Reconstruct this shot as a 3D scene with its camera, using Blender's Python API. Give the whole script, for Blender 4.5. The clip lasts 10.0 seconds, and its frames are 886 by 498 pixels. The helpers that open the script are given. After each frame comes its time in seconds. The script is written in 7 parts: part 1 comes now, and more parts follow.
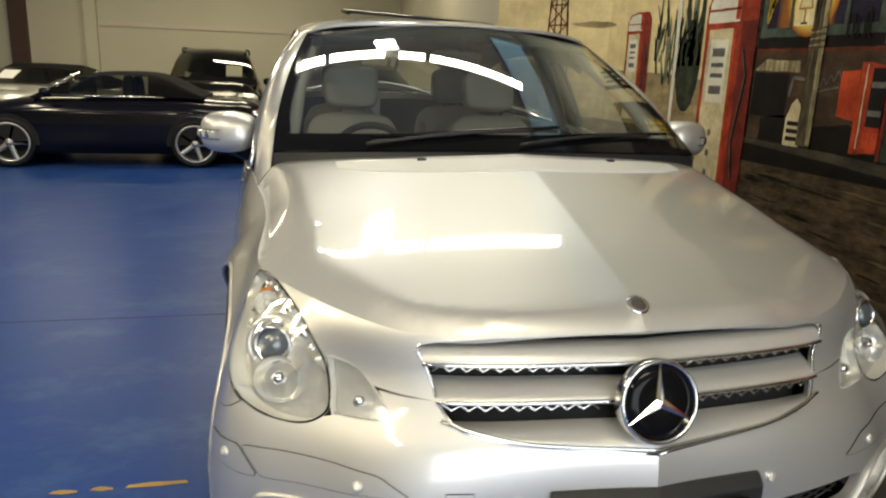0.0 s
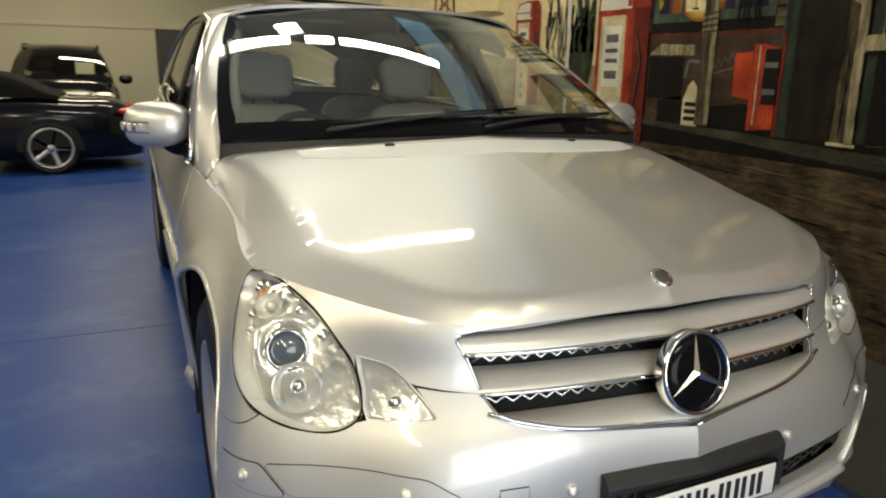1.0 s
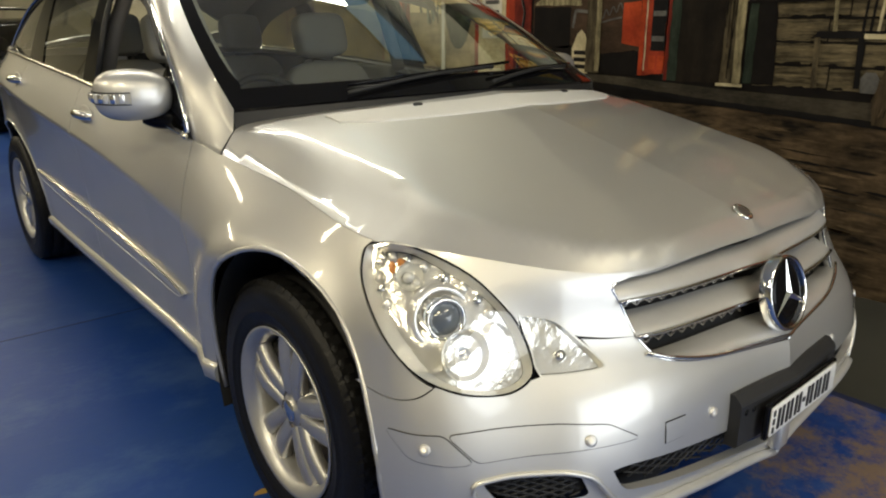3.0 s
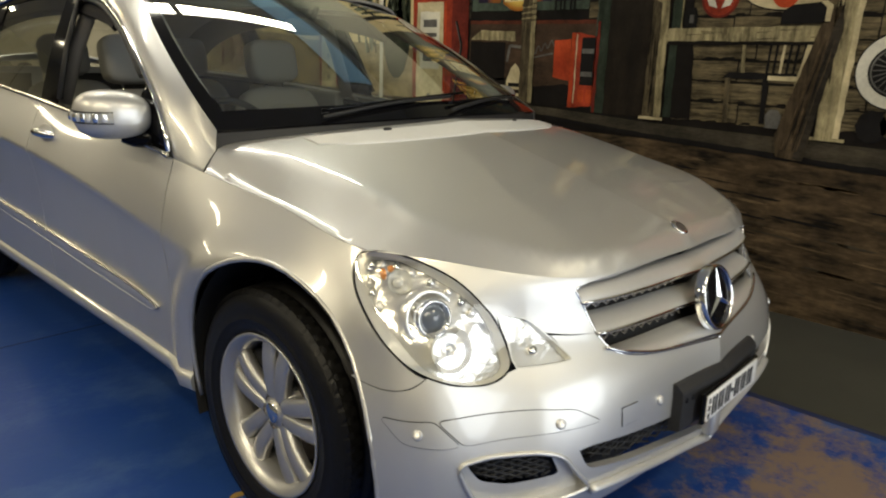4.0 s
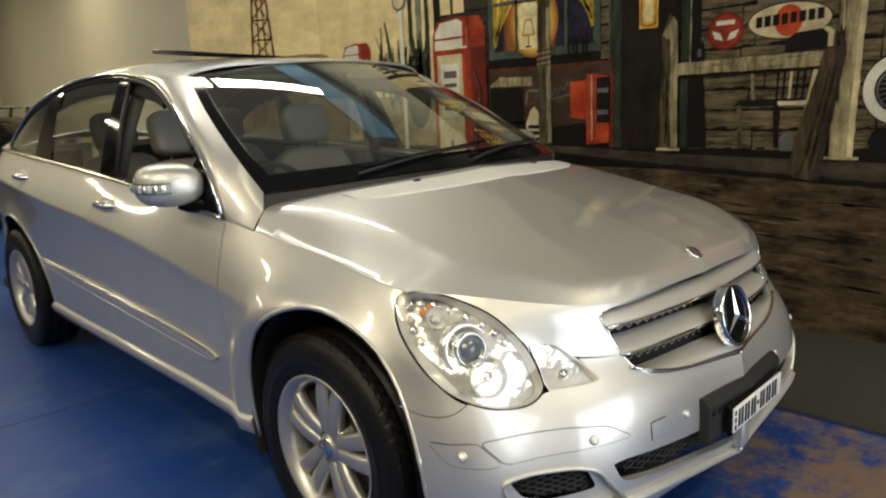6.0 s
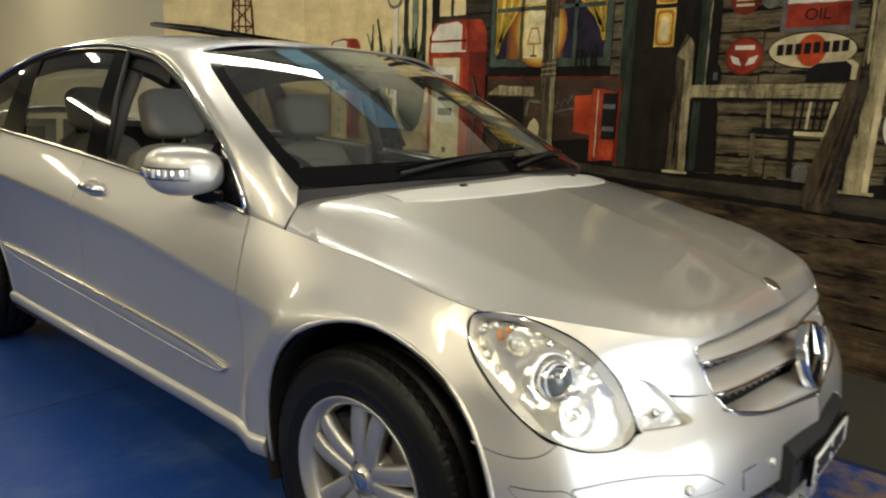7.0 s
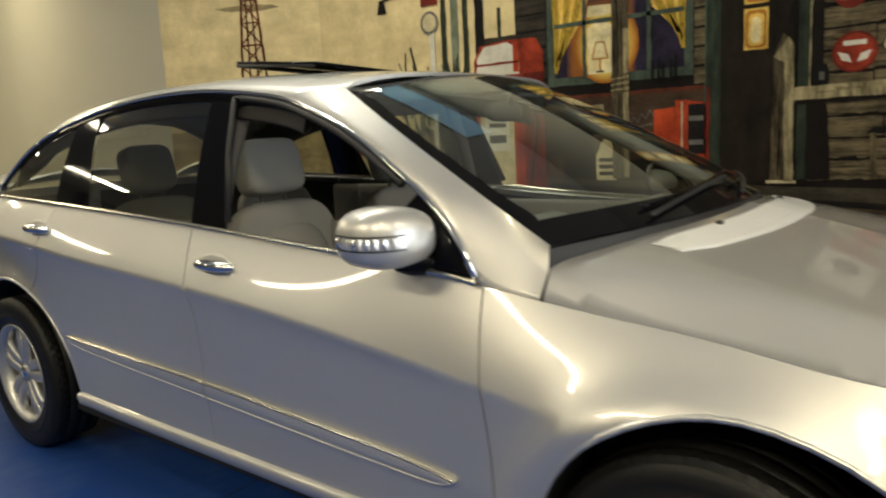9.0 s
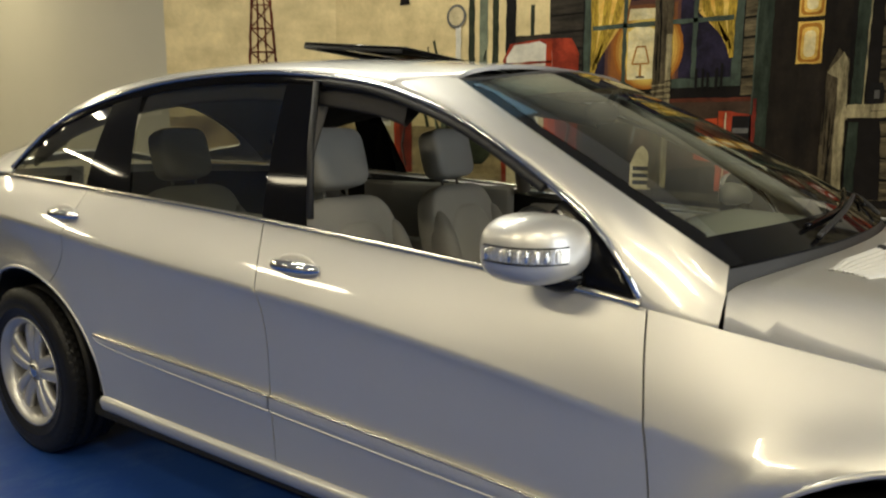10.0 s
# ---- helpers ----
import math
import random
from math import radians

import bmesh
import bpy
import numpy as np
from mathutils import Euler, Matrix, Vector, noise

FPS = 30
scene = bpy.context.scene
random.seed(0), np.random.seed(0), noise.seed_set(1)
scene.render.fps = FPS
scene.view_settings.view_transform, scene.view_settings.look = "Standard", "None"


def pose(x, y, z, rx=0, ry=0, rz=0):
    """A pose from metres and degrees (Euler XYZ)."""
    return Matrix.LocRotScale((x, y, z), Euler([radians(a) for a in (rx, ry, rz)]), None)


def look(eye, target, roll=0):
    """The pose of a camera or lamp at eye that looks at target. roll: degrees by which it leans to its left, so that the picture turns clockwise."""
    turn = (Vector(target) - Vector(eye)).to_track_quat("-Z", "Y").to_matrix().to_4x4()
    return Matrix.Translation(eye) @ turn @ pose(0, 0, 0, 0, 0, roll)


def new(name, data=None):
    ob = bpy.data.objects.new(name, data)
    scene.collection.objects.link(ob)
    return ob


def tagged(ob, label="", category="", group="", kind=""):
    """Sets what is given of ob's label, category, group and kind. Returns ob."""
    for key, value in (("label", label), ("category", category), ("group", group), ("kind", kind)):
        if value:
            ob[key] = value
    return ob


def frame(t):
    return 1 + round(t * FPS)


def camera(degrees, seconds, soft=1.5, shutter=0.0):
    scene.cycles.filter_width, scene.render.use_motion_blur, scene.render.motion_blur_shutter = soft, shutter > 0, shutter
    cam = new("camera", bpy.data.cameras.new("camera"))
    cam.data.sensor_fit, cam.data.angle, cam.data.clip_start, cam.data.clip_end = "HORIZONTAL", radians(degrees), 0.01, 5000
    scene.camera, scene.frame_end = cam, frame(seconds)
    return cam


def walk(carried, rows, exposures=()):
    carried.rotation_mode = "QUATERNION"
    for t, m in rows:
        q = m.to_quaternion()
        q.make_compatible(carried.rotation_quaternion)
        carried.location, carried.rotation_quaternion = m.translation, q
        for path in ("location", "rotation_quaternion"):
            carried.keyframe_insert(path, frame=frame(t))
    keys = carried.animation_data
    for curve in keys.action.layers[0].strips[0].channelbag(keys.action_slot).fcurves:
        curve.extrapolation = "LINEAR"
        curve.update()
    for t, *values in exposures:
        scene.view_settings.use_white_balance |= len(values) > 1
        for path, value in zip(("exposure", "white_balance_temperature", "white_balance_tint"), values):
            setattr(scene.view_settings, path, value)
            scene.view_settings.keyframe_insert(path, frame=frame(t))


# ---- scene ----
cam = camera(63.3, 10.0, soft=2.0, shutter=0.5)
PATH = [
    (0, (-0.791, -2.139, 1.42), (-0.342, -0.252, 0.932), 2.1),
    (0.5, (-0.946, -2.076, 1.391), (-0.399, -0.227, 0.861), 1.4),
    (1, (-1.091, -1.946, 1.364), (-0.289, -0.18, 0.875), 1.2),
    (1.5, (-1.253, -1.87, 1.342), (-0.346, -0.184, 0.764), 2.8),
    (2, (-1.451, -1.764, 1.343), (-0.357, -0.209, 0.724), 1.9),
    (2.2, (-1.502, -1.701, 1.352), (-0.381, -0.152, 0.765), 1.9),
    (3.3, (-1.761, -1.537, 1.363), (-0.486, -0.116, 0.768), 0.4),
    (3.5, (-1.824, -1.517, 1.359), (-0.52, -0.112, 0.788), 1.7),
    (4, (-1.917, -1.61, 1.375), (-0.508, -0.291, 0.849), 1.8),
    (4.5, (-1.932, -1.779, 1.379), (-0.601, -0.368, 0.89), 1.3),
    (5, (-1.954, -1.887, 1.379), (-0.698, -0.416, 0.868), 0.6),
    (5.2, (-1.951, -1.895, 1.378), (-0.722, -0.397, 0.881), -0.2),
    (6.3, (-2.08, -1.631, 1.418), (-0.636, -0.298, 1.045), -1.1),
    (6.5, (-2.096, -1.558, 1.405), (-0.608, -0.277, 1.021), 1.0),
    (7, (-2.111, -1.335, 1.378), (-0.632, -0.046, 0.989), 2.0),
    (7.5, (-2.111, -1.128, 1.387), (-0.658, 0.196, 1.021), -0.2),
    (8, (-2.156, -0.92, 1.379), (-0.625, 0.318, 1.029), 1.8),
    (8.5, (-2.229, -0.674, 1.394), (-0.608, 0.446, 1.054), -1.8),
    (9, (-2.256, -0.427, 1.397), (-0.693, 0.781, 1.081), -2.9),
    (9.5, (-2.262, -0.176, 1.413), (-0.701, 1.045, 1.142), -1.8),
    (10, (-2.341, 0.048, 1.402), (-0.712, 1.162, 1.08), 0.2),
]
walk(cam, [(t, look(eye, target, roll)) for t, eye, target, roll in PATH], [(0, .12), (1.5, .02), (3.5, -.07), (5.2, -.02), (7.5, .07), (10, .16)])


# ---- world, light ----
world = bpy.data.worlds.new("world")
scene.world = world
world.use_nodes = True
world.node_tree.nodes["Background"].inputs[0].default_value = (0.75, 0.85, 1.0, 1)
world.node_tree.nodes["Background"].inputs[1].default_value = 0.3
CEILING = 4.3


def area_lamp(name, x, y, z, sx, sy, watts, colour, rx=0.0, ry=0.0):
    lamp = new(name, bpy.data.lights.new(name, "AREA"))
    lamp.data.shape, lamp.data.size, lamp.data.size_y = "RECTANGLE", sx, sy
    lamp.data.energy, lamp.data.color = watts, colour
    lamp.matrix_world = pose(x, y, z, rx, ry, 0)
    return lamp


WARM = (1.0, 0.87, 0.58)
DAY = (1.0, 0.95, 0.76)
# four translucent roof panels, unseen fill tubes, and an added blue panel along the car
PANEL_AT, PANEL_TURN = (0.1, 3.1), -17
PANELS = ((-1.75, -1.3, .2), (-1.22, -.42, .2), (-.22, .14, .2), (.22, 1.55, .2))
FILL_TUBES = ((-5.6, 2.4, 1), (-5.6, -1.4, 1), (-3.3, -1.9, 1), (-3.3, -4.3, 1), (-0.2, -3.4, 0), (-5.2, 6.2, 1), (-1.6, 8.6, 0), (0.4, 8.6, 0), (-4.6, 11.8, 0), (-1.2, 12.6, 0))
for s0, s1, w in PANELS:
    lamp = area_lamp("roof_panel_glow", 0, 0, 0, s1 - s0, w, 21 * (s1 - s0), DAY)
    lamp.matrix_world = pose(*PANEL_AT, CEILING - 0.07, 0, 0, PANEL_TURN) @ pose((s0 + s1) / 2, 0, 0)
for x, y, along in FILL_TUBES:
    area_lamp("fill_tube_glow", x, y, CEILING - 0.28, 0.26 if along else 1.7, 1.7 if along else 0.26, {-5.6: 105, -3.3: 50}.get(x, 46) if y < 9 else 75, WARM)
area_lamp("square_glow", -.22, 3.46, CEILING - .11, .28, .28, 10, (1.0, .97, .90))
# upward lamps added over five of the tubes to brighten the ceiling
for x, y in ((-5.6, 2.4), (-5.6, -1.4), (-3.3, -1.9), (-0.2, -3.4), (-1.6, 8.6)):
    area_lamp("ceiling_fill_glow", x, y, CEILING - 0.16, 0.3, 1.0, 22, WARM, rx=180)
# lamp for daylight from a shutter opening that is assumed, not seen
area_lamp("assumed_daylight_glow", 0.1, -6.6, 1.75, 4.2, 3.3, 145, (0.90, 0.96, 1.0), rx=86)

# ---- materials ----


def material(name, colour, rough=0.5, metal=0.0, second=None, scale=6.0, amount=0.5, fine=60.0, bump=0.0, coat=0.0, spec=0.5, streak=(1, 1, 1), spread=0.28):
    """A surface with patches at one scale and grain at another."""
    m = bpy.data.materials.new(name)
    m.use_nodes = True
    t = m.node_tree
    b = t.nodes["Principled BSDF"]
    b.inputs["Metallic"].default_value, b.inputs["Specular IOR Level"].default_value = metal, spec
    b.inputs["Coat Weight"].default_value, b.inputs["Coat Roughness"].default_value = coat, 0.03
    second = second or tuple(c * 0.8 for c in colour)
    co = t.nodes.new("ShaderNodeTexCoord")
    mp = t.nodes.new("ShaderNodeMapping")
    mp.inputs["Scale"].default_value = streak
    t.links.new(co.outputs["Object"], mp.inputs[0])
    n1, n2 = t.nodes.new("ShaderNodeTexNoise"), t.nodes.new("ShaderNodeTexNoise")
    n1.inputs["Scale"].default_value, n1.inputs["Detail"].default_value = scale, 5
    n2.inputs["Scale"].default_value, n2.inputs["Detail"].default_value = fine, 3
    t.links.new(mp.outputs[0], n1.inputs["Vector"])
    t.links.new(mp.outputs[0], n2.inputs["Vector"])
    mx = t.nodes.new("ShaderNodeMath")
    mx.operation, mx.inputs[1].default_value = "MULTIPLY_ADD", 0.7
    sc = t.nodes.new("ShaderNodeMath")
    sc.operation, sc.inputs[1].default_value = "MULTIPLY", 0.3
    t.links.new(n2.outputs[0], sc.inputs[0])
    t.links.new(n1.outputs[0], mx.inputs[0])
    t.links.new(sc.outputs[0], mx.inputs[2])
    ramp = t.nodes.new("ShaderNodeMapRange")
    ramp.inputs[1].default_value, ramp.inputs[2].default_value = 0.5 - spread, 0.5 + spread
    ramp.inputs[3].default_value, ramp.inputs[4].default_value = 0.0, amount
    t.links.new(mx.outputs[0], ramp.inputs[0])
    mix = t.nodes.new("ShaderNodeMix")
    mix.data_type = "RGBA"
    mix.inputs[6].default_value, mix.inputs[7].default_value = (*colour, 1), (*second, 1)
    t.links.new(ramp.outputs[0], mix.inputs[0])
    t.links.new(mix.outputs[2], b.inputs["Base Color"])
    rr = t.nodes.new("ShaderNodeMapRange")
    rr.inputs[3].default_value, rr.inputs[4].default_value = max(0.0, rough - 0.12 * rough), min(1.0, rough + 0.2 * rough)
    t.links.new(n1.outputs[0], rr.inputs[0])
    t.links.new(rr.outputs[0], b.inputs["Roughness"])
    if bump:
        bp = t.nodes.new("ShaderNodeBump")
        bp.inputs["Strength"].default_value, bp.inputs["Distance"].default_value = bump, 0.004
        t.links.new(n2.outputs[0], bp.inputs["Height"])
        t.links.new(bp.outputs[0], b.inputs["Normal"])
    return m


def clear_glass(name, tint, gloss=1.0, base=0.065):
    """A thin clear pane: it lets light straight through and mirrors by Fresnel."""
    m = bpy.data.materials.new(name)
    m.use_nodes = True
    t = m.node_tree
    t.nodes.remove(t.nodes["Principled BSDF"])
    out = t.nodes["Material Output"]
    tr, gl, mix, lw, pw, ad = (t.nodes.new("ShaderNode" + k) for k in ("BsdfTransparent", "BsdfGlossy", "MixShader", "LayerWeight", "Math", "Math"))
    tr.inputs[0].default_value = (*tint, 1)
    gl.inputs["Roughness"].default_value = 0.01
    gl.inputs[0].default_value = (gloss, gloss, gloss, 1)
    lw.inputs[0].default_value = 0.5
    pw.operation, pw.inputs[1].default_value = "POWER", 4.0
    ad.operation, ad.inputs[1].default_value, ad.inputs[2].default_value = "MULTIPLY_ADD", 0.90, base
    t.links.new(lw.outputs["Facing"], pw.inputs[0])
    t.links.new(pw.outputs[0], ad.inputs[0])
    t.links.new(ad.outputs[0], mix.inputs[0])
    t.links.new(tr.outputs[0], mix.inputs[1])
    t.links.new(gl.outputs[0], mix.inputs[2])
    t.links.new(mix.outputs[0], out.inputs[0])
    return m


def glowing(name, colour, strength):
    m = bpy.data.materials.new(name)
    m.use_nodes = True
    b = m.node_tree.nodes["Principled BSDF"]
    b.inputs["Base Color"].default_value = (0.8, 0.8, 0.8, 1)
    b.inputs["Emission Color"].default_value, b.inputs["Emission Strength"].default_value = (*colour, 1), strength
    return m


def car_paint(name, colour, metal, rough, coat=1.0):
    """Metallic lacquer: flakes under a clear coat, a little dust."""
    m = material(name, colour, rough=rough, metal=metal, second=tuple(c * 0.93 for c in colour), scale=2.5, amount=0.6, fine=900, coat=coat, spec=0.5 * coat)
    m.node_tree.nodes["Principled BSDF"].inputs["Coat IOR"].default_value = 1.5 + 0.08 * (metal > 0)
    m.node_tree.nodes["Principled BSDF"].inputs["Coat Roughness"].default_value = 0.055
    return m


SILVER = car_paint("silver_paint", (0.625, 0.62, 0.595), 0.70, 0.41)
INTAKE = material("intake_silver", (0.68, 0.68, 0.655), rough=0.4, metal=0.0, coat=0.3)
SILVER_TRIM = material("silver_trim", (0.66, 0.655, 0.635), rough=0.36, metal=0.55, coat=0.5)
NAVY = car_paint("navy_paint", (0.005, 0.005, 0.010), 0.0, 0.15, 0.4)
BLACK_PAINT = car_paint("black_paint", (0.005, 0.005, 0.006), 0.0, 0.15, 0.4)
CHROME = material("chrome", (0.80, 0.80, 0.79), rough=0.08, metal=1.0, amount=0.2)
BRIGHT_TRIM = material("bright_trim", (0.75, 0.71, 0.60), rough=0.2, metal=1.0, amount=0.3)
GLOSS_BLACK = material("gloss_black", (0.005, 0.005, 0.006), rough=0.05, amount=0.4, spec=0.14)
BLACK_PLASTIC = material("black_plastic", (0.014, 0.014, 0.015), rough=0.55, amount=0.5, bump=0.2, fine=300)
DARK_INSIDE = material("dark_inside", (0.008, 0.008, 0.008), rough=0.8)
RUBBER = material("tyre_rubber", (0.006, 0.006, 0.006), spec=0.25, rough=0.4, second=(0.014, 0.013, 0.012), bump=0.3, fine=200)
ALLOY = material("alloy", (0.56, 0.555, 0.54), rough=0.36, metal=0.75, coat=0.3, amount=0.4)
BRAKE = material("brake_steel", (0.16, 0.14, 0.13), rough=0.5, metal=0.8)
LAMP_MIRROR = material("lamp_reflector", (0.90, 0.895, 0.86), rough=0.17, metal=0.66, amount=0.3, scale=14, fine=45, bump=0.55)
LAMP_SHELL = material("lamp_shell", (0.80, 0.80, 0.765), rough=0.22, metal=0.3, scale=20)
AMBER = material("amber_plastic", (0.75, 0.31, 0.07), rough=0.2, second=(0.6, 0.2, 0.05))
RED_LENS = material("red_lens", (0.5, 0.01, 0.01), rough=0.12, coat=0.6)
LENS = clear_glass("lamp_lens", (0.97, 0.97, 0.96))
PROJECTOR = material("projector_lens", (0.10, 0.12, 0.15), rough=0.05, coat=1.0, spec=0.8)
SCREEN = clear_glass("windscreen_glass", (0.84, 0.90, 0.81), base=0.12)
REFLECTION_TINT = clear_glass("reflection_tint_glass", (0.24, 0.43, 0.50))
TINTED = clear_glass("tinted_glass", (0.55, 0.56, 0.49))
SEAT_CLOTH = material("grey_leather", (0.33, 0.32, 0.295), rough=0.55, second=(0.27, 0.26, 0.24), bump=0.35, fine=140)
SEAT_SIDE = material("dark_grey_leather", (0.25, 0.24, 0.225), rough=0.55, bump=0.3, fine=140)
TRIM_GREY = material("cabin_plastic", (0.28, 0.27, 0.25), rough=0.6, bump=0.2, fine=250)
DARK_LINING = material("dark_lining", (0.045, 0.042, 0.038), rough=0.9, bump=0.2, fine=300)
DARK_TRIM = material("dark_cabin_plastic", (0.17, 0.155, 0.14), rough=0.6, bump=0.2, fine=250)
HEADLINER = material("headliner", (0.24, 0.23, 0.205), rough=0.95, bump=0.2, fine=300)
DASH = material("dashboard", (0.19, 0.195, 0.165), rough=0.6, second=(0.22, 0.22, 0.195), bump=0.3, fine=220)
CARPET = material("carpet", (0.05, 0.048, 0.045), rough=1.0, bump=0.5, fine=300)
WHITE_PAPER = material("white_paper", (0.82, 0.82, 0.80), rough=0.7, amount=0.2)
PLATE_WHITE = material("plate_white", (0.78, 0.78, 0.76), rough=0.35, amount=0.2)
PLATE_DARK = material("plate_dark", (0.015, 0.015, 0.017), rough=0.5)
SOFT_TOP = material("soft_top_cloth", (0.005, 0.005, 0.0055), rough=0.9, spec=0.12, bump=0.4, fine=300)
WALL = material("beige_wall", (0.48, 0.455, 0.35), rough=0.75, second=(0.42, 0.40, 0.30), scale=0.9, amount=0.8, bump=0.15, fine=90)
WALL_TRIM = material("wall_conduit", (0.50, 0.45, 0.36), rough=0.6)
DARK_DOOR = material("dark_door", (0.035, 0.03, 0.028), rough=0.45)
STEEL_RED = material("brown_steel", (0.05, 0.022, 0.015), rough=0.6)
CEIL = material("ceiling_sheet", (0.80, 0.775, 0.69), rough=0.8, scale=1.2)
YELLOW = material("worn_yellow_line", (0.42, 0.25, 0.04), rough=0.55, second=(0.25, 0.17, 0.06), scale=9, amount=0.9)
JOINT = material("floor_joint", (0.012, 0.02, 0.07), rough=0.6)
GREY_FLOOR = material("dark_grey_floor", (0.066, 0.066, 0.052), rough=0.42, second=(0.03, 0.03, 0.025), scale=1.3, amount=0.9, bump=0.2, fine=120)
TUBE = glowing("lamp_tube", (1.0, 0.93, 0.80), 5.0)
DAYLIGHT_PANEL = glowing("daylight_panel", (0.95, 0.97, 1.0), 0.6)
SKYLIGHT = glowing("skylight_sheet", (1.0, 0.95, 0.86), 5.0)
BLUE_PANEL = glowing("blue_reflection_sheet", (0.14, 0.42, 0.60), 0.6)
SHUTTER = material("shutter_steel", (0.30, 0.28, 0.24), rough=0.45, metal=0.3, scale=2)


def blue_floor():
    """Blue floor paint: scuffs, pale drag marks, patches worn through to brown."""
    m = material("blue_floor_paint", (0.008, 0.042, 0.245), rough=0.34, second=(0.022, 0.062, 0.21), spec=0.13, scale=1.1, amount=1.0, fine=22, bump=0.12)
    t = m.node_tree
    b = t.nodes["Principled BSDF"]
    base = b.inputs["Base Color"].links[0].from_socket
    co = t.nodes.new("ShaderNodeTexCoord")
    mp = t.nodes.new("ShaderNodeMapping")
    mp.inputs["Scale"].default_value = (1.0, 1.5, 1)
    mp.inputs["Rotation"].default_value = (0, 0, 0.5)
    n = t.nodes.new("ShaderNodeTexNoise")
    n.inputs["Scale"].default_value, n.inputs["Detail"].default_value, n.inputs["Roughness"].default_value = 1.5, 10, 0.72
    t.links.new(co.outputs["Object"], mp.inputs[0])
    t.links.new(mp.outputs[0], n.inputs["Vector"])
    r = t.nodes.new("ShaderNodeMapRange")
    r.inputs[1].default_value, r.inputs[2].default_value, r.inputs[4].default_value = 0.50, 0.74, 0.48
    t.links.new(n.outputs[0], r.inputs[0])
    mix = t.nodes.new("ShaderNodeMix")
    mix.data_type = "RGBA"
    mix.inputs[7].default_value = (0.105, 0.185, 0.33, 1)
    t.links.new(base, mix.inputs[6])
    t.links.new(r.outputs[0], mix.inputs[0])
    # worn strip along the edge of the paint in front of the car
    sep = t.nodes.new("ShaderNodeSeparateXYZ")
    t.links.new(co.outputs["Object"], sep.inputs[0])
    n2 = t.nodes.new("ShaderNodeTexNoise")
    n2.inputs["Scale"].default_value, n2.inputs["Detail"].default_value, n2.inputs["Roughness"].default_value = 5.5, 10, 0.78
    t.links.new(co.outputs["Object"], n2.inputs["Vector"])
    d = t.nodes.new("ShaderNodeVectorMath")
    d.operation = "DISTANCE"
    d.inputs[1].default_value = (0.62, -1.05, 0)
    t.links.new(co.outputs["Object"], d.inputs[0])
    dr = t.nodes.new("ShaderNodeMapRange")
    dr.inputs[1].default_value, dr.inputs[2].default_value, dr.inputs[3].default_value, dr.inputs[4].default_value = 0.1, 1.25, 0.20, -0.2
    t.links.new(d.outputs["Value"], dr.inputs[0])
    ad = t.nodes.new("ShaderNodeMath")
    ad.operation = "ADD"
    t.links.new(dr.outputs[0], ad.inputs[0])
    t.links.new(n2.outputs[0], ad.inputs[1])
    r2 = t.nodes.new("ShaderNodeMapRange")
    r2.inputs[1].default_value, r2.inputs[2].default_value, r2.inputs[4].default_value = 0.55, 0.70, 0.85
    t.links.new(ad.outputs[0], r2.inputs[0])
    mix2 = t.nodes.new("ShaderNodeMix")
    mix2.data_type = "RGBA"
    mix2.inputs[7].default_value = (0.22, 0.152, 0.085, 1)
    t.links.new(mix.outputs[2], mix2.inputs[6])
    t.links.new(r2.outputs[0], mix2.inputs[0])
    t.links.new(mix2.outputs[2], b.inputs["Base Color"])
    return m


BLUE_FLOOR = blue_floor()

# ---- geometry helpers ----
from mathutils.geometry import delaunay_2d_cdt


class Soup:
    """Vertices and faces gathered for one mesh."""

    def __init__(self):
        self.v, self.f, self.s, self.n = [], [], [], {}

    def add(self, verts, faces, smooth=True):
        k = len(self.v)
        self.v += [tuple(map(float, p)) for p in verts]
        self.f += [tuple(i + k for i in f) for f in faces]
        self.s += [smooth] * len(faces)
        return self

    def mirrored(self):
        """A copy on the other side of the car."""
        o = Soup()
        o.v = [(-x, y, z) for x, y, z in self.v]
        o.f = [tuple(reversed(f)) for f in self.f]
        o.s = list(self.s)
        o.n = {i: (-x, y, z) for i, (x, y, z) in self.n.items()}
        return o

    def join(self, other):
        k = len(self.v)
        self.n.update({i + k: q for i, q in other.n.items()})
        self.v += other.v
        self.f += [tuple(i + k for i in f) for f in other.f]
        self.s += other.s
        return self

    def moved(self, m):
        o = Soup()
        o.v = [tuple(m @ Vector(p)) for p in self.v]
        o.f, o.s = list(self.f), list(self.s)
        return o


def soup_mesh(name, soup, mat):
    me = bpy.data.meshes.new(name)
    me.from_pydata(soup.v, [], soup.f)
    me.polygons.foreach_set("use_smooth", soup.s)
    me.materials.append(mat)
    me.validate()
    me.update()
    if soup.n:
        me.normals_split_custom_set_from_vertices([soup.n.get(i, (0.0, 0.0, 0.0)) for i in range(len(soup.v))])
    return me


def part(name, soup, mat, parent=None, label=""):
    ob = new(name, soup_mesh(name, soup, mat))
    if parent:
        ob.parent = parent
        ob.matrix_parent_inverse = parent.matrix_basis.inverted()
    return tagged(ob, label=label)


def thing(name, label, category, m=None, group="", kind=""):
    ob = new(name)
    ob.empty_display_size = 0.1
    ob.matrix_basis = m or Matrix()
    return tagged(ob, label, category, group, kind)


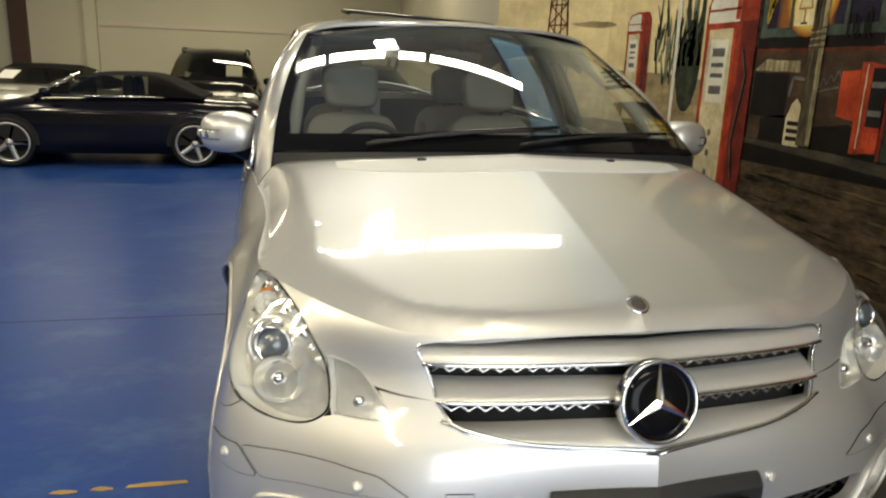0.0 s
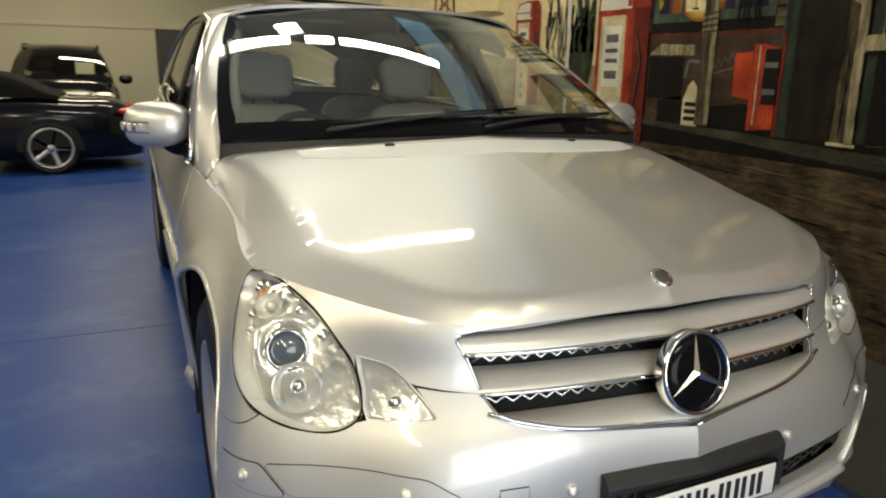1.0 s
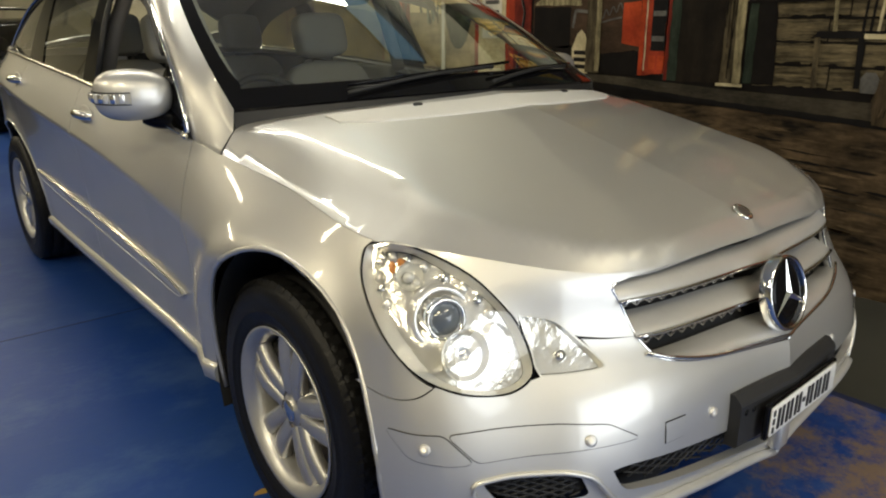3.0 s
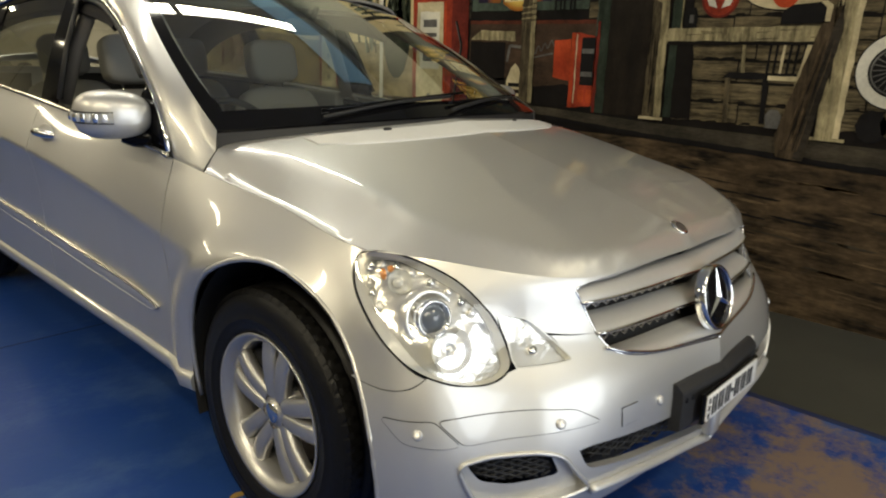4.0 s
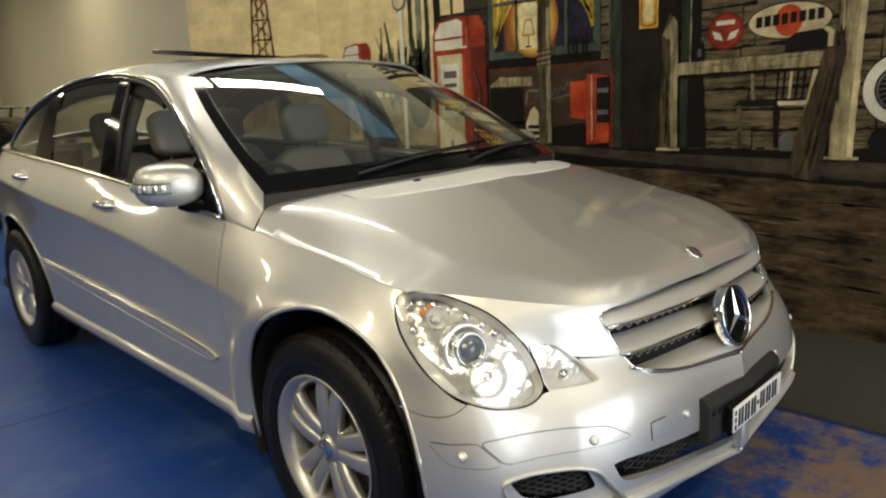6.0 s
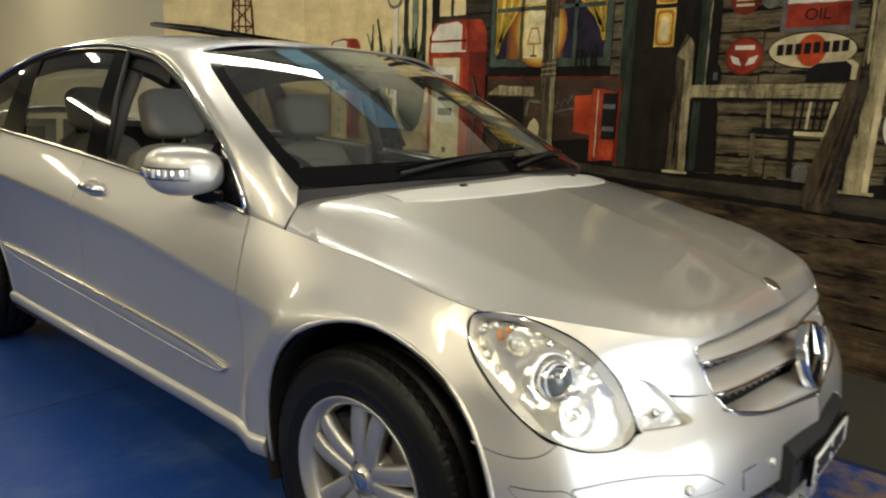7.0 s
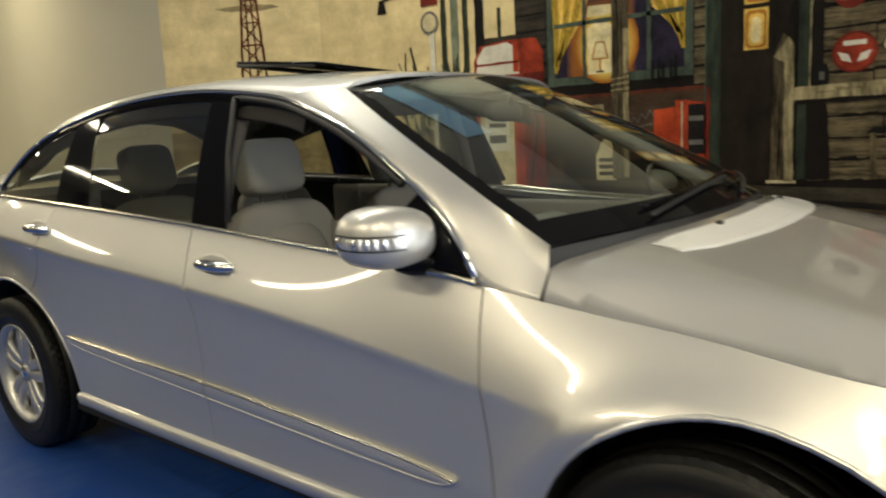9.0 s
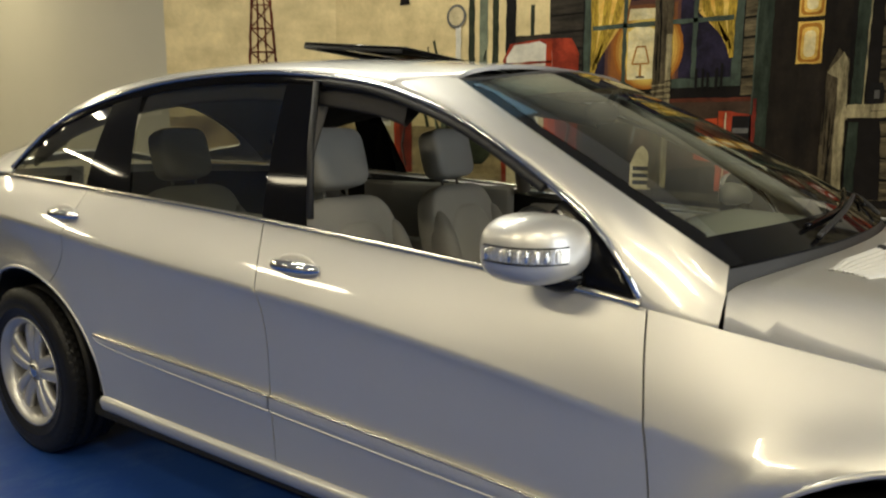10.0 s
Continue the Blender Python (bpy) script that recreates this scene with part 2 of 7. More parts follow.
def box(x0, x1, y0, y1, z0, z1, bevel=0.0, seg=2):
    bm = bmesh.new()
    bmesh.ops.create_cube(bm, size=1, matrix=Matrix.Translation(((x0 + x1) / 2, (y0 + y1) / 2, (z0 + z1) / 2)) @ Matrix.Diagonal((x1 - x0, y1 - y0, z1 - z0, 1)))
    if bevel:
        bmesh.ops.bevel(bm, geom=list(bm.edges), offset=bevel, segments=seg, profile=0.5, affect="EDGES")
    bm.verts.index_update()
    s = Soup().add([v.co[:] for v in bm.verts], [[v.index for v in f.verts] for f in bm.faces], bevel > 0 and seg > 1)
    bm.free()
    return s


def lathe(profile, n=48, axis="x", arc=2 * math.pi):
    """profile: (along the axis, radius)."""
    v, f, k = [], [], len(profile)
    for i in range(n):
        a = arc * i / n
        for h, r in profile:
            c, s = r * math.cos(a), r * math.sin(a)
            v.append({"x": (h, c, s), "y": (c, h, s), "z": (c, s, h)}[axis])
    for i in range(n):
        j = (i + 1) % n
        for a in range(k - 1):
            f.append((i * k + a, i * k + a + 1, j * k + a + 1, j * k + a))
    return Soup().add(v, f)


def tube(points, r, n=8, closed=False):
    pts = [Vector(p) for p in points]
    v, f, m = [], [], len(pts)
    up = Vector((0.13, 0.2, 1)).normalized()
    for i, p in enumerate(pts):
        a, b = pts[(i - 1) % m if closed else max(i - 1, 0)], pts[(i + 1) % m if closed else min(i + 1, m - 1)]
        d = (b - a).normalized()
        s = d.cross(up).normalized()
        w = s.cross(d)
        rr = r[i] if isinstance(r, (list, tuple)) else r
        v += [tuple(p + (s * math.cos(2 * math.pi * k / n) + w * math.sin(2 * math.pi * k / n)) * rr) for k in range(n)]
    for i in range(m if closed else m - 1):
        j = (i + 1) % m
        f += [(i * n + k, i * n + (k + 1) % n, j * n + (k + 1) % n, j * n + k) for k in range(n)]
    if not closed:
        f += [tuple(reversed(range(n))), tuple(range((m - 1) * n, m * n))]
    return Soup().add(v, f)


def blob(cx, cy, cz, rx, ry, rz, p=2.0, n=28, m=16, q=None):
    """A rounded body: p = 2 is an ellipsoid, more is boxier."""
    q = q or p
    v, f = [], []
    sg = lambda a, e: math.copysign(abs(a) ** e, a)
    for i in range(m + 1):
        t = -math.pi / 2 + math.pi * i / m
        for j in range(n):
            a = 2 * math.pi * j / n
            v.append((cx + rx * sg(math.cos(t), 2 / q) * sg(math.cos(a), 2 / p), cy + ry * sg(math.cos(t), 2 / q) * sg(math.sin(a), 2 / p), cz + rz * sg(math.sin(t), 2 / q)))
    for i in range(m):
        for j in range(n):
            f.append((i * n + j, i * n + (j + 1) % n, (i + 1) * n + (j + 1) % n, (i + 1) * n + j))
    return Soup().add(v, f)


def loft(rows, closed=False, cap=False, smooth=True):
    """rows: lists of points of one length, joined one to the next."""
    k, v, f = len(rows[0]), [], []
    for r in rows:
        v += [tuple(p) for p in r]
    for i in range(len(rows) - 1):
        for j in range(k if closed else k - 1):
            a, b = j, (j + 1) % k
            f.append((i * k + a, i * k + b, (i + 1) * k + b, (i + 1) * k + a))
    if cap:
        f += [tuple(reversed(range(k))), tuple(range((len(rows) - 1) * k, len(rows) * k))]
    return Soup().add(v, f, smooth)


def smooth_line(pts, n=6, closed=False):
    """A Catmull-Rom line through points of any dimension."""
    p = np.array(pts, float)
    m, out = len(p), []
    for i in range(m if closed else m - 1):
        a, b, c, d = (p[(i + k) % m] if closed else p[min(max(i + k, 0), m - 1)] for k in (-1, 0, 1, 2))
        for t in np.arange(n) / n:
            out.append(0.5 * (2 * b + (c - a) * t + (2 * a - 5 * b + 4 * c - d) * t * t + (3 * b - a - 3 * c + d) * t ** 3))
    if not closed:
        out.append(p[-1])
    return np.array(out)


def rounded(pts, r, n=4):
    """A closed loop with its corners rounded off."""
    p, out = np.array(pts, float), []
    for a, b, c in zip(np.roll(p, 1, 0), p, np.roll(p, -1, 0)):
        la, lc = np.hypot(*(a - b)), np.hypot(*(c - b))
        s, e = b + (a - b) * min(r / la, .45), b + (c - b) * min(r / lc, .45)
        out += [(1 - t) ** 2 * s + 2 * t * (1 - t) * b + t * t * e for t in np.linspace(0, 1, n)]
    return np.array(out)


def dense(loop, step):
    out = []
    for a, b in zip(loop, np.roll(loop, -1, 0)):
        k = max(1, int(np.ceil(np.hypot(*(b - a)) / step)))
        out += [a + (b - a) * i / k for i in range(k)]
    return np.array(out)


def inside(pts, loop):
    x, y = pts[:, 0], pts[:, 1]
    hit = np.zeros(len(pts), bool)
    for (ax, ay), (bx, by) in zip(loop, np.roll(loop, -1, 0)):
        if ay != by:
            hit ^= ((ay > y) != (by > y)) & (x < (bx - ax) * (y - ay) / (by - ay) + ax)
    return hit


def inset(loop, d):
    """The closed loop drawn in by d."""
    a, b = loop - np.roll(loop, 1, 0), np.roll(loop, -1, 0) - loop
    area = 0.5 * np.sum(loop[:, 0] * np.roll(loop[:, 1], -1) - loop[:, 1] * np.roll(loop[:, 0], -1))
    side = 1 if area > 0 else -1
    nrm = lambda e: np.stack([-e[:, 1], e[:, 0]], 1) / np.maximum(np.hypot(e[:, 0], e[:, 1]), 1e-9)[:, None]
    n = nrm(a) + nrm(b)
    n = n / np.maximum(np.hypot(n[:, 0], n[:, 1]), 1e-6)[:, None]
    k = np.clip(np.sum(n * nrm(a), 1), 0.5, 1)
    return loop + side * n * (d / k)[:, None]


def normals(chart, u, v):
    e = 1e-3
    n = np.cross(chart(u + e, v) - chart(u - e, v), chart(u, v + e) - chart(u, v - e))
    n = n / np.maximum(np.linalg.norm(n, axis=1), 1e-12)[:, None]
    p = chart(u, v)
    core = np.stack([p[:, 0] * 0, np.clip(p[:, 1], 0.5, 3.2), p[:, 2] * 0 + 0.6], 1)
    return p, n * np.sign(np.sum(n * (p - core), 1))[:, None]


def sheet(chart, outer, holes=(), step=0.03, rim=0.012, lift=0.0, both=False, mid=False, line=None):
    """A panel: the chart's surface within the outer loop and outside the holes, with its edges turned inwards.
    both: with its mirror image; mid: the two halves meet at x = 0 in a crease; line: a crease that the mesh follows."""
    loops = [dense(np.array(outer, float), step)] + [dense(np.array(h, float), step) for h in holes]
    lo, hi = loops[0].min(0), loops[0].max(0)
    gx, gy = np.meshgrid(np.arange(lo[0] + step / 2, hi[0], step), np.arange(lo[1] + step / 2, hi[1], step))
    g = np.stack([gx.ravel(), gy.ravel()], 1)
    if len(g):
        keep = inside(g, loops[0])
        for h in loops[1:]:
            keep &= ~inside(g, h)
        g = g[keep]
        rims = np.concatenate(loops + list(line or ()))
        if len(g):
            g = g[np.array([np.min(np.sum((rims - p) ** 2, 1)) > (0.5 * step) ** 2 for p in g], bool)]
    pts, edges = [], []
    for l in loops:
        k = len(pts)
        pts += list(l)
        edges += [(k + i, k + (i + 1) % len(l)) for i in range(len(l))]
    for l in line or ():
        on = inside(l, inset(loops[0], .006))
        k = len(pts)
        pts += list(l[on])
        edges += [(k + i, k + i + 1) for i in range(int(on.sum()) - 1)]
    pts += list(g)
    vs, _, fs, *_ = delaunay_2d_cdt([Vector(p) for p in pts], edges, [], 0, 1e-7)
    uv = np.array([v[:] for v in vs])
    fs = np.array([f for f in fs if len(f) == 3])
    c = uv[fs].mean(1)
    keep = inside(c, loops[0])
    for h in loops[1:]:
        keep &= ~inside(c, h)
    fs = fs[keep]
    p, n = normals(chart, uv[:, 0], uv[:, 1])
    p = p + n * lift
    fn = np.cross(p[fs[:, 1]] - p[fs[:, 0]], p[fs[:, 2]] - p[fs[:, 0]])
    flip = np.sum(fn * n[fs[:, 0]], 1) < 0
    fs[flip] = fs[flip][:, ::-1]
    s = Soup().add(p, fs.tolist())
    s.n = {i: tuple(q) for i, q in enumerate(n.tolist())}
    if rim:
        count = {}
        for f in fs.tolist():
            for a, b in zip(f, f[1:] + f[:1]):
                count[(a, b)] = 1
        border = [e for e in count if (e[1], e[0]) not in count]
        if mid:
            border = [e for e in border if abs(p[e[0]][0]) > 1e-4 or abs(p[e[1]][0]) > 1e-4]
        for a, b in border:
            s.add([p[a], p[b], p[b] - n[b] * rim, p[a] - n[a] * rim], [(0, 3, 2, 1)], False)
    if both:
        s.join(s.mirrored())
    return s


def welded(s):
    """Joins what lies on the middle plane."""
    seen, idx, v = {}, [], []
    for p in s.v:
        key = (0.0, round(p[1], 4), round(p[2], 4)) if abs(p[0]) < 1e-4 else None
        if key is None or key not in seen:
            v.append(p if key is None else (0.0, p[1], p[2]))
            idx.append(len(v) - 1)
            if key is not None:
                seen[key] = len(v) - 1
        else:
            idx.append(seen[key])
    o = Soup()
    o.v, o.s = v, s.s
    o.f = [tuple(idx[i] for i in f) for f in s.f]
    return o


def spl(xs, ys):
    xs, ys = np.array(xs, float), np.array(ys, float)
    n = len(xs)
    h = np.diff(xs)
    a, b = np.eye(n), np.zeros(n)
    for i in range(1, n - 1):
        a[i, i - 1:i + 2] = h[i - 1], 2 * (h[i - 1] + h[i]), h[i]
        b[i] = 6 * ((ys[i + 1] - ys[i]) / h[i] - (ys[i] - ys[i - 1]) / h[i - 1])
    m = np.linalg.solve(a, b)

    def at(x):
        x = np.clip(np.asarray(x, float), xs[0], xs[-1])
        i = np.clip(np.searchsorted(xs, x) - 1, 0, n - 2)
        p, q = xs[i + 1] - x, x - xs[i]
        return (m[i] * p ** 3 + m[i + 1] * q ** 3) / (6 * h[i]) + (ys[i] / h[i] - m[i] * h[i] / 6) * p + (ys[i + 1] / h[i] - m[i + 1] * h[i] / 6) * q
    return at

YC, YR, ARC, WHEELBASE, AXLE = 0.35, 3.35, 1.55, 3.215, 0.37
nose_y = spl([.12, .2, .28, .36, .5, .58, .64, .7, .76, .85, .93, 1.0], [-.82, -.85, -.875, -.895, -.905, -.9, -.885, -.85, -.822, -.79, -.735, -.66])
nose_n = spl([.15, .35, .5, .6, .68, .76, .85, .93, 1.0], [4.4, 4.6, 4.4, 3.9, 3.55, 3.4, 3.35, 3.35, 3.35])
half_w = spl([-1, 0, 1, 2, 3, 3.6, 4.3], [.942, .944, .946, .942, .918, .87, .80])
ridge_z = spl([-1, .2, .5, 1.15, 1.7, 2.4, 3.1, 4.2], [.70, .755, .800, .888, .935, .98, 1.03, 1.05])
top_z = spl([-.6, -.35, 0, .3, .53, 1.0, 1.7, 2.4, 3.0, 3.6, 4.3], [.905, .915, .957, .995, 1.035, 1.075, 1.125, 1.165, 1.19, 1.205, 1.2])
top_in = spl([-.6, -.35, 0, .3, .53, 1.0, 1.7, 2.8, 3.6, 4.3], [.05, .05, .115, .105, .075, .09, .098, .1, .1, .1])

def half_width(y, z):
    zr, zt = ridge_z(y), top_z(y)
    up = np.clip((z - zr) / (zt - zr), 0, 1.3)
    dn = np.clip((zr - z) / .45, 0, 2)
    k = .65 * np.clip((y - .1) / .6, 0, 1)
    cr = np.clip((y - .25) / .6, 0, 1) * np.clip((3.6 - y) / .5, 0, 1)
    w = half_w(y) - .017 * cr * (1 - np.exp(-np.clip(zr - z, 0, 1) / .042)) - top_in(y) * ((1 - k) * up ** 1.6 + k * up) - .035 * ((1 - k) * dn ** 1.6 + k * dn)
    for c in (0, WHEELBASE):
        r = np.hypot(y - c, z - AXLE)
        w = w + .026 * np.exp(-((r - .455) / .06) ** 2) * (z > .1)
    return w

def smooth_step(x):
    x = np.clip(x, 0, 1)
    return x * x * (3 - 2 * x)


def nose_swell(f, z):
    """The nose runs to a blunt keel in the middle, and swells at its corners below the lamps."""
    d = np.degrees(f)
    low, mid_ = 1 - smooth_step((z - .74) / .18), 1 - smooth_step((z - .76) / .12)
    keel = -(.012 + .021 * mid_) * (1 - np.exp(-d / 9)) * np.exp(-(np.maximum(d - 32, 0) / 7) ** 2)
    return keel + .076 * low * np.exp(-((d - 45) / 6.2) ** 2)


def body(u, z):
    u, z = np.broadcast_arrays(np.asarray(u, float), np.asarray(z, float))
    f = np.clip((u / ARC + 1) * math.pi / 2, 0, math.pi / 2)
    n, ly = nose_n(z), YC - nose_y(z)
    lw = half_width(np.full_like(z, 0.1), z)
    for _ in range(3):
        r = ((np.cos(f) / ly) ** n + (np.sin(f) / lw) ** n) ** (-1 / n)
        yf = YC - r * np.cos(f)
        lw = half_width(yf, z)
    r = ((np.cos(f) / ly) ** n + (np.sin(f) / lw) ** n) ** (-1 / n) + nose_swell(f, z)
    x, y = -r * np.sin(f), YC - r * np.cos(f)
    ys = YC + np.clip(u, 0, YR - YC)
    x, y = np.where(u > 0, -half_width(ys, z), x), np.where(u > 0, ys, y)
    g = np.clip((u - (YR - YC)) / 1.3, 0, 1) * math.pi / 2
    lw, ly = half_width(np.full_like(z, YR + .3), z), 4.27 - YR - .12 * np.clip(z - .7, 0, 1)
    r = ((np.sin(g) / ly) ** 3 + (np.cos(g) / lw) ** 3) ** (-1 / 3)
    end = u > YR - YC
    k = np.clip((u - (YR - YC)) / .3, 0, 1)
    xr = -r * np.cos(g)
    return np.stack([np.where(end, xr - (1 - k) * (half_width(np.full_like(z, YR), z) - half_width(np.full_like(z, YR + .3), z)), x), np.where(end, YR + r * np.sin(g), y), z], -1)
# ---- the silver car: x across, y from nose to tail, front axle at y = 0 ----
U_TABLE = np.linspace(-ARC, 0.0, 260)


def u_of_y(y, z):
    if y >= YC:
        return y - YC
    return float(np.interp(y, body(U_TABLE, np.full(260, z))[:, 1], U_TABLE))


def u_of_x(x, z):
    return float(np.interp(x, -body(U_TABLE, np.full(260, z))[:, 0], U_TABLE))


def on_side(pts):
    return np.array([(u_of_y(y, z), z) for y, z in pts])


def arch_reach(cy, rx, a):
    """The front arches reach further before the wheel than behind it."""
    return rx + (.045 * smooth_step((-np.cos(a)) / .6) if cy < 1 else 0)


def arch(cy, rx, a0, a1, n=26):
    """The wheel arch's edge, from angle a0 to a1 (0 is behind the wheel, 180 before it)."""
    a = np.radians(np.linspace(a0, a1, n))
    return on_side(np.stack([cy + arch_reach(cy, rx, a) * np.cos(a), 0.38 + 0.455 * np.sin(a)], 1))


def along_top(y0, y1, n=20):
    return np.array([(u_of_y(y, float(top_z(y))), float(top_z(y))) for y in np.linspace(y0, y1, n)])


# the edge between the nose and the bonnet, as height over u
lip_z = spl([-1.55, -1.3, -1.18, -1.1, -.95, -.8, -.69], [.874, .869, .862, .868, .893, .914, .915])
LIP = np.array([body(u, float(lip_z(u))) for u in np.linspace(-ARC, -.69, 60)])
SEAM = np.array([body(u, z) for u, z in along_top(-.335, .56, 40)])
EDGE = np.concatenate([LIP, SEAM])
bonnet_mid = spl([-.80, -.785, -.775, -.76, -.734, -.66, -.5, -.3, -.1, .1, .2, .3, .6], [.888, .895, .899, .905, .915, .938, .986, 1.041, 1.094, 1.141, 1.160, 1.173, 1.195])
# a ridge runs along each side of the bonnet from the windscreen to the grille's upper corner
ridge_x = spl([-.80, -.73, -.6, -.5, -.335, -.16, .1, .385, .6], [.50, .55, .615, .655, .70, .712, .735, .77, .79])
ridge_drop = spl([-.80, -.7, -.6, -.5, -.335, -.16, .1, .385, .6], [.018, .022, .027, .032, .045, .056, .072, .09, .10])
flank_slope = spl([0, .42, .50, .60, .70, .80, .84, .9], [1.9, 1.9, 1.3, .78, .60, .55, .55, .6])
EDGE_IN = np.stack([np.interp(np.linspace(0, 1, 420), np.linspace(0, 1, len(EDGE)), EDGE[:, k]) for k in range(3)], 1)


def bonnet(x, y):
    """A flank rising from the wing seam and the lamps, a ridge, and two nearly flat halves that meet in a low crease."""
    x, y = np.asarray(x, float), np.asarray(y, float)
    a = np.abs(x)
    near = np.array([np.argmin((EDGE_IN[:, 0] + p) ** 2 + (EDGE_IN[:, 1] - q) ** 2) for p, q in zip(np.ravel(a), np.ravel(y))]).reshape(a.shape)
    k = np.clip(near, 6, len(EDGE_IN) - 7)
    mid_, run = EDGE_IN[k], EDGE_IN[k + 6] - EDGE_IN[k - 6]
    dx, dy = -a - mid_[..., 0], y - mid_[..., 1]
    long = run[..., 0] ** 2 + run[..., 1] ** 2
    f = (dx * run[..., 0] + dy * run[..., 1]) / long
    ze = mid_[..., 2] + f * run[..., 2]
    far = np.abs(dx * run[..., 1] - dy * run[..., 0]) / np.sqrt(long)
    steep = flank_slope(-mid_[..., 0] - f * run[..., 0]) + .9 * smooth_step((mid_[..., 1] + f * run[..., 1] + .30) / .65)
    flank = ze + steep * far
    t = np.clip(a / ridge_x(y), 0, 1.3)
    top = bonnet_mid(y) - ridge_drop(y) * (.55 * t + .45 * t ** 2.4)
    w = .003 + .012 * smooth_step((y + .35) / .5)
    return np.stack([x, y, -w * np.logaddexp(-flank / w, -top / w)], -1)


# greenhouse: top edge of the side windows, and the roof's middle line
win_top = spl([.533, .615, .733, .889, 1.079, 1.25, 1.38, 1.55, 1.78, 2.2, 2.6, 2.9, 3.2, 3.45], [1.037, 1.154, 1.254, 1.345, 1.437, 1.495, 1.532, 1.562, 1.588, 1.595, 1.562, 1.505, 1.400, 1.235])
win_x = spl([.533, .615, .733, .889, 1.079, 1.25, 1.38, 1.55, 1.78, 2.2, 2.6, 2.9, 3.2, 3.45], [.868, .855, .835, .80, .755, .715, .688, .672, .664, .664, .675, .695, .725, .765])
roof_mid = spl([1.0, 1.06, 1.2, 1.5, 2.0, 2.5, 3.0, 3.4, 3.75, 4.0, 4.15, 4.2], [1.585, 1.602, 1.622, 1.648, 1.667, 1.664, 1.632, 1.585, 1.515, 1.41, 1.27, 1.21])


def belt_x(y):
    return half_width(y, top_z(y))


def side_glass(y, z):
    y, z = np.asarray(y, float), np.asarray(z, float)
    f = np.clip((z - top_z(y)) / np.maximum(win_top(y) - top_z(y), .01), -.2, 1.2)
    x = belt_x(y) + (win_x(y) - belt_x(y)) * f
    return np.stack([-(x + .05 * f * (1 - f)), y, z], -1)


def roof_edge(y):
    y = np.asarray(y, float)
    front = np.interp(y, [1.0, 1.16, 1.38], [.605, .645, .688]), np.interp(y, [1.0, 1.16, 1.38], [1.55, 1.549, 1.534])
    tail = (np.clip(1 - (np.clip(y - YR, 0, 1) / .89) ** 3, 0.02, 1)) ** (1 / 3) * .772
    x = np.where(y < 1.38, front[0], np.where(y > 3.45, tail, win_x(y)))
    z = np.where(y < 1.38, front[1], np.where(y > 3.45, top_z(y) + .012, win_top(y)))
    return x, z


def roof(x, y):
    x, y = np.asarray(x, float), np.asarray(y, float)
    xe, ze = roof_edge(y)
    k = np.clip((y - 2.9) / .8, 0, 1)
    f = np.clip(1 - (np.abs(x) / xe) ** (2.8 - .6 * k), 0, 1) ** (.6 + .55 * k)
    return np.stack([x, y, ze + (roof_mid(y) - ze) * f], -1)


def windscreen(u, v):
    u, v = np.asarray(u, float), np.asarray(v, float)
    w = 1 - v
    x = u * (.80 * w + .645 * v + .10 * v * w)
    y = (.165 + .22 * u ** 2) * w + (1.06 + .10 * u ** 2) * v
    z = (1.16 - .03 * u ** 2) * w + (1.602 - .053 * u ** 2) * v
    b = .10 * v * w * (1 - u ** 2 * .8)
    return np.stack([x, y - b * .4, z + b * .9], -1)


GAP = 0.0022
CREASE = [np.array([(y - YC, float(ridge_z(y)) + d) for y in np.arange(.36, 3.34, .02)]) for d in (-.05, -.03, -.014, 0, .014, .03)]
car = thing("family_car", "silver metallic large family wagon parked on the blue floor", "car", Matrix.Translation((0, 1.6, 0)))

HL = smooth_line([(-.68, .912), (-.765, .917), (-.87, .876), (-.938, .80), (-.967, .728), (-.969, .682), (-.93, .655), (-.866, .66), (-.785, .70), (-.715, .765), (-.668, .83), (-.66, .885)], 5, True)
hl_out = smooth_line([(-.68, .912), (-.66, .885), (-.668, .83), (-.715, .765), (-.785, .70), (-.815, .682)], 5)
hl_low = smooth_line([(-.967, .728), (-.969, .682), (-.93, .655), (-.866, .66), (-.815, .682)], 5)
hl_in = smooth_line([(-.68, .912), (-.765, .917), (-.87, .876), (-.938, .80), (-.952, .765)], 5)
sig_top = smooth_line([(-.949, .797), (-1.01, .782), (-1.052, .742), (-1.088, .70)], 5)
sig_tip = smooth_line([(-1.088, .70), (-1.092, .69), (-1.08, .684), (-1.02, .681), (-.972, .68)], 4)
SIG = np.concatenate([sig_top[:-1], sig_tip[:-1], [(-.9715, .70), (-.9665, .735), (-.957, .765)]])
gr_low = smooth_line([(-1.161, .731), (-1.19, .692), (-1.233, .671), (-1.34, .65), (-1.55, .628)], 6)
gr_side = smooth_line([(-1.126, .846), (-1.118, .835), (-1.135, .80), (-1.161, .731)], 5)
gr_top = smooth_line([(-1.126, .846), (-1.18, .856), (-1.3, .864), (-1.55, .869)], 6)
seam_bump = smooth_line([(-.815, .682), (-.784, .657), (-.733, .643), (-.677, .648), (u_of_y(-.434, .655), .655)], 4)
A_SEAM = math.degrees(math.asin((.655 - .38) / .455))
door_front = smooth_line([(.178, 1.034), (.168, .94), (.15, .80), (.13, .568), (.12, .37)], 5)
door_mid = smooth_line([(1.386, 1.131), (1.334, .954), (1.312, .794), (1.322, .577), (1.33, .37)], 5)
door_rear = smooth_line([(2.38, 1.18), (2.415, 1.05), (2.47, .93), (2.55, .845), (2.609, .792)], 4)


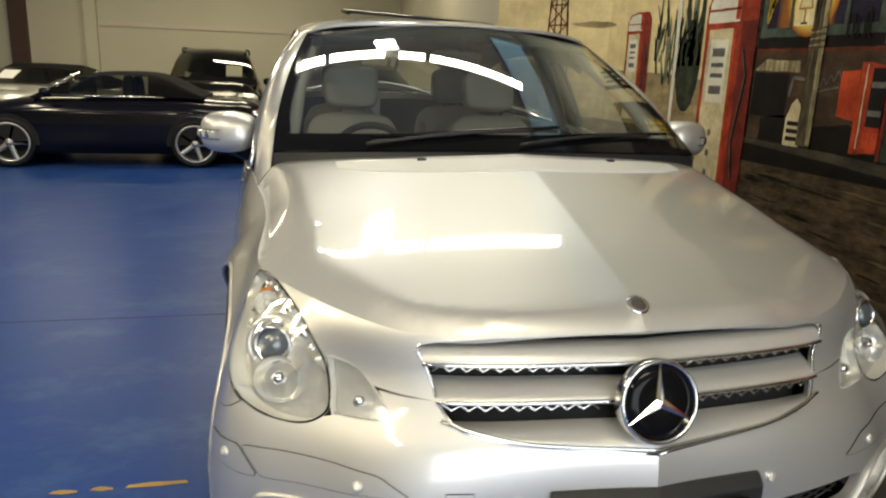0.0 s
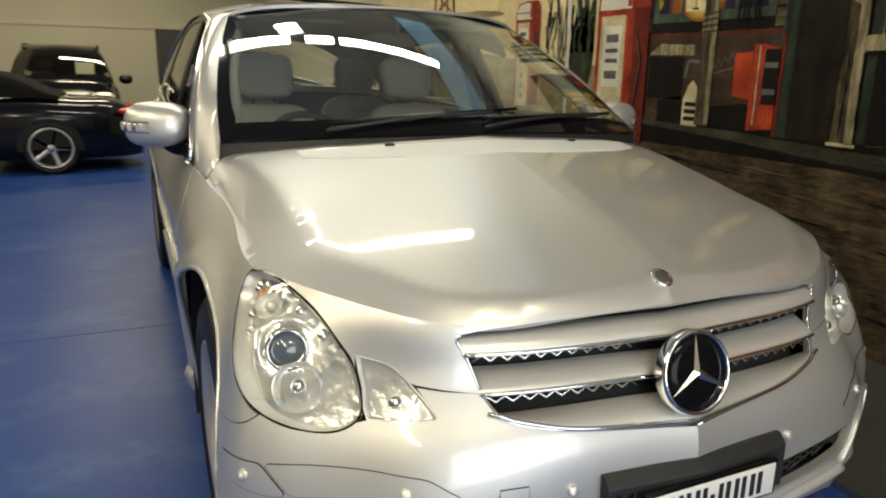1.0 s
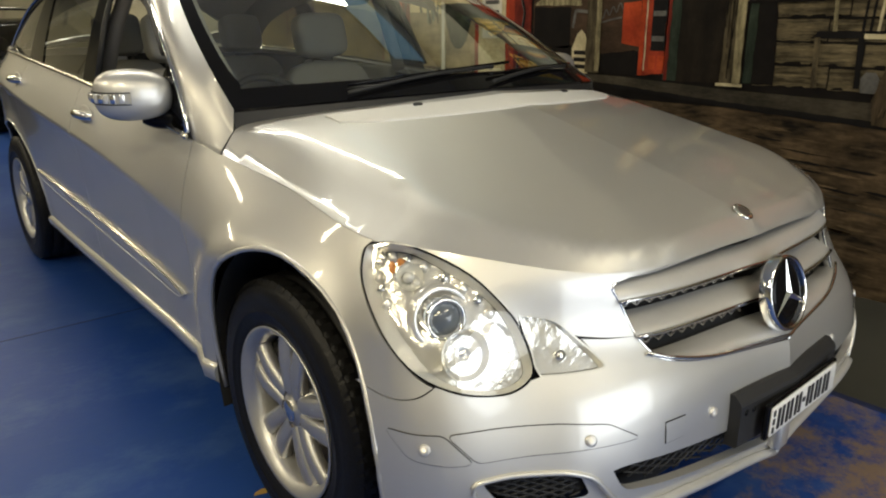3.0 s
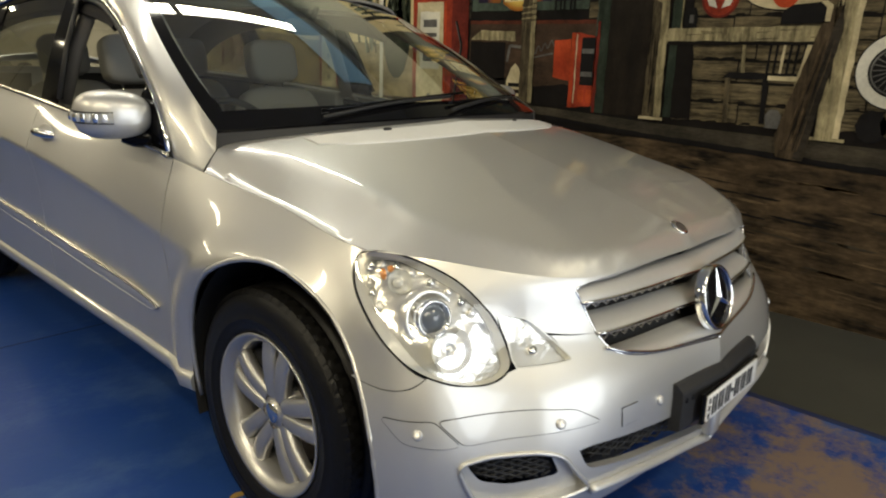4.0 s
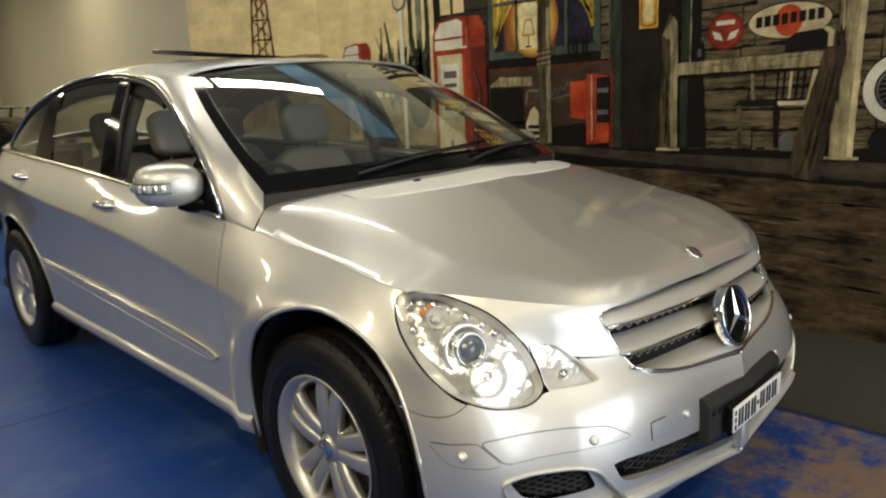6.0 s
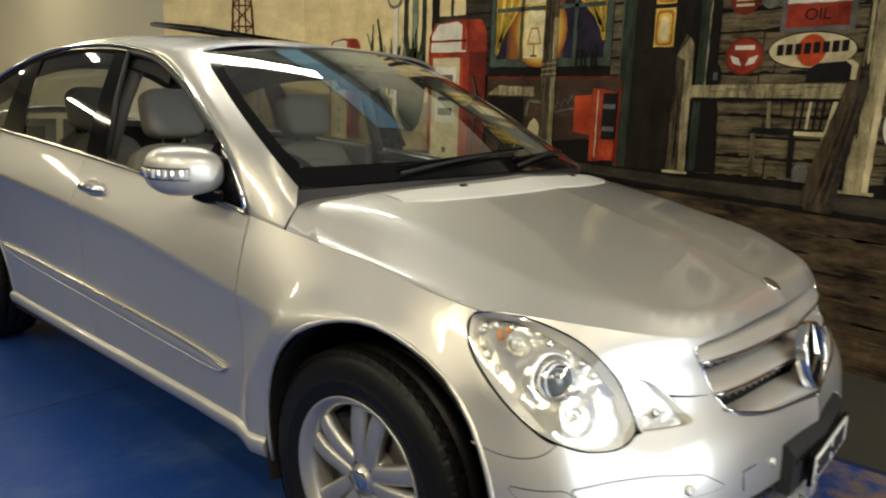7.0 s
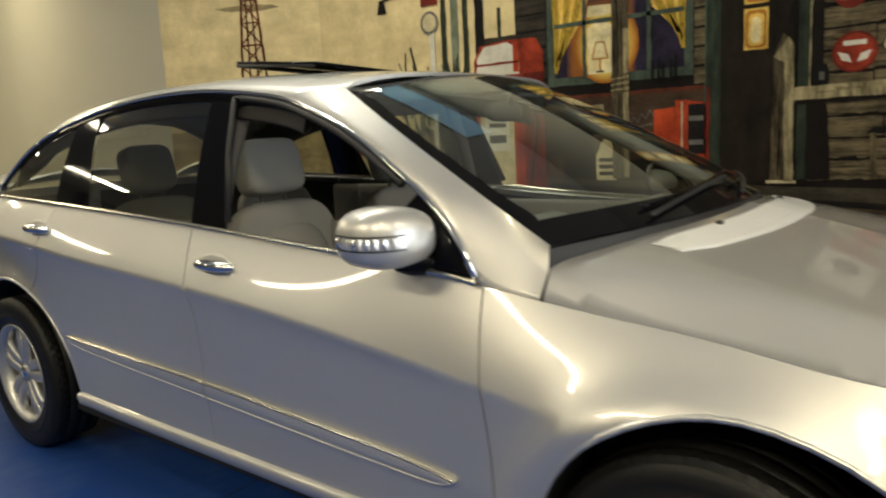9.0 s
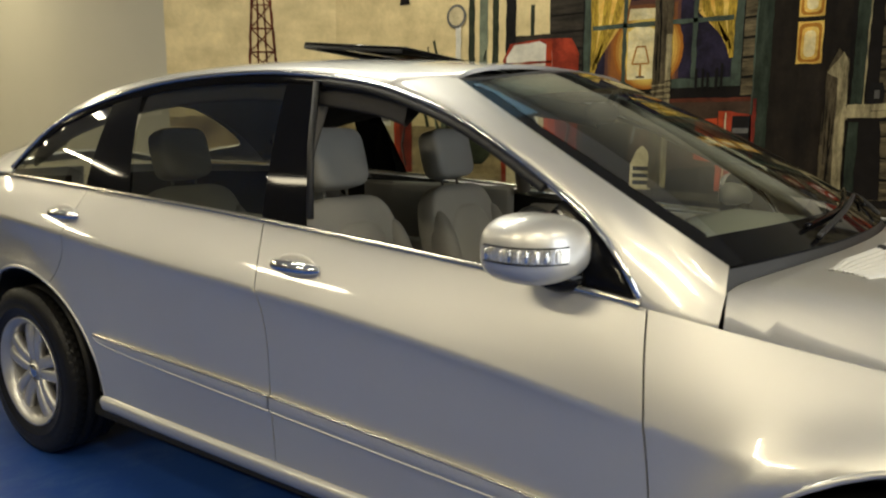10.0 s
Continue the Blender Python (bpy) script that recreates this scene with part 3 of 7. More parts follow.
def panel(name, loop, holes=(), label="", step=.026, mat=SILVER, **more):
    """A body panel on both sides of the car."""
    s = sheet(body, inset(dense(np.array(loop), .02), GAP), holes, step, .014, line=CREASE, **more)
    part(name, s, mat, car, label)
    part(name, s.mirrored(), mat, car, label)


# wings
fr_arch = arch(-.05, .43, -8, 180 - A_SEAM)
panel("front_wing", np.concatenate([door_front[::-1], along_top(.52, -.33, 24)[1:], hl_out, seam_bump[1:-1], fr_arch[::-1], [(.06, .30)]]), step=.03)
# doors
panel("front_door", np.concatenate([door_front[::-1], along_top(.56, 1.72, 16), door_mid]))
rr_arch = arch(3.17, .50, 115, 180)
panel("rear_door", np.concatenate([door_mid[::-1], along_top(1.76, 2.72, 14), door_rear[:-1], rr_arch, [(2.32, .372)]]))
# tail
rear_arch = arch(3.17, .50, 0, 115)[:-1]
panel("rear_quarter", np.concatenate([door_rear[::-1], along_top(2.75, 3.35, 8), [(u, 1.2) for u in np.linspace(3.05, 4.28, 20)], [(u, .30) for u in np.linspace(4.28, 3.33, 16)], rear_arch]), step=.045)

# bumper, with the openings for the fog lamps and the lower grille
FOG = rounded([(-.866, .492), (-.92, .504), (-1.014, .503), (-1.056, .486), (-1.086, .432), (-1.122, .382), (-1.018, .365), (-.945, .351), (-.908, .375), (-.884, .43)], .02)
mouth_top = smooth_line([(-1.55, .452), (-1.38, .462), (-1.233, .482), (-1.129, .494), (-1.088, .49)], 5)
mouth_low = smooth_line([(-1.088, .49), (-1.112, .44), (-1.16, .425), (-1.276, .399), (-1.447, .364), (-1.55, .352)], 5)
foot = smooth_line([(u_of_y(-.525, .285), .285), (-.816, .284), (-.903, .294), (-1.014, .30), (-1.10, .297), (-1.15, .315), (-1.3, .318), (-1.55, .30)], 5)
half_bumper = np.concatenate([gr_low[::-1][:-1], [(-1.161, .731), (-1.098, .736), (-1.056, .742)], smooth_line([(-1.07, .722), (-1.088, .70)], 2), sig_tip[1:-1], hl_low[hl_low[:, 1] < .682], seam_bump[:-1], arch(-.05, .43, 180 - A_SEAM, 182, 10), [(u_of_y(-.525, .35), .35)], foot, mouth_low[::-1], mouth_top[::-1][1:]])
bumper = part("front_bumper", sheet(body, half_bumper, [FOG], .028, .02, both=True, mid=True), SILVER, car, "silver front bumper with mesh openings")

# strips let into the bumper, parking sensors, tow-eye cover
for loop in ([(-.735, .586), (-.80, .592), (-.826, .594), (-.872, .535), (-.844, .533), (-.776, .541)], [(-.832, .594), (-.9, .597), (-1.007, .597), (-1.082, .588), (-1.137, .548), (-1.058, .546), (-.951, .541), (-.878, .535)]):
    ring = dense(rounded(loop, .012), .012)
    s = sheet(body, ring, (), .014, .005, lift=.0022)
    pr, nr = normals(body, ring[:, 0], ring[:, 1])
    gap = tube(pr, .0021, 5, True)
    part("strip_gap", gap, DARK_INSIDE, bumper)
    part("strip_gap", gap.mirrored(), DARK_INSIDE, bumper)
    part("bumper_strip", s, SILVER, bumper)
    part("bumper_strip", s.mirrored(), SILVER, bumper)
s = sheet(body, np.array([(-1.19, .56), (-1.235, .56), (-1.235, .515), (-1.19, .515)]), (), .02, .004, lift=.0025)
part("towing_eye_cover", s, SILVER, bumper)
ring = dense(np.array([(-1.19, .56), (-1.235, .56), (-1.235, .515), (-1.19, .515)]), .012)
pr, nr = normals(body, ring[:, 0], ring[:, 1])
part("cover_gap", tube(pr, .0021, 5, True), DARK_INSIDE, bumper)
for u, z in ((-.80, .565), (-1.05, .562), (-1.31, .535)):
    p, n = normals(body, np.array([u]), np.array([z]))
    for sx in (1, -1):
        m = Matrix.Translation((p[0][0] * sx, p[0][1], p[0][2])) @ Vector((n[0][0] * sx, n[0][1], n[0][2])).to_track_quat("X", "Z").to_matrix().to_4x4()
        part("parking_sensor", lathe([(-.004, .0), (.008, .0), (.0075, .009), (.006, .012), (-.004, .0125)], 16).moved(m), SILVER_TRIM, bumper)


def mesh_fill(name, loop, lift, pitch, mat, parent):
    """A diamond mesh of crossed bars on the car's surface within a loop in (u, z)."""
    loop = np.array(loop)
    lo, hi = loop.min(0), loop.max(0)
    out = Soup()
    for sgn in (1, -1):
        for c in np.arange(lo[0] - 1, hi[0] + 1, pitch):
            line = np.array([(c + sgn * t * 1.9, lo[1] + t) for t in np.linspace(0, hi[1] - lo[1], 9)])
            ok = inside(line, loop)
            if ok.sum() > 1:
                i = np.where(ok)[0]
                l = line[i[0]:i[-1] + 1]
                p, n = normals(body, l[:, 0], l[:, 1])
                out.join(tube(p + n * lift, .003, 5))
    return part(name, out, mat, parent)


MOUTH = np.concatenate([mouth_top, mouth_low[1:], [(-1.55, .36)]])
s = sheet(body, dense(MOUTH, .03), (), .04, 0, lift=-.06)
part("mouth_backing", welded(s.join(s.mirrored())), DARK_INSIDE, bumper)
mm = mesh_fill("lower_grille_mesh", MOUTH, -.03, .036, BLACK_PLASTIC, bumper)
part("lower_grille_mesh", Soup().join(Soup().add([v.co[:] for v in mm.data.vertices], [list(f.vertices) for f in mm.data.polygons]).mirrored()), BLACK_PLASTIC, bumper)
FOG_IN = rounded([(-.886, .480), (-.951, .493), (-1.038, .485), (-1.060, .427), (-.962, .413), (-.912, .430)], .014)
tray = sheet(body, FOG, [FOG_IN], .025, 0, lift=-.022)
p0, n0 = normals(body, FOG[:, 0], FOG[:, 1])
tray.join(loft([p0, p0 - n0 * .022], closed=True))
fog_back = sheet(body, dense(FOG_IN, .02), (), .025, 0, lift=-.04)
fog_mesh = mesh_fill("fog_mesh", FOG_IN, -.028, .03, BLACK_PLASTIC, bumper)
part("fog_mesh", Soup().add([v.co[:] for v in fog_mesh.data.vertices], [list(f.vertices) for f in fog_mesh.data.polygons]).mirrored(), BLACK_PLASTIC, bumper)
rim_line = dense(FOG, .012)
pr, nr = normals(body, rim_line[:, 0], rim_line[:, 1])
for s, nm, mt in ((tray, "fog_surround", SILVER_TRIM), (fog_back, "fog_backing", DARK_INSIDE), (tube(pr + nr * .002, .006, 8, True), "fog_rim", SILVER)):
    part(nm, s, mt, bumper)
    part(nm, s.mirrored(), mt, bumper)
# spoiler lip
lip_line = smooth_line([(-1.118, .378), (-1.229, .368), (-1.375, .34), (-1.55, .318)], 6)
pl, nl = normals(body, lip_line[:, 0], lip_line[:, 1])
s = tube(pl + nl * .008, .012, 8)
part("spoiler_lip", s.join(s.mirrored()), SILVER_TRIM, bumper)
part("centre_blade", box(-.028, .028, -.918, -.868, .333, .43, .012), SILVER, bumper)

# number plate in its dark holder
def holder_row(z, out, x0=-.238, x1=.262):
    """A row across the holder, bent at the keel as the bumper behind it is."""
    row = []
    for x in sorted([*np.linspace(x0, x1, 14), 0.0]):
        row.append((x, -.906 - out + .075 * abs(x), z))
    return row


rows = [holder_row(.428, -.012), holder_row(.428, .016), holder_row(.433, .021), holder_row(.534, .021), holder_row(.542, .018), holder_row(.558, .002), holder_row(.558, -.012)]
s = loft(rows, smooth=False)
for e in (0, -1):
    s.add([r[e] for r in rows], [tuple(range(7))], False)
plate = part("plate_holder", s, BLACK_PLASTIC, car, "black plastic number plate holder")
on_plate = Matrix.Translation((.022, -.9325, -.021)) @ Matrix.Rotation(radians(1.2), 4, "Z") @ Matrix.Translation((-.068, .9325, 0))
part("plate_frame", box(-.124, .259, -.937, -.925, .457, .547, .003).moved(on_plate), GLOSS_BLACK, plate)
part("number_plate", box(-.112, .248, -.941, -.936, .464, .539, .002).moved(on_plate), PLATE_WHITE, plate, "white number plate with dark bars")
for k in range(3):
    part("plate_bar", box(-.106, -.097, -.9435, -.9405, .472 + .022 * k, .487 + .022 * k, .0006, 1).moved(on_plate), PLATE_DARK, plate)
for x, w, h in ((-.082, .034, .054), (-.037, .034, .054), (.010, .034, .054), (.053, .012, .012), (.077, .034, .054), (.124, .034, .054), (.171, .036, .054)):
    for k in (0, 1):
        if h > .02:
            part("plate_bar", box(x + k * w * .62, x + k * w * .62 + w * .34, -.9435, -.9405, .475, .475 + h, .0006, 1).moved(on_plate), PLATE_DARK, plate)
    if h < .02:
        part("plate_bar", box(x, x + w, -.9435, -.9405, .496, .496 + h, .0006, 1).moved(on_plate), PLATE_DARK, plate)
for x, z in ((-.215, .515), (-.185, .515)):
    part("holder_screw", blob(x, -.927 + .075 * abs(x), z, .008, .003, .008, 2, 10, 6), GLOSS_BLACK, plate)

# radiator grille
grille = part("radiator_grille", welded((lambda s: s.join(s.mirrored()))(sheet(body, dense(np.concatenate([gr_top[::-1], gr_side[1:], gr_low[1:]]), .03), (), .04, 0, lift=-.055))), DARK_INSIDE, car, "silver slatted radiator grille with chrome edges")
low_at = spl([0, .23, .33, .40, .45, .475, .52], [.632, .645, .657, .672, .692, .72, .80])


def slat(z0, z1, follow=False):
    """One silver slat, drawn back at its upper edge."""
    rows = []
    for k in range(9):
        f = k / 8
        s = np.linspace(-1, 1, 41)
        z = np.full(41, z0 + (z1 - z0) * f)
        if follow:
            x = s * .462
            zl = low_at(np.abs(x)) + .006
            z = np.where(zl < z0, z0 + (np.maximum(zl, z1) - z0) * f, z0 - .002 * f)
        else:
            x = s * min(.505 - max(0, .84 - z[0]) * .33, .508 if z0 > .7 else .47)
        u = np.array([u_of_x(abs(a), b) for a, b in zip(x, z)])
        p, n = normals(body, u, z)
        q = p + n * (-.046 * (1 - f) ** 1.7 + .004)
        rows.append([(math.copysign(abs(a[0]), b) if abs(b) > 1e-4 else 0.0, a[1], a[2]) for a, b in zip(q, x)])
    last = rows[-1]
    rows.append([(x, y + .02, z - .004) for x, y, z in last])
    return loft(rows), last


for z0, z1, fo in ((.860, .806, False), (.776, .729, False), (.699, .634, True)):
    s, edge = slat(z0, z1, fo)
    sl = part("slat", s, SILVER_TRIM, grille)
    part("chrome_edge", tube([(x, y - .002, z) for x, y, z in edge], .0048, 6), CHROME, sl)
for zc in (.793, .715):
    for sx in (-1, 1):
        zig = []
        for i in range(21):
            x = .11 + .36 * i / 20
            u = u_of_x(x, zc)
            q = body(u, zc)
            zig.append((sx * x, q[1] + .014, zc + (.006 if i % 2 else -.007)))
        part("mesh_wire", tube(zig, .003, 5), CHROME, grille)
side_pts, side_n = normals(body, gr_side[:, 0], gr_side[:, 1])
low_pts, low_n = normals(body, gr_low[:, 0], gr_low[:, 1])
s = tube(np.concatenate([side_pts, low_pts[1:]]) - .003 * np.concatenate([side_n, low_n[1:]]), .0045, 6)
part("chrome_frame", s.join(s.mirrored()), CHROME, grille)
# round emblem
em = Matrix.Translation((0, -.868, .742)) @ Matrix.Rotation(radians(-14), 4, "X")
emblem = part("emblem", lathe([(.02, .0), (-.004, .0), (-.006, .05), (-.004, .082), (.02, .084)], 48, "y").moved(em), GLOSS_BLACK, car, "round black emblem with a chrome ring")
part("emblem_ring", lathe([(.02, .082), (-.004, .082), (-.009, .0845), (-.008, .090), (.0, .093), (.02, .093)], 48, "y").moved(em), CHROME, emblem)
for k in range(3):
    a = math.pi / 2 + k * 2 * math.pi / 3
    c, s_ = math.cos(a), math.sin(a)
    arm = [(0.011 * -s_, -.006, .011 * c), (0, -.013, 0), (.011 * s_, -.006, -.011 * c)]
    tip = (c * .086, -.008, s_ * .086)
    back = (-c * .008, -.006, -s_ * .008)
    part("emblem_arm", Soup().add([arm[0], arm[1], arm[2], tip, back], [(0, 1, 3), (1, 2, 3), (4, 1, 0), (2, 1, 4)], False).moved(em), CHROME, emblem)

# bonnet and the metal between lamps and grille
left = [(-p[0], p[1]) for p in EDGE[EDGE[:, 1] < .3845]]
rear_edge = [(x, .15 + .2335 * (x / .8) ** 2) for x in np.linspace(.80, 0, 21)]
left[0] = (0.0, left[0][1])
loop = np.array(left + rear_edge)
s = sheet(lambda x, y: bonnet(np.maximum(x, 0), y), loop, (), .021, 0)
front_edge_y = np.interp([v[0] for v in s.v], [p[0] for p in left if p[1] < -.33], [p[1] for p in left if p[1] < -.33])
s.n = {i: q for i, q in s.n.items() if s.v[i][1] > front_edge_y[i] + .05}
up = []
for f in s.f:
    a, b, c = (np.array(s.v[i]) for i in f[:3])
    up.append(tuple(f) if np.cross(b - a, c - a)[2] > 0 else tuple(reversed(f)))
s.f = up
ends = {}
for f in up:
    for a, b in zip(f, f[1:] + f[:1]):
        ends[(a, b)] = 1
for a, b in [e for e in ends if (e[1], e[0]) not in ends]:
    pa, pb = np.array(s.v[a]), np.array(s.v[b])
    if pa[0] < 1e-4 and pb[0] < 1e-4:
        continue
    inw = np.array([0, .006 if pa[1] < -.3 else 0, -.014])
    s.add([pa, pb, pb + inw, pa + inw], [(0, 3, 2, 1)], False)
s.join(s.mirrored())
hood = part("bonnet", s, SILVER, car, "silver bonnet with a small round badge")
nose_top = np.array([(u, float(lip_z(u))) for u in np.linspace(-.69, -1.55, 40)])
nose_loop = np.concatenate([nose_top, gr_top[::-1], gr_side[1:], [(-1.098, .739), (-1.054, .747)], sig_top[::-1][sig_top[::-1][:, 1] > .747], hl_in[::-1][1:]])
part("bonnet_nose", sheet(body, nose_loop, (), .025, .014, both=True, mid=True), SILVER, hood)
bn = bonnet(np.array([0.0]), np.array([-.734]))[0]
bm_ = Matrix.Translation(tuple(bn)) @ Matrix.Rotation(radians(32), 4, "X")
# slatted air intake before the windscreen, with two washer jets
def vent_line(f, lift):
    """A line across the bonnet; f: 0 at the intake's front edge, 1 at its rear edge."""
    row = []
    for x in np.linspace(-.60, .60, 49):
        e = 1 - .35 * smooth_step((abs(x) - .50) / .10)
        y = .15 + .2335 * (x / .8) ** 2 - .15 + .105 * (.5 + (f - .5) * e)
        row.append(tuple(bonnet(np.array([x]), np.array([y]))[0] + (0, 0, lift)))
    return row


vent = part("air_intake", loft([vent_line(-.06, -.004), vent_line(-.05, .0035), vent_line(0, .003), vent_line(0, .0006), vent_line(1, .0006), vent_line(1, .003), vent_line(1.05, .0035), vent_line(1.06, -.004)], smooth=False), INTAKE, hood, "pale silver slatted air intake")
for k in range(7):
    f0 = .03 + .14 * k
    part("slat", loft([vent_line(f0, .001), vent_line(f0 + .02, .004), vent_line(f0 + .095, .0055), vent_line(f0 + .11, .001)], smooth=False), INTAKE, vent)
for x in (-.33, .33):
    q = bonnet(np.array([x]), np.array([.10 + .2335 * (x / .8) ** 2]))[0]
    part("washer_jet", blob(q[0], q[1], q[2] + .004, .016, .011, .007, 2.6, 14, 8), BLACK_PLASTIC, vent)
badge = part("badge", lathe([(0, .027), (.004, .027), (.006, .023), (.005, .0)], 24, "z").moved(bm_), CHROME, hood, "small round chrome badge")
part("badge_inlay", lathe([(.0055, .019), (.0068, .015), (.0068, .0)], 20, "z").moved(bm_), BRAKE, badge)


def headlamp(sx):
    mir = (lambda s: s) if sx < 0 else (lambda s: s.mirrored())
    loop = dense(HL, .012)
    lens = part("headlamp", mir(sheet(body, inset(loop, .0042), (), .025, .003, lift=.001)), LENS, car, "clear headlamp with a round projector")
    gasket = sheet(body, loop, [inset(loop, .0042)], .02, 0, lift=-.0005)
    part("lamp_gasket", mir(gasket), GLOSS_BLACK, lens)
    p, n = normals(body, loop[:, 0], loop[:, 1])
    deep = body(*(inset(loop, .012).T)) - n * .038
    part("lamp_housing", mir(loft([p - n * .003, p * .45 + deep * .55 - n * .01, deep], closed=True)), LAMP_SHELL, lens)
    part("lamp_bowl", mir(sheet(body, inset(loop, .012), (), .03, 0, lift=-.038)), LAMP_MIRROR, lens)
    # projector, its ring, lower reflector and the turn bulb
    at = lambda u, z, deep: Matrix.Translation(tuple((lambda q: q[0][0] - q[1][0] * deep)(normals(body, np.array([u]), np.array([z])))))
    m = at(-.828, .808, .030) @ Vector((-.28, -.92, .22)).to_track_quat("X", "Z").to_matrix().to_4x4()
    part("projector_ring", mir(lathe([(-.03, .048), (.004, .046), (.012, .043), (.012, .037), (.0, .035)], 36).moved(m)), CHROME, lens)
    part("projector_glass", mir(lathe([(0, .035), (.012, .029), (.019, .017), (.021, .0)], 32).moved(m)), PROJECTOR, lens)
    part("projector_collar", mir(lathe([(-.03, .072), (-.012, .068), (-.006, .060), (-.012, .056)], 36).moved(m)), LAMP_MIRROR, lens)
    m = at(-.864, .735, .030) @ Vector((-.25, -.9, .25)).to_track_quat("X", "Z").to_matrix().to_4x4()
    part("lower_reflector", mir(lathe([(.014, .053), (.004, .050), (-.012, .038), (-.022, .018), (-.024, .0)], 32).moved(m)), LAMP_MIRROR, lens)
    part("bulb_cap", mir(lathe([(-.02, .016), (.006, .015), (.012, .008), (.013, .0)], 16).moved(m)), CHROME, lens)
    m = at(-.755, .868, .020) @ Vector((-.35, -.8, .45)).to_track_quat("X", "Z").to_matrix().to_4x4()
    part("turn_reflector", mir(lathe([(.008, .030), (-.002, .027), (-.014, .016), (-.016, .0)], 24).moved(m)), LAMP_MIRROR, lens)
    part("turn_bulb", mir(lathe([(-.012, .011), (.004, .011), (.010, .007), (.011, .0)], 14).moved(m)), LAMP_SHELL, lens)
    for u, z, a, b in ((-.722, .876, .008, .014), (-.738, .888, .008, .009)):
        part("amber_reflector", mir(blob(0, 0, 0, .006, a, b, 2, 10, 8).moved(at(u, z, .014) @ Vector((-.35, -.8, .45)).to_track_quat("X", "Z").to_matrix().to_4x4())), AMBER, lens)
    for k in range(5):
        l = np.array([HL[1] * (1 - f) * .9 + HL[32] * f * .9 + np.mean(HL, 0) * .1 + np.array([.055 + .012 * k, .012]) * math.sin(f * math.pi) for f in np.linspace(.15, .85, 12)])
        q, nn = normals(body, l[:, 0], l[:, 1])
        part("lamp_rib", mir(tube(q - nn * .045, .0022, 5)), CHROME, lens)
    # curved divider over the lower part, bright facets along the upper edge
    cut = smooth_line([(-.775, .705), (-.83, .712), (-.885, .745), (-.915, .785), (-.945, .755)], 6)
    q, nn = normals(body, cut[:, 0], cut[:, 1])
    part("lamp_divider", mir(loft([q - nn * .012, q - nn * .038])), CHROME, lens)
    edge = inset(loop, .022)
    for k in range(0, len(edge), 4):
        if edge[k][1] > .80:
            q, nn = normals(body, edge[k:k + 1, 0], edge[k:k + 1, 1])
            part("lamp_facet", mir(blob(*(q[0] - nn[0] * .034), .017, .012, .016, 1.2, 7, 5)), LAMP_MIRROR if k % 8 else CHROME, lens)
    # corner lamp beside it
    sl = dense(SIG, .012)
    clear = part("corner_lamp", mir(sheet(body, inset(sl, .0025), (), .02, .003, lift=.001)), LENS, car, "clear wedge-shaped corner lamp")
    part("lamp_gasket", mir(sheet(body, sl, [inset(sl, .0030)], .02, 0, lift=-.0005)), LAMP_SHELL, clear)
    p, n = normals(body, sl[:, 0], sl[:, 1])
    part("lamp_housing", mir(loft([p - n * .003, body(*(inset(sl, .008).T)) - n * .03], closed=True)), LAMP_SHELL, clear)
    part("lamp_bowl", mir(sheet(body, inset(sl, .006), (), .02, 0, lift=-.02)), LAMP_MIRROR, clear)
    q, nn = normals(body, np.array([-1.02]), np.array([.715]))
    part("fog_bulb", mir(blob(*(q[0] - nn[0] * .018), .016, .012, .014, 2, 12, 8)), CHROME, clear)


headlamp(-1)
headlamp(1)

# inner shell that closes the gaps, wheel houses, underside
shell = sheet(body, np.concatenate([[(-1.5, .30)], [(u_of_y(-.5, .30), .30)], arch(-.05, .46, 184, -4), [(.1, .30), (2.2, .30)], arch(3.17, .53, 184, -4), [(3.4, .30), (4.2, .30), (4.2, 1.15), (3.2, 1.17)], along_top(3.3, .5, 20) - (0, .02), along_top(.4, -.3, 8) - (0, .03), [(-.75, .85), (-1.1, .83), (-1.5, .84)]]), [], .08, 0, lift=-.028)
# the lamps and openings need room in front
shell.f, shell.s = zip(*[(f, s) for f, s in zip(shell.f, shell.s) if np.mean([shell.v[i][1] for i in f]) > -.30])
shell.f, shell.s = list(shell.f), list(shell.s)
part("inner_shell", shell.join(shell.mirrored()), DARK_INSIDE, car)
for cy, rx in ((-.05, .43), (3.17, .50)):
    for sx in (-1, 1):
        ring = [(cy + (float(arch_reach(cy, rx, a)) + .004) * math.cos(a), .38 + .459 * math.sin(a)) for a in np.radians(np.linspace(-18 if cy < 1 else -6, 198 if cy < 1 else 186, 30))]
        part("wheel_house", loft([[(sx * (.925 if cy < 1 else .85), y, z) for y, z in ring], [(sx * .60, y, z) for y, z in ring]]).add([(sx * .60, cy, .2)] + [(sx * .60, y, z) for y, z in ring], [(0, i, i + 1) for i in range(1, 30)]), DARK_INSIDE, car)
        # arch lip
        lip = np.array([(u_of_y(y, z), z) for y, z in ring if z > .29])
        q, nn = normals(body, lip[:, 0], lip[:, 1])
        s = tube(q * np.array([1, 1, 1]) - nn * .004, .008, 6)
        part("arch_lip", s if sx < 0 else s.mirrored(), SILVER, car)
part("underside", box(-.80, .80, -.70, 4.1, .22, .30, .02), DARK_INSIDE, car)
part("engine_bay", box(-.60, .60, -.70, .2, .30, .80, .03), DARK_INSIDE, car)


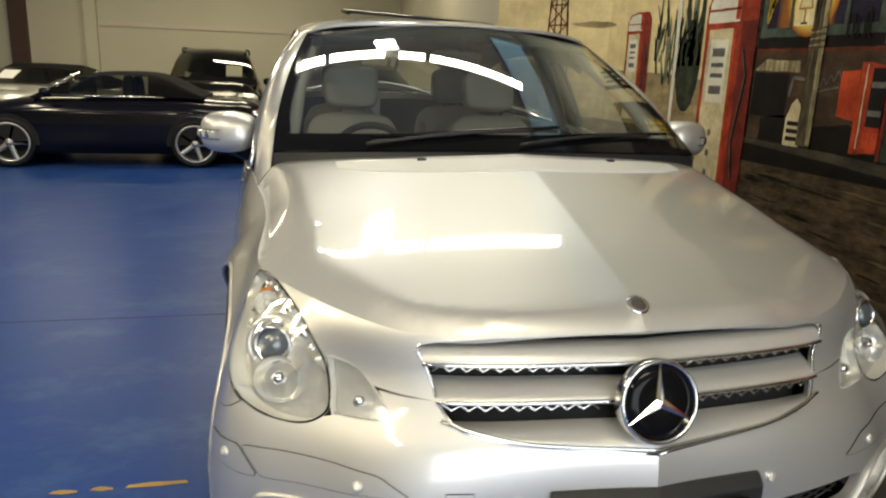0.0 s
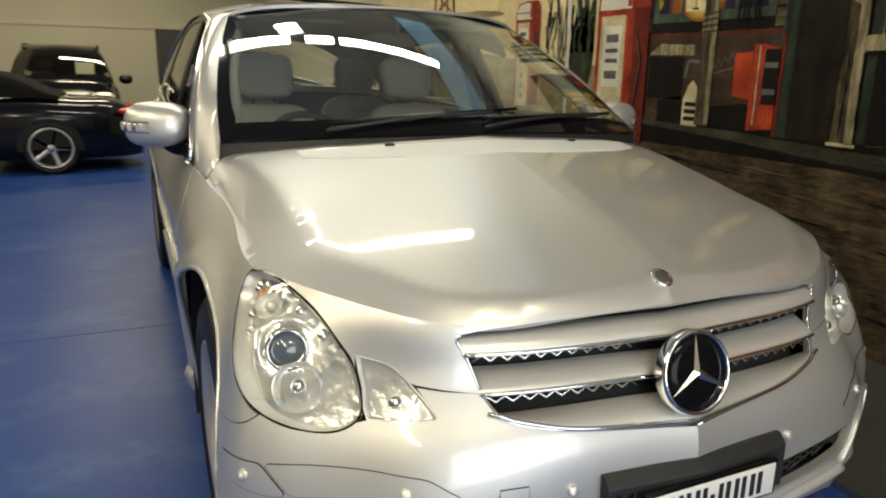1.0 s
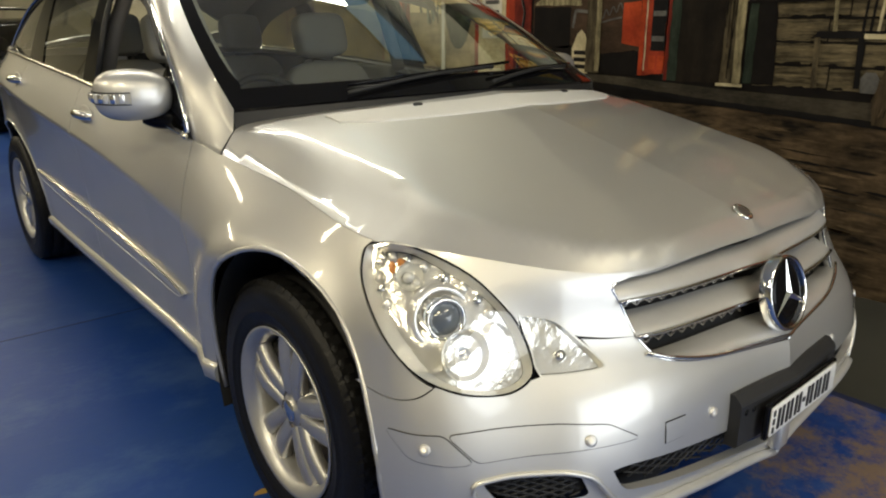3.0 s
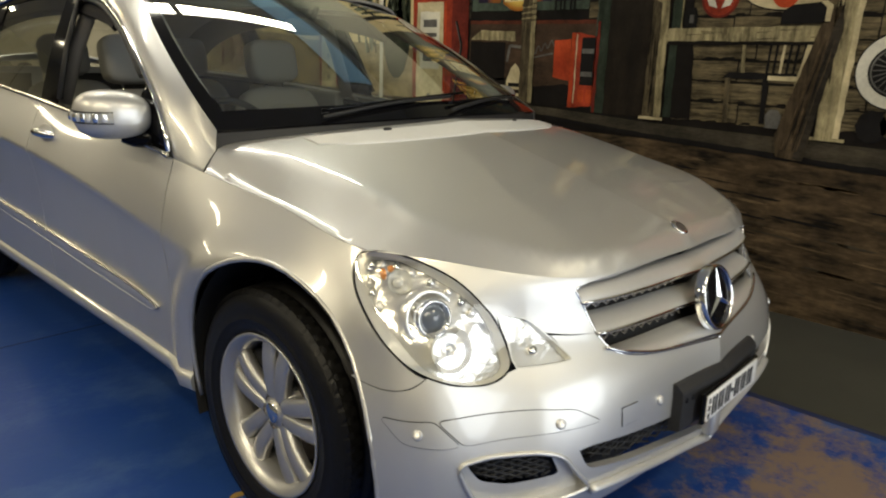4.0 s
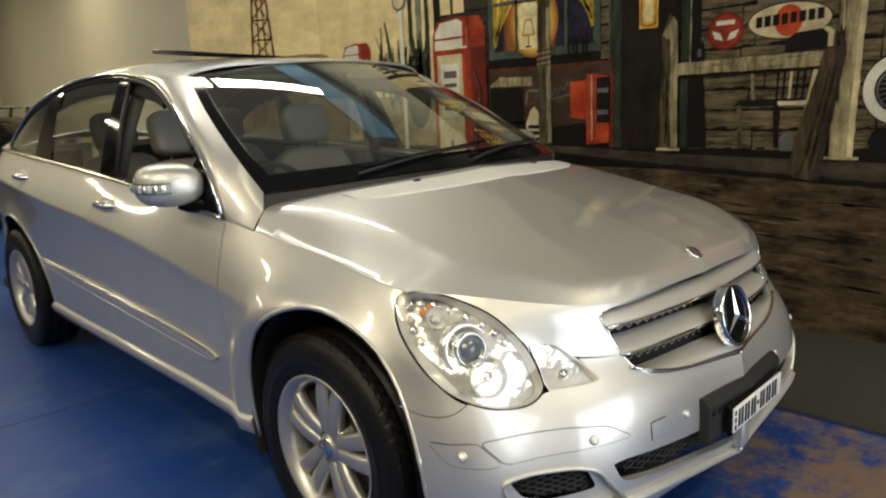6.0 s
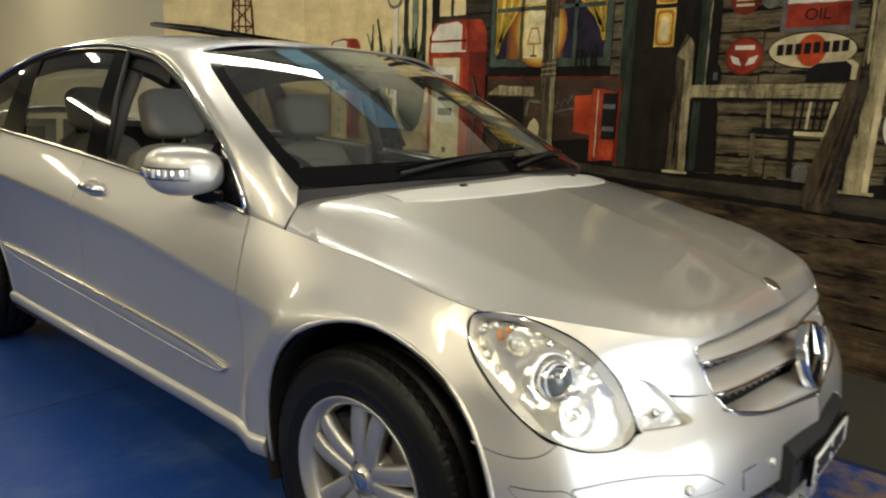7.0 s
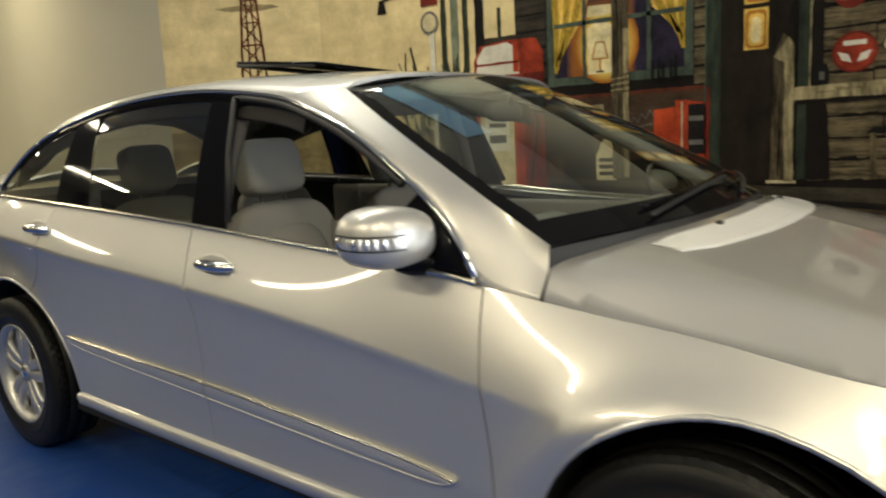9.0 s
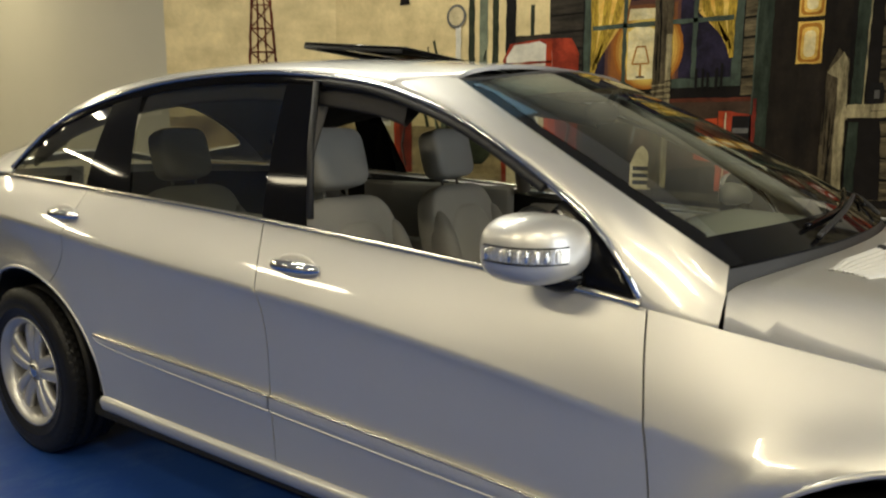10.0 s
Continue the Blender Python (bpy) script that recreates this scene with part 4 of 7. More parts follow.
def sill(sx):
    rows = []
    for y in np.linspace(.385, 2.675, 40):
        w = float(half_width(y, .37))
        e = .007 * math.exp(-((y - .385) / .08) ** 2)
        rows.append([(-sx * -1 * 0 + sx * (w - .012), y, .378), (sx * (w + .012), y, .366), (sx * (w + .018), y, .352), (sx * (w + .008 + e), y, .318), (sx * (w - .03), y, .285 - e), (sx * (w - .10), y, .275 - e)])
    s = loft(rows)
    if sx > 0:
        s.f = [tuple(reversed(f)) for f in s.f]
    s.add(rows[0], [tuple(range(6))], False).add(rows[-1], [tuple(range(6))], False)
    return s


for sx in (-1, 1):
    part("sill", sill(sx), SILVER, car)

# door mouldings with a bright line, handles
mould_top = smooth_line([(.252, .536), (.465, .559), (1.326, .604), (2.31, .632)], 10)
mould_low = smooth_line([(2.31, .632), (2.20, .593), (1.334, .55), (.628, .518), (.33, .512), (.252, .536)], 10)
line_at = lambda u, line: np.interp(u, *np.array(sorted(line.tolist())).T)
for a, b in ((.255, 1.318), (1.325, 2.305)):
    uu = np.linspace(a, b, 50)
    zt, zl = line_at(uu, mould_top), np.minimum(line_at(uu, mould_low[:-1]), line_at(uu, mould_top) - .001)
    rows = []
    for f, out in ((0, -.004), (0, .009), (.12, .0115), (.5, .0135), (.85, .0125), (.97, .009), (1, -.004)):
        p, n = normals(body, uu, zt + (zl - zt) * f)
        rows.append(p + n * out)
    s = loft(rows)
    p, n = normals(body, uu, zt)
    line = tube(p + n * .011, .0042, 6)
    # paler bead along the lower edge stands in for its highlight
    p, n = normals(body, uu, zl + .003)
    highlight_line = tube(p + n * .0105, .004, 6)
    for q in (lambda s: s, lambda s: s.mirrored()):
        mo = part("door_moulding", q(s), SILVER, car)
        part("bright_line", q(line), BRIGHT_TRIM, mo)
        part("edge_highlight", q(highlight_line), SILVER_TRIM, mo)


def door_handle(y, z):
    w = float(half_width(y, z))
    grip = smooth_line([(-w + .004, y - .09, z - .004), (-w - .02, y - .062, z), (-w - .03, y, z + .003), (-w - .022, y + .062, z + .002), (-w + .004, y + .09, z)], 5)
    s = tube(grip, [.012 + .007 * math.sin(math.pi * i / (len(grip) - 1)) for i in range(len(grip))], 10)
    cup = blob(-w + .002, y, z - .002, .007, .082, .040, 2, 24, 10)
    return s, cup


for y, z in ((1.545, 1.018), (2.80, 1.085)):
    s, cup = door_handle(y, z)
    for q in (lambda s: s, lambda s: s.mirrored()):
        h = part("door_handle", q(s), CHROME, car, "chrome door handle")
        part("handle_cup", q(cup), SILVER_TRIM, h)

# ---- glass and pillars ----
us = lambda u0, u1, v0, v1: np.array([(u0, v0), (u1, v0), (u1, v1), (u0, v1)])
WS_IN = smooth_line([(-.935, .15), (-.85, .105), (0, .09), (.85, .105), (.935, .15), (.948, .5), (.94, .88), (.905, .952), (0, .965), (-.905, .952), (-.94, .88), (-.948, .5)], 4, True)
screen = part("windscreen", sheet(windscreen, dense(WS_IN, .04), (), .06, 0), SCREEN, car, "large curved windscreen with a blue shade band")
screen.visible_shadow = False
part("black_border", sheet(windscreen, dense(us(-1, 1, 0, 1), .05), [dense(WS_IN, .04)], .05, .01, lift=-.002), GLOSS_BLACK, screen)
# blue-tinted strip along the glass top stands in for a blue reflection
band = smooth_line([(-.925, .84), (-.5, .83), (0, .825), (.5, .83), (.925, .84)], 4)
sb = part("blue_reflection_strip", sheet(windscreen, dense(np.concatenate([band, [(.935, .93), (.88, .952), (0, .962), (-.88, .952), (-.935, .93)]]), .05), (), .06, 0, lift=-.004), REFLECTION_TINT, screen)
sb.visible_shadow = False
# A pillars
inner = lambda t: np.array(windscreen(-1.0, t)) if np.ndim(t) == 0 else windscreen(np.full(len(t), -1.0), t)
outer_pts = [tuple(SEAM[np.argmin(abs(SEAM[:, 1] - .385))]), (-.868, .533, 1.037), (-.848, .66, 1.194), (-.80, .889, 1.345), (-.735, 1.165, 1.468), (-.688, 1.38, 1.532)]
outer_line = smooth_line(outer_pts, 8)
ti = np.linspace(0, 1, len(outer_line)) ** 1.05
inner_line = inner(ti)
rows = []
for f in np.linspace(0, 1, 9):
    mid = inner_line * (1 - f) + outer_line * f + np.array([-.5, -.55, .45]) * .05 * f * (1 - f) * 1.6
    xf = -.80 * (1 - f) + outer_line[0][0] * f
    foot_at = bonnet(np.array([xf]), np.array([.386]))[0]
    if f == 0:
        foot_at = mid[0]
    fade = np.exp(-(np.arange(len(mid)) / 7.0) ** 2)[:, None]
    rows.append(mid + (foot_at - mid[0]) * fade)
rows.append(rows[-1] + np.array([.006, 0, -.016]))
s = loft(rows)
s.f = [tuple(reversed(f)) for f in s.f]
for q in (lambda s: s, lambda s: s.mirrored()):
    part("front_pillar", q(s), SILVER, car)
# roof
front_edge = [(x, 1.06 + .10 * (x / .645) ** 2) for x in np.linspace(-.645, .645, 25)]
ye = np.concatenate([np.linspace(1.2, 3.45, 50), np.linspace(3.48, 4.17, 18)])
sides = [(float(roof_edge(y)[0]) - .0005, y) for y in ye]
REAR_GLASS = rounded([(-.64, 3.56), (-.58, 4.13), (.58, 4.13), (.64, 3.56), (0, 3.52)], .06)
SUNROOF = np.array([(-.44, 1.50), (.305, 1.50), (.305, 1.96), (-.44, 1.96)])
roof_ob = part("roof", sheet(roof, np.array(front_edge + sides + [(-x, y) for x, y in sides[::-1]]), [dense(REAR_GLASS, .05), dense(SUNROOF, .05)], .04, .012), SILVER, car, "silver roof with a tilted sunroof")
part("rear_window", sheet(roof, dense(REAR_GLASS, .05), (), .06, 0), LENS, roof_ob)
tilt = Matrix.Translation((0, 1.5, 1.650)) @ Matrix.Rotation(radians(2.2), 4, "Y") @ Matrix.Rotation(radians(5.6), 4, "X")
sun = part("sunroof_panel", box(-.435, .30, .0, .46, -.006, .006, .004).moved(tilt), GLOSS_BLACK, roof_ob, "black glass sunroof tilted open at the back")
part("sunroof_seal", tube([tuple(tilt @ Vector(p)) for p in ((-.43, .02, -.008), (-.43, .455, -.010), (.295, .455, -.010), (.295, .02, -.008))], .008, 6), BLACK_PLASTIC, sun)
HL_IN = [(x * .97, y) for x, y in front_edge + sides[:51] + [(-x, y) for x, y in sides[:51][::-1]]]
part("headliner", sheet(roof, np.array(HL_IN), [dense(SUNROOF, .08)], .09, 0, lift=-.035), HEADLINER, car, "pale grey cloth headliner")

# side windows
yy = np.linspace(.54, 3.44, 90)
belt = np.stack([yy, top_z(yy) + .012], 1)
crown = np.stack([yy, win_top(yy) - .004], 1)


def window_loop(y0, y1, lean=0.0):
    """Between the belt and the crown; lean: how far the upper ends lie forward of the lower ones."""
    ys0, ys1 = np.linspace(y0, y1, 30), np.linspace(y0 - lean, y1 - lean, 30)
    b = np.stack([ys0, top_z(ys0) + .012], 1)
    c = np.stack([ys1, win_top(ys1) - .006], 1)
    return np.concatenate([b, c[::-1]])


for q in (lambda s: s, lambda s: s.mirrored()):
    sail = np.array([(y, float(top_z(y)) + .006) for y in np.linspace(.55, .80, 8)] + [(.80, 1.16), (.775, 1.22), (.745, 1.252)] + [(y, float(win_top(y)) - .006) for y in np.linspace(.72, .56, 8)])
    part("mirror_corner", q(sheet(side_glass, dense(sail, .03), (), .03, .012, lift=-.004)), GLOSS_BLACK, car)
    post = [(y, float(top_z(y)) + .012) for y in (1.56, 1.62, 1.69, 1.75)] + [(y, float(win_top(y)) - .006) for y in (1.795, 1.755, 1.715, 1.68)]
    part("centre_pillar", q(sheet(side_glass, dense(np.array(post), .04), (), .05, 0, lift=-.003)), GLOSS_BLACK, car, "gloss black pillar trim")
    part("rear_door_window", q(sheet(side_glass, dense(window_loop(1.745, 2.53, .0), .04), (), .06, 0, lift=-.008)), TINTED, car)
    pillar = [(y, float(top_z(y)) + .012) for y in (2.46, 2.56, 2.66, 2.76)] + [(y, float(win_top(y)) - .006) for y in (2.74, 2.69, 2.63, 2.57)]
    part("rear_pillar_trim", q(sheet(side_glass, dense(np.array(pillar), .03), (), .04, 0, lift=-.003)), GLOSS_BLACK, car)
    y2 = np.linspace(1.62, 3.42, 60)
    part("crown_seal", q(loft([side_glass(y2, win_top(y2) - d) + np.array([o, 0, 0]) for d, o in ((.004, .002), (.035, .003), (.04, .008))])), GLOSS_BLACK, car)
    part("quarter_window", q(sheet(side_glass, dense(np.array([(2.70, float(top_z(2.70)) + .012)] + [(y, float(top_z(y)) + .012) for y in np.linspace(2.75, 3.40, 14)] + [(y, float(win_top(y)) - .006) for y in np.linspace(3.40, 2.76, 14)]), .04), (), .05, 0, lift=-.008)), TINTED, car)
    # frame round the open front window, and bright lines above and below
    fr = side_glass(np.linspace(.80, 1.66, 24), win_top(np.linspace(.80, 1.66, 24)) - .022)
    part("window_seal", q(tube(np.concatenate([fr, side_glass(np.array([1.61, 1.55]), np.array([1.36, 1.15]))]), .012, 6)), BLACK_PLASTIC, car)
    p = side_glass(yy, top_z(yy) + .006)
    part("belt_trim", q(tube(p + np.array([-.006, 0, 0]), .0085, 8)), BRIGHT_TRIM, car, "bright metal belt line")
    y2 = np.linspace(.545, 3.44, 70)
    p = side_glass(y2, win_top(y2) - .004)
    part("crown_trim", q(tube(p + np.array([-.004, -.002, .002]), .0075, 8)), CHROME, car)


def door_mirror(q):
    h = blob(0, 0, 0, .112, .100, .080, 3.2, 36, 20, 2.8)
    v = []
    for x, y, z in h.v:
        y = y * (1 - .25 * max(0, y) / .100) if y > 0 else y * (1.05 - .3 * (x / .135) ** 2 * (x < 0))
        z = z * (.93 if z < 0 else 1.0) * (1 - .12 * max(0, x) / .135)
        v.append((x, y + .02 * (x < 0) * (x / .135) ** 2, z))
    h.v = v
    m = Matrix.Translation((-.955, .755, 1.152)) @ Matrix.Rotation(radians(-13), 4, "Z")
    ob = part("door_mirror", q(h.moved(m)), SILVER, car, "silver door mirror with a clear side lamp")
    rows = []
    for z in np.linspace(-.018, .016, 5):
        row = []
        for a in np.radians(np.linspace(2, 100, 26)):
            g = max(1 - (abs(z) / .080) ** 2.8, .01) ** (1 / 2.8)
            x, y = -.112 * g * math.copysign(abs(math.sin(a)) ** .625, math.sin(a)), -.100 * g * math.copysign(abs(math.cos(a)) ** .625, math.cos(a))
            y = y * (1 - .25 * y / .100) if y > 0 else y * (1.05 - .3 * (x / .135) ** 2 * (x < 0))
            y += .02 * (x < 0) * (x / .135) ** 2
            row.append((x * 1.012, y * 1.012, z))
        rows.append(row)
    part("lamp_backing", q(loft([[(x * .985, y * .985 + .0, z) for x, y, z in r] for r in rows]).moved(m)), LAMP_MIRROR, ob)
    part("side_lamp", q(loft(rows).moved(m)), LENS, ob, "clear indicator lens")
    mid_row = rows[2]
    for i in range(2, 25, 3):
        part("lamp_facet", q(blob(mid_row[i][0], mid_row[i][1] + .003, mid_row[i][2], .011, .003, .014, 4, 10, 6).moved(m)), CHROME if i % 2 else LAMP_MIRROR, ob)
    for edge in (rows[0], rows[-1]):
        part("lamp_edge", q(tube([(x, y + .002, z) for x, y, z in edge], .0022, 5).moved(m)), BLACK_PLASTIC, ob)
    part("mirror_glass", q(blob(0, .072, .0, .095, .004, .064, 3.0, 28, 10, 2.6).moved(m)), CHROME, ob)
    part("mirror_arm", q(tube(smooth_line([(-.93, .74, 1.095), (-.895, .72, 1.082), (-.855, .69, 1.078)], 4), [.03, .032, .033, .034, .034, .033, .032, .03, .03], 12)), GLOSS_BLACK, ob)


door_mirror(lambda s: s)
door_mirror(lambda s: s.mirrored())

# cowl and wipers
cowl = [[tuple(bonnet(np.array([x]), np.array([.15 + .23 * (x / .8) ** 2 + .004]))[0] + np.array([0, 0, -.008])) for x in np.linspace(-.80, .80, 25)]]
cowl.append([tuple(windscreen(np.array([s_]), np.array([.0]))[0] + np.array([0, .01, .0])) for s_ in np.linspace(-1, 1, 25)])
part("cowl", loft(cowl), BLACK_PLASTIC, car)
for a, b, c in ((-.62, .10, .02), (.02, .74, .02)):
    pts = [windscreen(np.array([u]), np.array([v]))[0] + np.array([0, -.008, .009]) for u, v in ((a, c), ((a + b) / 2, .075), (b, .10))]
    w = part("wiper", tube(smooth_line(pts, 6), .0065, 6), BLACK_PLASTIC, car, "black windscreen wiper at rest")
    pts = [windscreen(np.array([u]), np.array([v]))[0] + np.array([0, -.004, .008]) for u, v in ((a + .02, .06), ((a + b) / 2, .085), (b + .14, .125))]
    part("wiper_blade", tube(smooth_line(pts, 6), .006, 6), GLOSS_BLACK, w)

# ---- cabin ----
part("cabin_floor", box(-.78, .78, .3, 3.9, .32, .42, .01), CARPET, car)
part("dashboard", loft([[(x, .26 + .05 * (x / .7) ** 2, 1.03), (x, .45, 1.085), (x, .70, 1.10 + (.035 if abs(x + .38) < .2 else 0)), (x, .86, 1.06), (x, .90, .95), (x, .84, .70), (x, .7, .5)] for x in np.linspace(-.74, .74, 31)]), DASH, car, "dark soft dashboard")
part("dash_panel", box(-.15, .15, .855, .90, .78, 1.0, .015), TRIM_GREY, car)
part("firewall", box(-.74, .74, .25, .30, .4, 1.02), DARK_INSIDE, car)
sw = Matrix.Translation((-.375, .985, 1.0)) @ Matrix.Rotation(radians(62), 4, "X")
wheel_ob = part("steering_wheel", tube([tuple(sw @ Vector((.185 * math.cos(a), .185 * math.sin(a), 0))) for a in np.linspace(0, 2 * math.pi, 36, False)], .015, 8, True), BLACK_PLASTIC, car, "dark four-spoke steering wheel")
part("wheel_boss", blob(0, 0, -.01, .085, .075, .03, 2.6).moved(sw), DASH, wheel_ob)
for a in (200, 340, 250, 290):
    c, s_ = math.cos(radians(a)), math.sin(radians(a))
    part("wheel_spoke", tube([tuple(sw @ Vector((c * r, s_ * r, -.006))) for r in (.06, .18)], .013, 6), DASH, wheel_ob)
part("column", tube([(-.375, .98, .99), (-.375, .80, .92)], .04, 10), DASH, wheel_ob)
mr = part("rear_view_mirror", blob(0, 0, 0, .115, .02, .036, 3, 24, 12).moved(Matrix.Translation((-.02, .99, 1.465))), BLACK_PLASTIC, car)
part("mirror_stem", tube([(-.0, .99, 1.48), (.0, .945, 1.545)], .012, 8), BLACK_PLASTIC, mr)


def seat(x, y, wide, rear=False):
    """Cushion, backrest, bolsters and headrest; y: where the headrest stands."""
    lean = Matrix.Translation((x, y - .16, .62)) @ Matrix.Rotation(radians(-14), 4, "X")
    back = part("seat", blob(0, 0, .225, wide / 2, .07, .335, 5, 32, 18, 4.2).moved(lean), SEAT_CLOTH, car, "grey leather seat with a headrest")
    part("seat_cushion", blob(x, y - .38, .56, wide / 2, .29, .10, 3.6, 32, 14, 2.6), SEAT_CLOTH, back)
    for sx in (-1, 1):
        part("bolster", blob(sx * wide * .42, -.045, .20, .05, .075, .25, 2.2, 16, 14).moved(lean), SEAT_SIDE, back)
        part("headrest_post", tube([tuple(lean @ Vector((sx * .06, .01, .48))), tuple(lean @ Vector((sx * .06, .01, .63)))], .006, 6), CHROME, back)
    part("headrest", blob(0, -.005, .70, .145 if y < 2.5 else .125, .062, .112, 5, 28, 14, 4.6).moved(lean), SEAT_CLOTH, back)
    part("backrest_panel", blob(0, -.058, .21, wide * .32, .03, .25, 3.0, 24, 14).moved(lean), SEAT_CLOTH, back)


for x, y, w in ((-.38, 1.88, .52), (.40, 1.90, .52), (-.36, 2.80, .50), (.40, 2.86, .50)):
    seat(x, y, w)
part("centre_console", box(-.11, .11, 1.0, 2.0, .42, .74, .03), TRIM_GREY, car)
for sx in (-1, 1):
    for y0, y1 in ((.62, 1.66), (1.76, 2.70)):
        d = part("door_card", box(min(sx * .80, sx * .74), max(sx * .80, sx * .74), y0, y1, .42, float(top_z((y0 + y1) / 2)) - .02, .02), TRIM_GREY, car, "grey door lining")
        part("armrest", blob(sx * .72, (y0 + y1) / 2 + .1, .80, .045, .28, .045, 3, 20, 10), SEAT_SIDE, d)
    yl = np.linspace(1.30, 3.30, 40)
    zt = win_top(yl)
    rail = [side_glass(yl, zt - d) * np.array([-sx, 1, 1]) + np.array([-sx * q, 0, 0]) for d, q in ((.0, .02), (.035, .03), (.085, .035), (.095, .05), (.05, .10), (.0, .14))]
    part("roof_lining", loft(rail), DARK_LINING, car, "dark cloth lining along the roof edge")
    post = [side_glass(np.array([1.70]), np.array([z]))[0] for z in (1.12, 1.35, 1.57)]
    part("pillar_lining", tube([(-sx * (p[0] + .075), p[1] + .0, p[2]) for p in post], [.034, .032, .034], 8), DARK_TRIM, car)
    post = [windscreen(np.array([sx * .96]), np.array([v]))[0] for v in (.05, .5, .97)]
    part("pillar_lining", tube([(p[0] * .975, p[1] + .05, p[2] - .03) for p in post], .032, 8), TRIM_GREY, car)
    part("visor", box(sx * .38 - .2, sx * .38 + .2, 1.12, 1.26, 1.532, 1.548, .006).moved(Matrix()), HEADLINER, car)

# ---- wheels ----


def road_wheel(sx, y):
    c = Matrix.Translation((sx * (.797 if y < 1 else .775), y, AXLE)) @ (Matrix() if sx < 0 else Matrix.Rotation(math.pi, 4, "Z"))
    # outward is -x before turning
    tyre_prof = [(.115, .235), (.12, .27), (.122, .31), (.113, .345), (.10, .358), (.095, .3655), (.062, .368), (.060, .360), (.052, .360), (.050, .3695), (.006, .3705), (.004, .362), (-.004, .362), (-.006, .3705), (-.050, .3695), (-.052, .360), (-.060, .360), (-.062, .368), (-.095, .3655), (-.103, .357), (-.114, .343), (-.1195, .325), (-.121, .318), (-.1225, .31), (-.121, .285), (-.1235, .282), (-.121, .279), (-.119, .262), (-.114, .248), (-.106, .240)]
    w = part("wheel", lathe(tyre_prof, 72).moved(c), RUBBER, car, "black tyre on a five-spoke alloy wheel")
    for side in (-1, 1):
        rows = []
        for i in range(240):
            a, r = 2 * math.pi * i / 240, (.3680 if i % 4 else .3655)
            rows.append([(h, rr * math.cos(a), rr * math.sin(a)) for h, rr in ((side * .064, .36), (side * .066, r), (side * .10, r - .003), (side * .112, .352))])
        part("tread_shoulder", loft(rows + rows[:1], smooth=False).moved(c), RUBBER, w)
    rim = [(.10, .232), (-.03, .215), (-.075, .217), (-.09, .223), (-.103, .232), (-.112, .241), (-.1165, .241), (-.115, .233), (-.106, .225), (-.100, .216), (-.085, .208), (-.03, .206), (.08, .215)]
    r = part("rim", lathe(rim, 64).moved(c), ALLOY, w, "silver alloy rim")
    for k in range(5):
        for side in (-1, 1):
            rows = []
            for t in np.linspace(0, 1, 8):
                rad = .045 + .173 * t
                off = side * (.0215 + .022 * t ** 1.3)
                half = .0215 + .0065 * t
                xo = -.088 - .012 * math.sin(t * math.pi * .9) + .006 * t
                xi = xo + .032
                rows.append([(xo + .006, off - half, rad), (xo, off - half * .55, rad), (xo, off + half * .55, rad), (xo + .006, off + half, rad), (xi, off + half * 1.1, rad), (xi, off - half * 1.1, rad)])
            s = loft(rows, closed=True)
            part("spoke", s.moved(c @ Matrix.Rotation(2 * math.pi * k / 5 + .1, 4, "X")), ALLOY, r)
        part("wheel_bolt", lathe([(-.07, .011), (-.084, .0105), (-.088, .007), (-.088, 0)], 8).moved(c @ Matrix.Rotation(2 * math.pi * (k + .5) / 5 + .1, 4, "X") @ Matrix.Translation((0, 0, .055))), BRAKE, r)
    part("hub", lathe([(-.03, .088), (-.066, .084), (-.078, .075), (-.084, .05), (-.088, .034), (-.092, .032), (-.095, .026), (-.097, 0)], 40).moved(c), ALLOY, r)
    part("hub_cap", lathe([(-.0945, .03), (-.099, .025), (-.1005, .0)], 24).moved(c), CHROME, r)
    part("brake_disc", lathe([(-.035, .06), (-.035, .165), (-.01, .168), (-.01, .06)], 48).moved(c), BRAKE, w)
    part("brake_caliper", blob(-.03, .10, .10, .03, .07, .05, 3, 16, 8).moved(c), DARK_INSIDE, w)


for y in (0, WHEELBASE):
    for sx in (-1, 1):
        road_wheel(sx, y)

# ---- the room ----
BEND, TURN_ = 4.25, radians(25.5)
EDGE_S = BEND + 1.52


def on_wall(s, z, off=0.0):
    """A place on the mural wall, s along it, off metres proud of it."""
    if s <= BEND:
        return (2.23 - off, s, z)
    d = s - BEND
    return (2.23 - math.sin(TURN_) * d - math.cos(TURN_) * off, BEND + math.cos(TURN_) * d - math.sin(TURN_) * off, z)


def slab(name, corners, z0, z1, mat, label, kind="structure"):
    """An upright or flat slab over a plan polygon."""
    n = len(corners)
    v = [(x, y, z0) for x, y in corners] + [(x, y, z1) for x, y in corners]
    f = [tuple(range(n))[::-1], tuple(range(n, 2 * n))] + [(i, (i + 1) % n, n + (i + 1) % n, n + i) for i in range(n)]
    ob = new(name, soup_mesh(name, Soup().add(v, f, False), mat))
    bm = bmesh.new()
    bm.from_mesh(ob.data)
    bmesh.ops.recalc_face_normals(bm, faces=bm.faces)
    bm.to_mesh(ob.data)
    bm.free()
    return tagged(ob, label, name.split("_")[0], kind=kind)


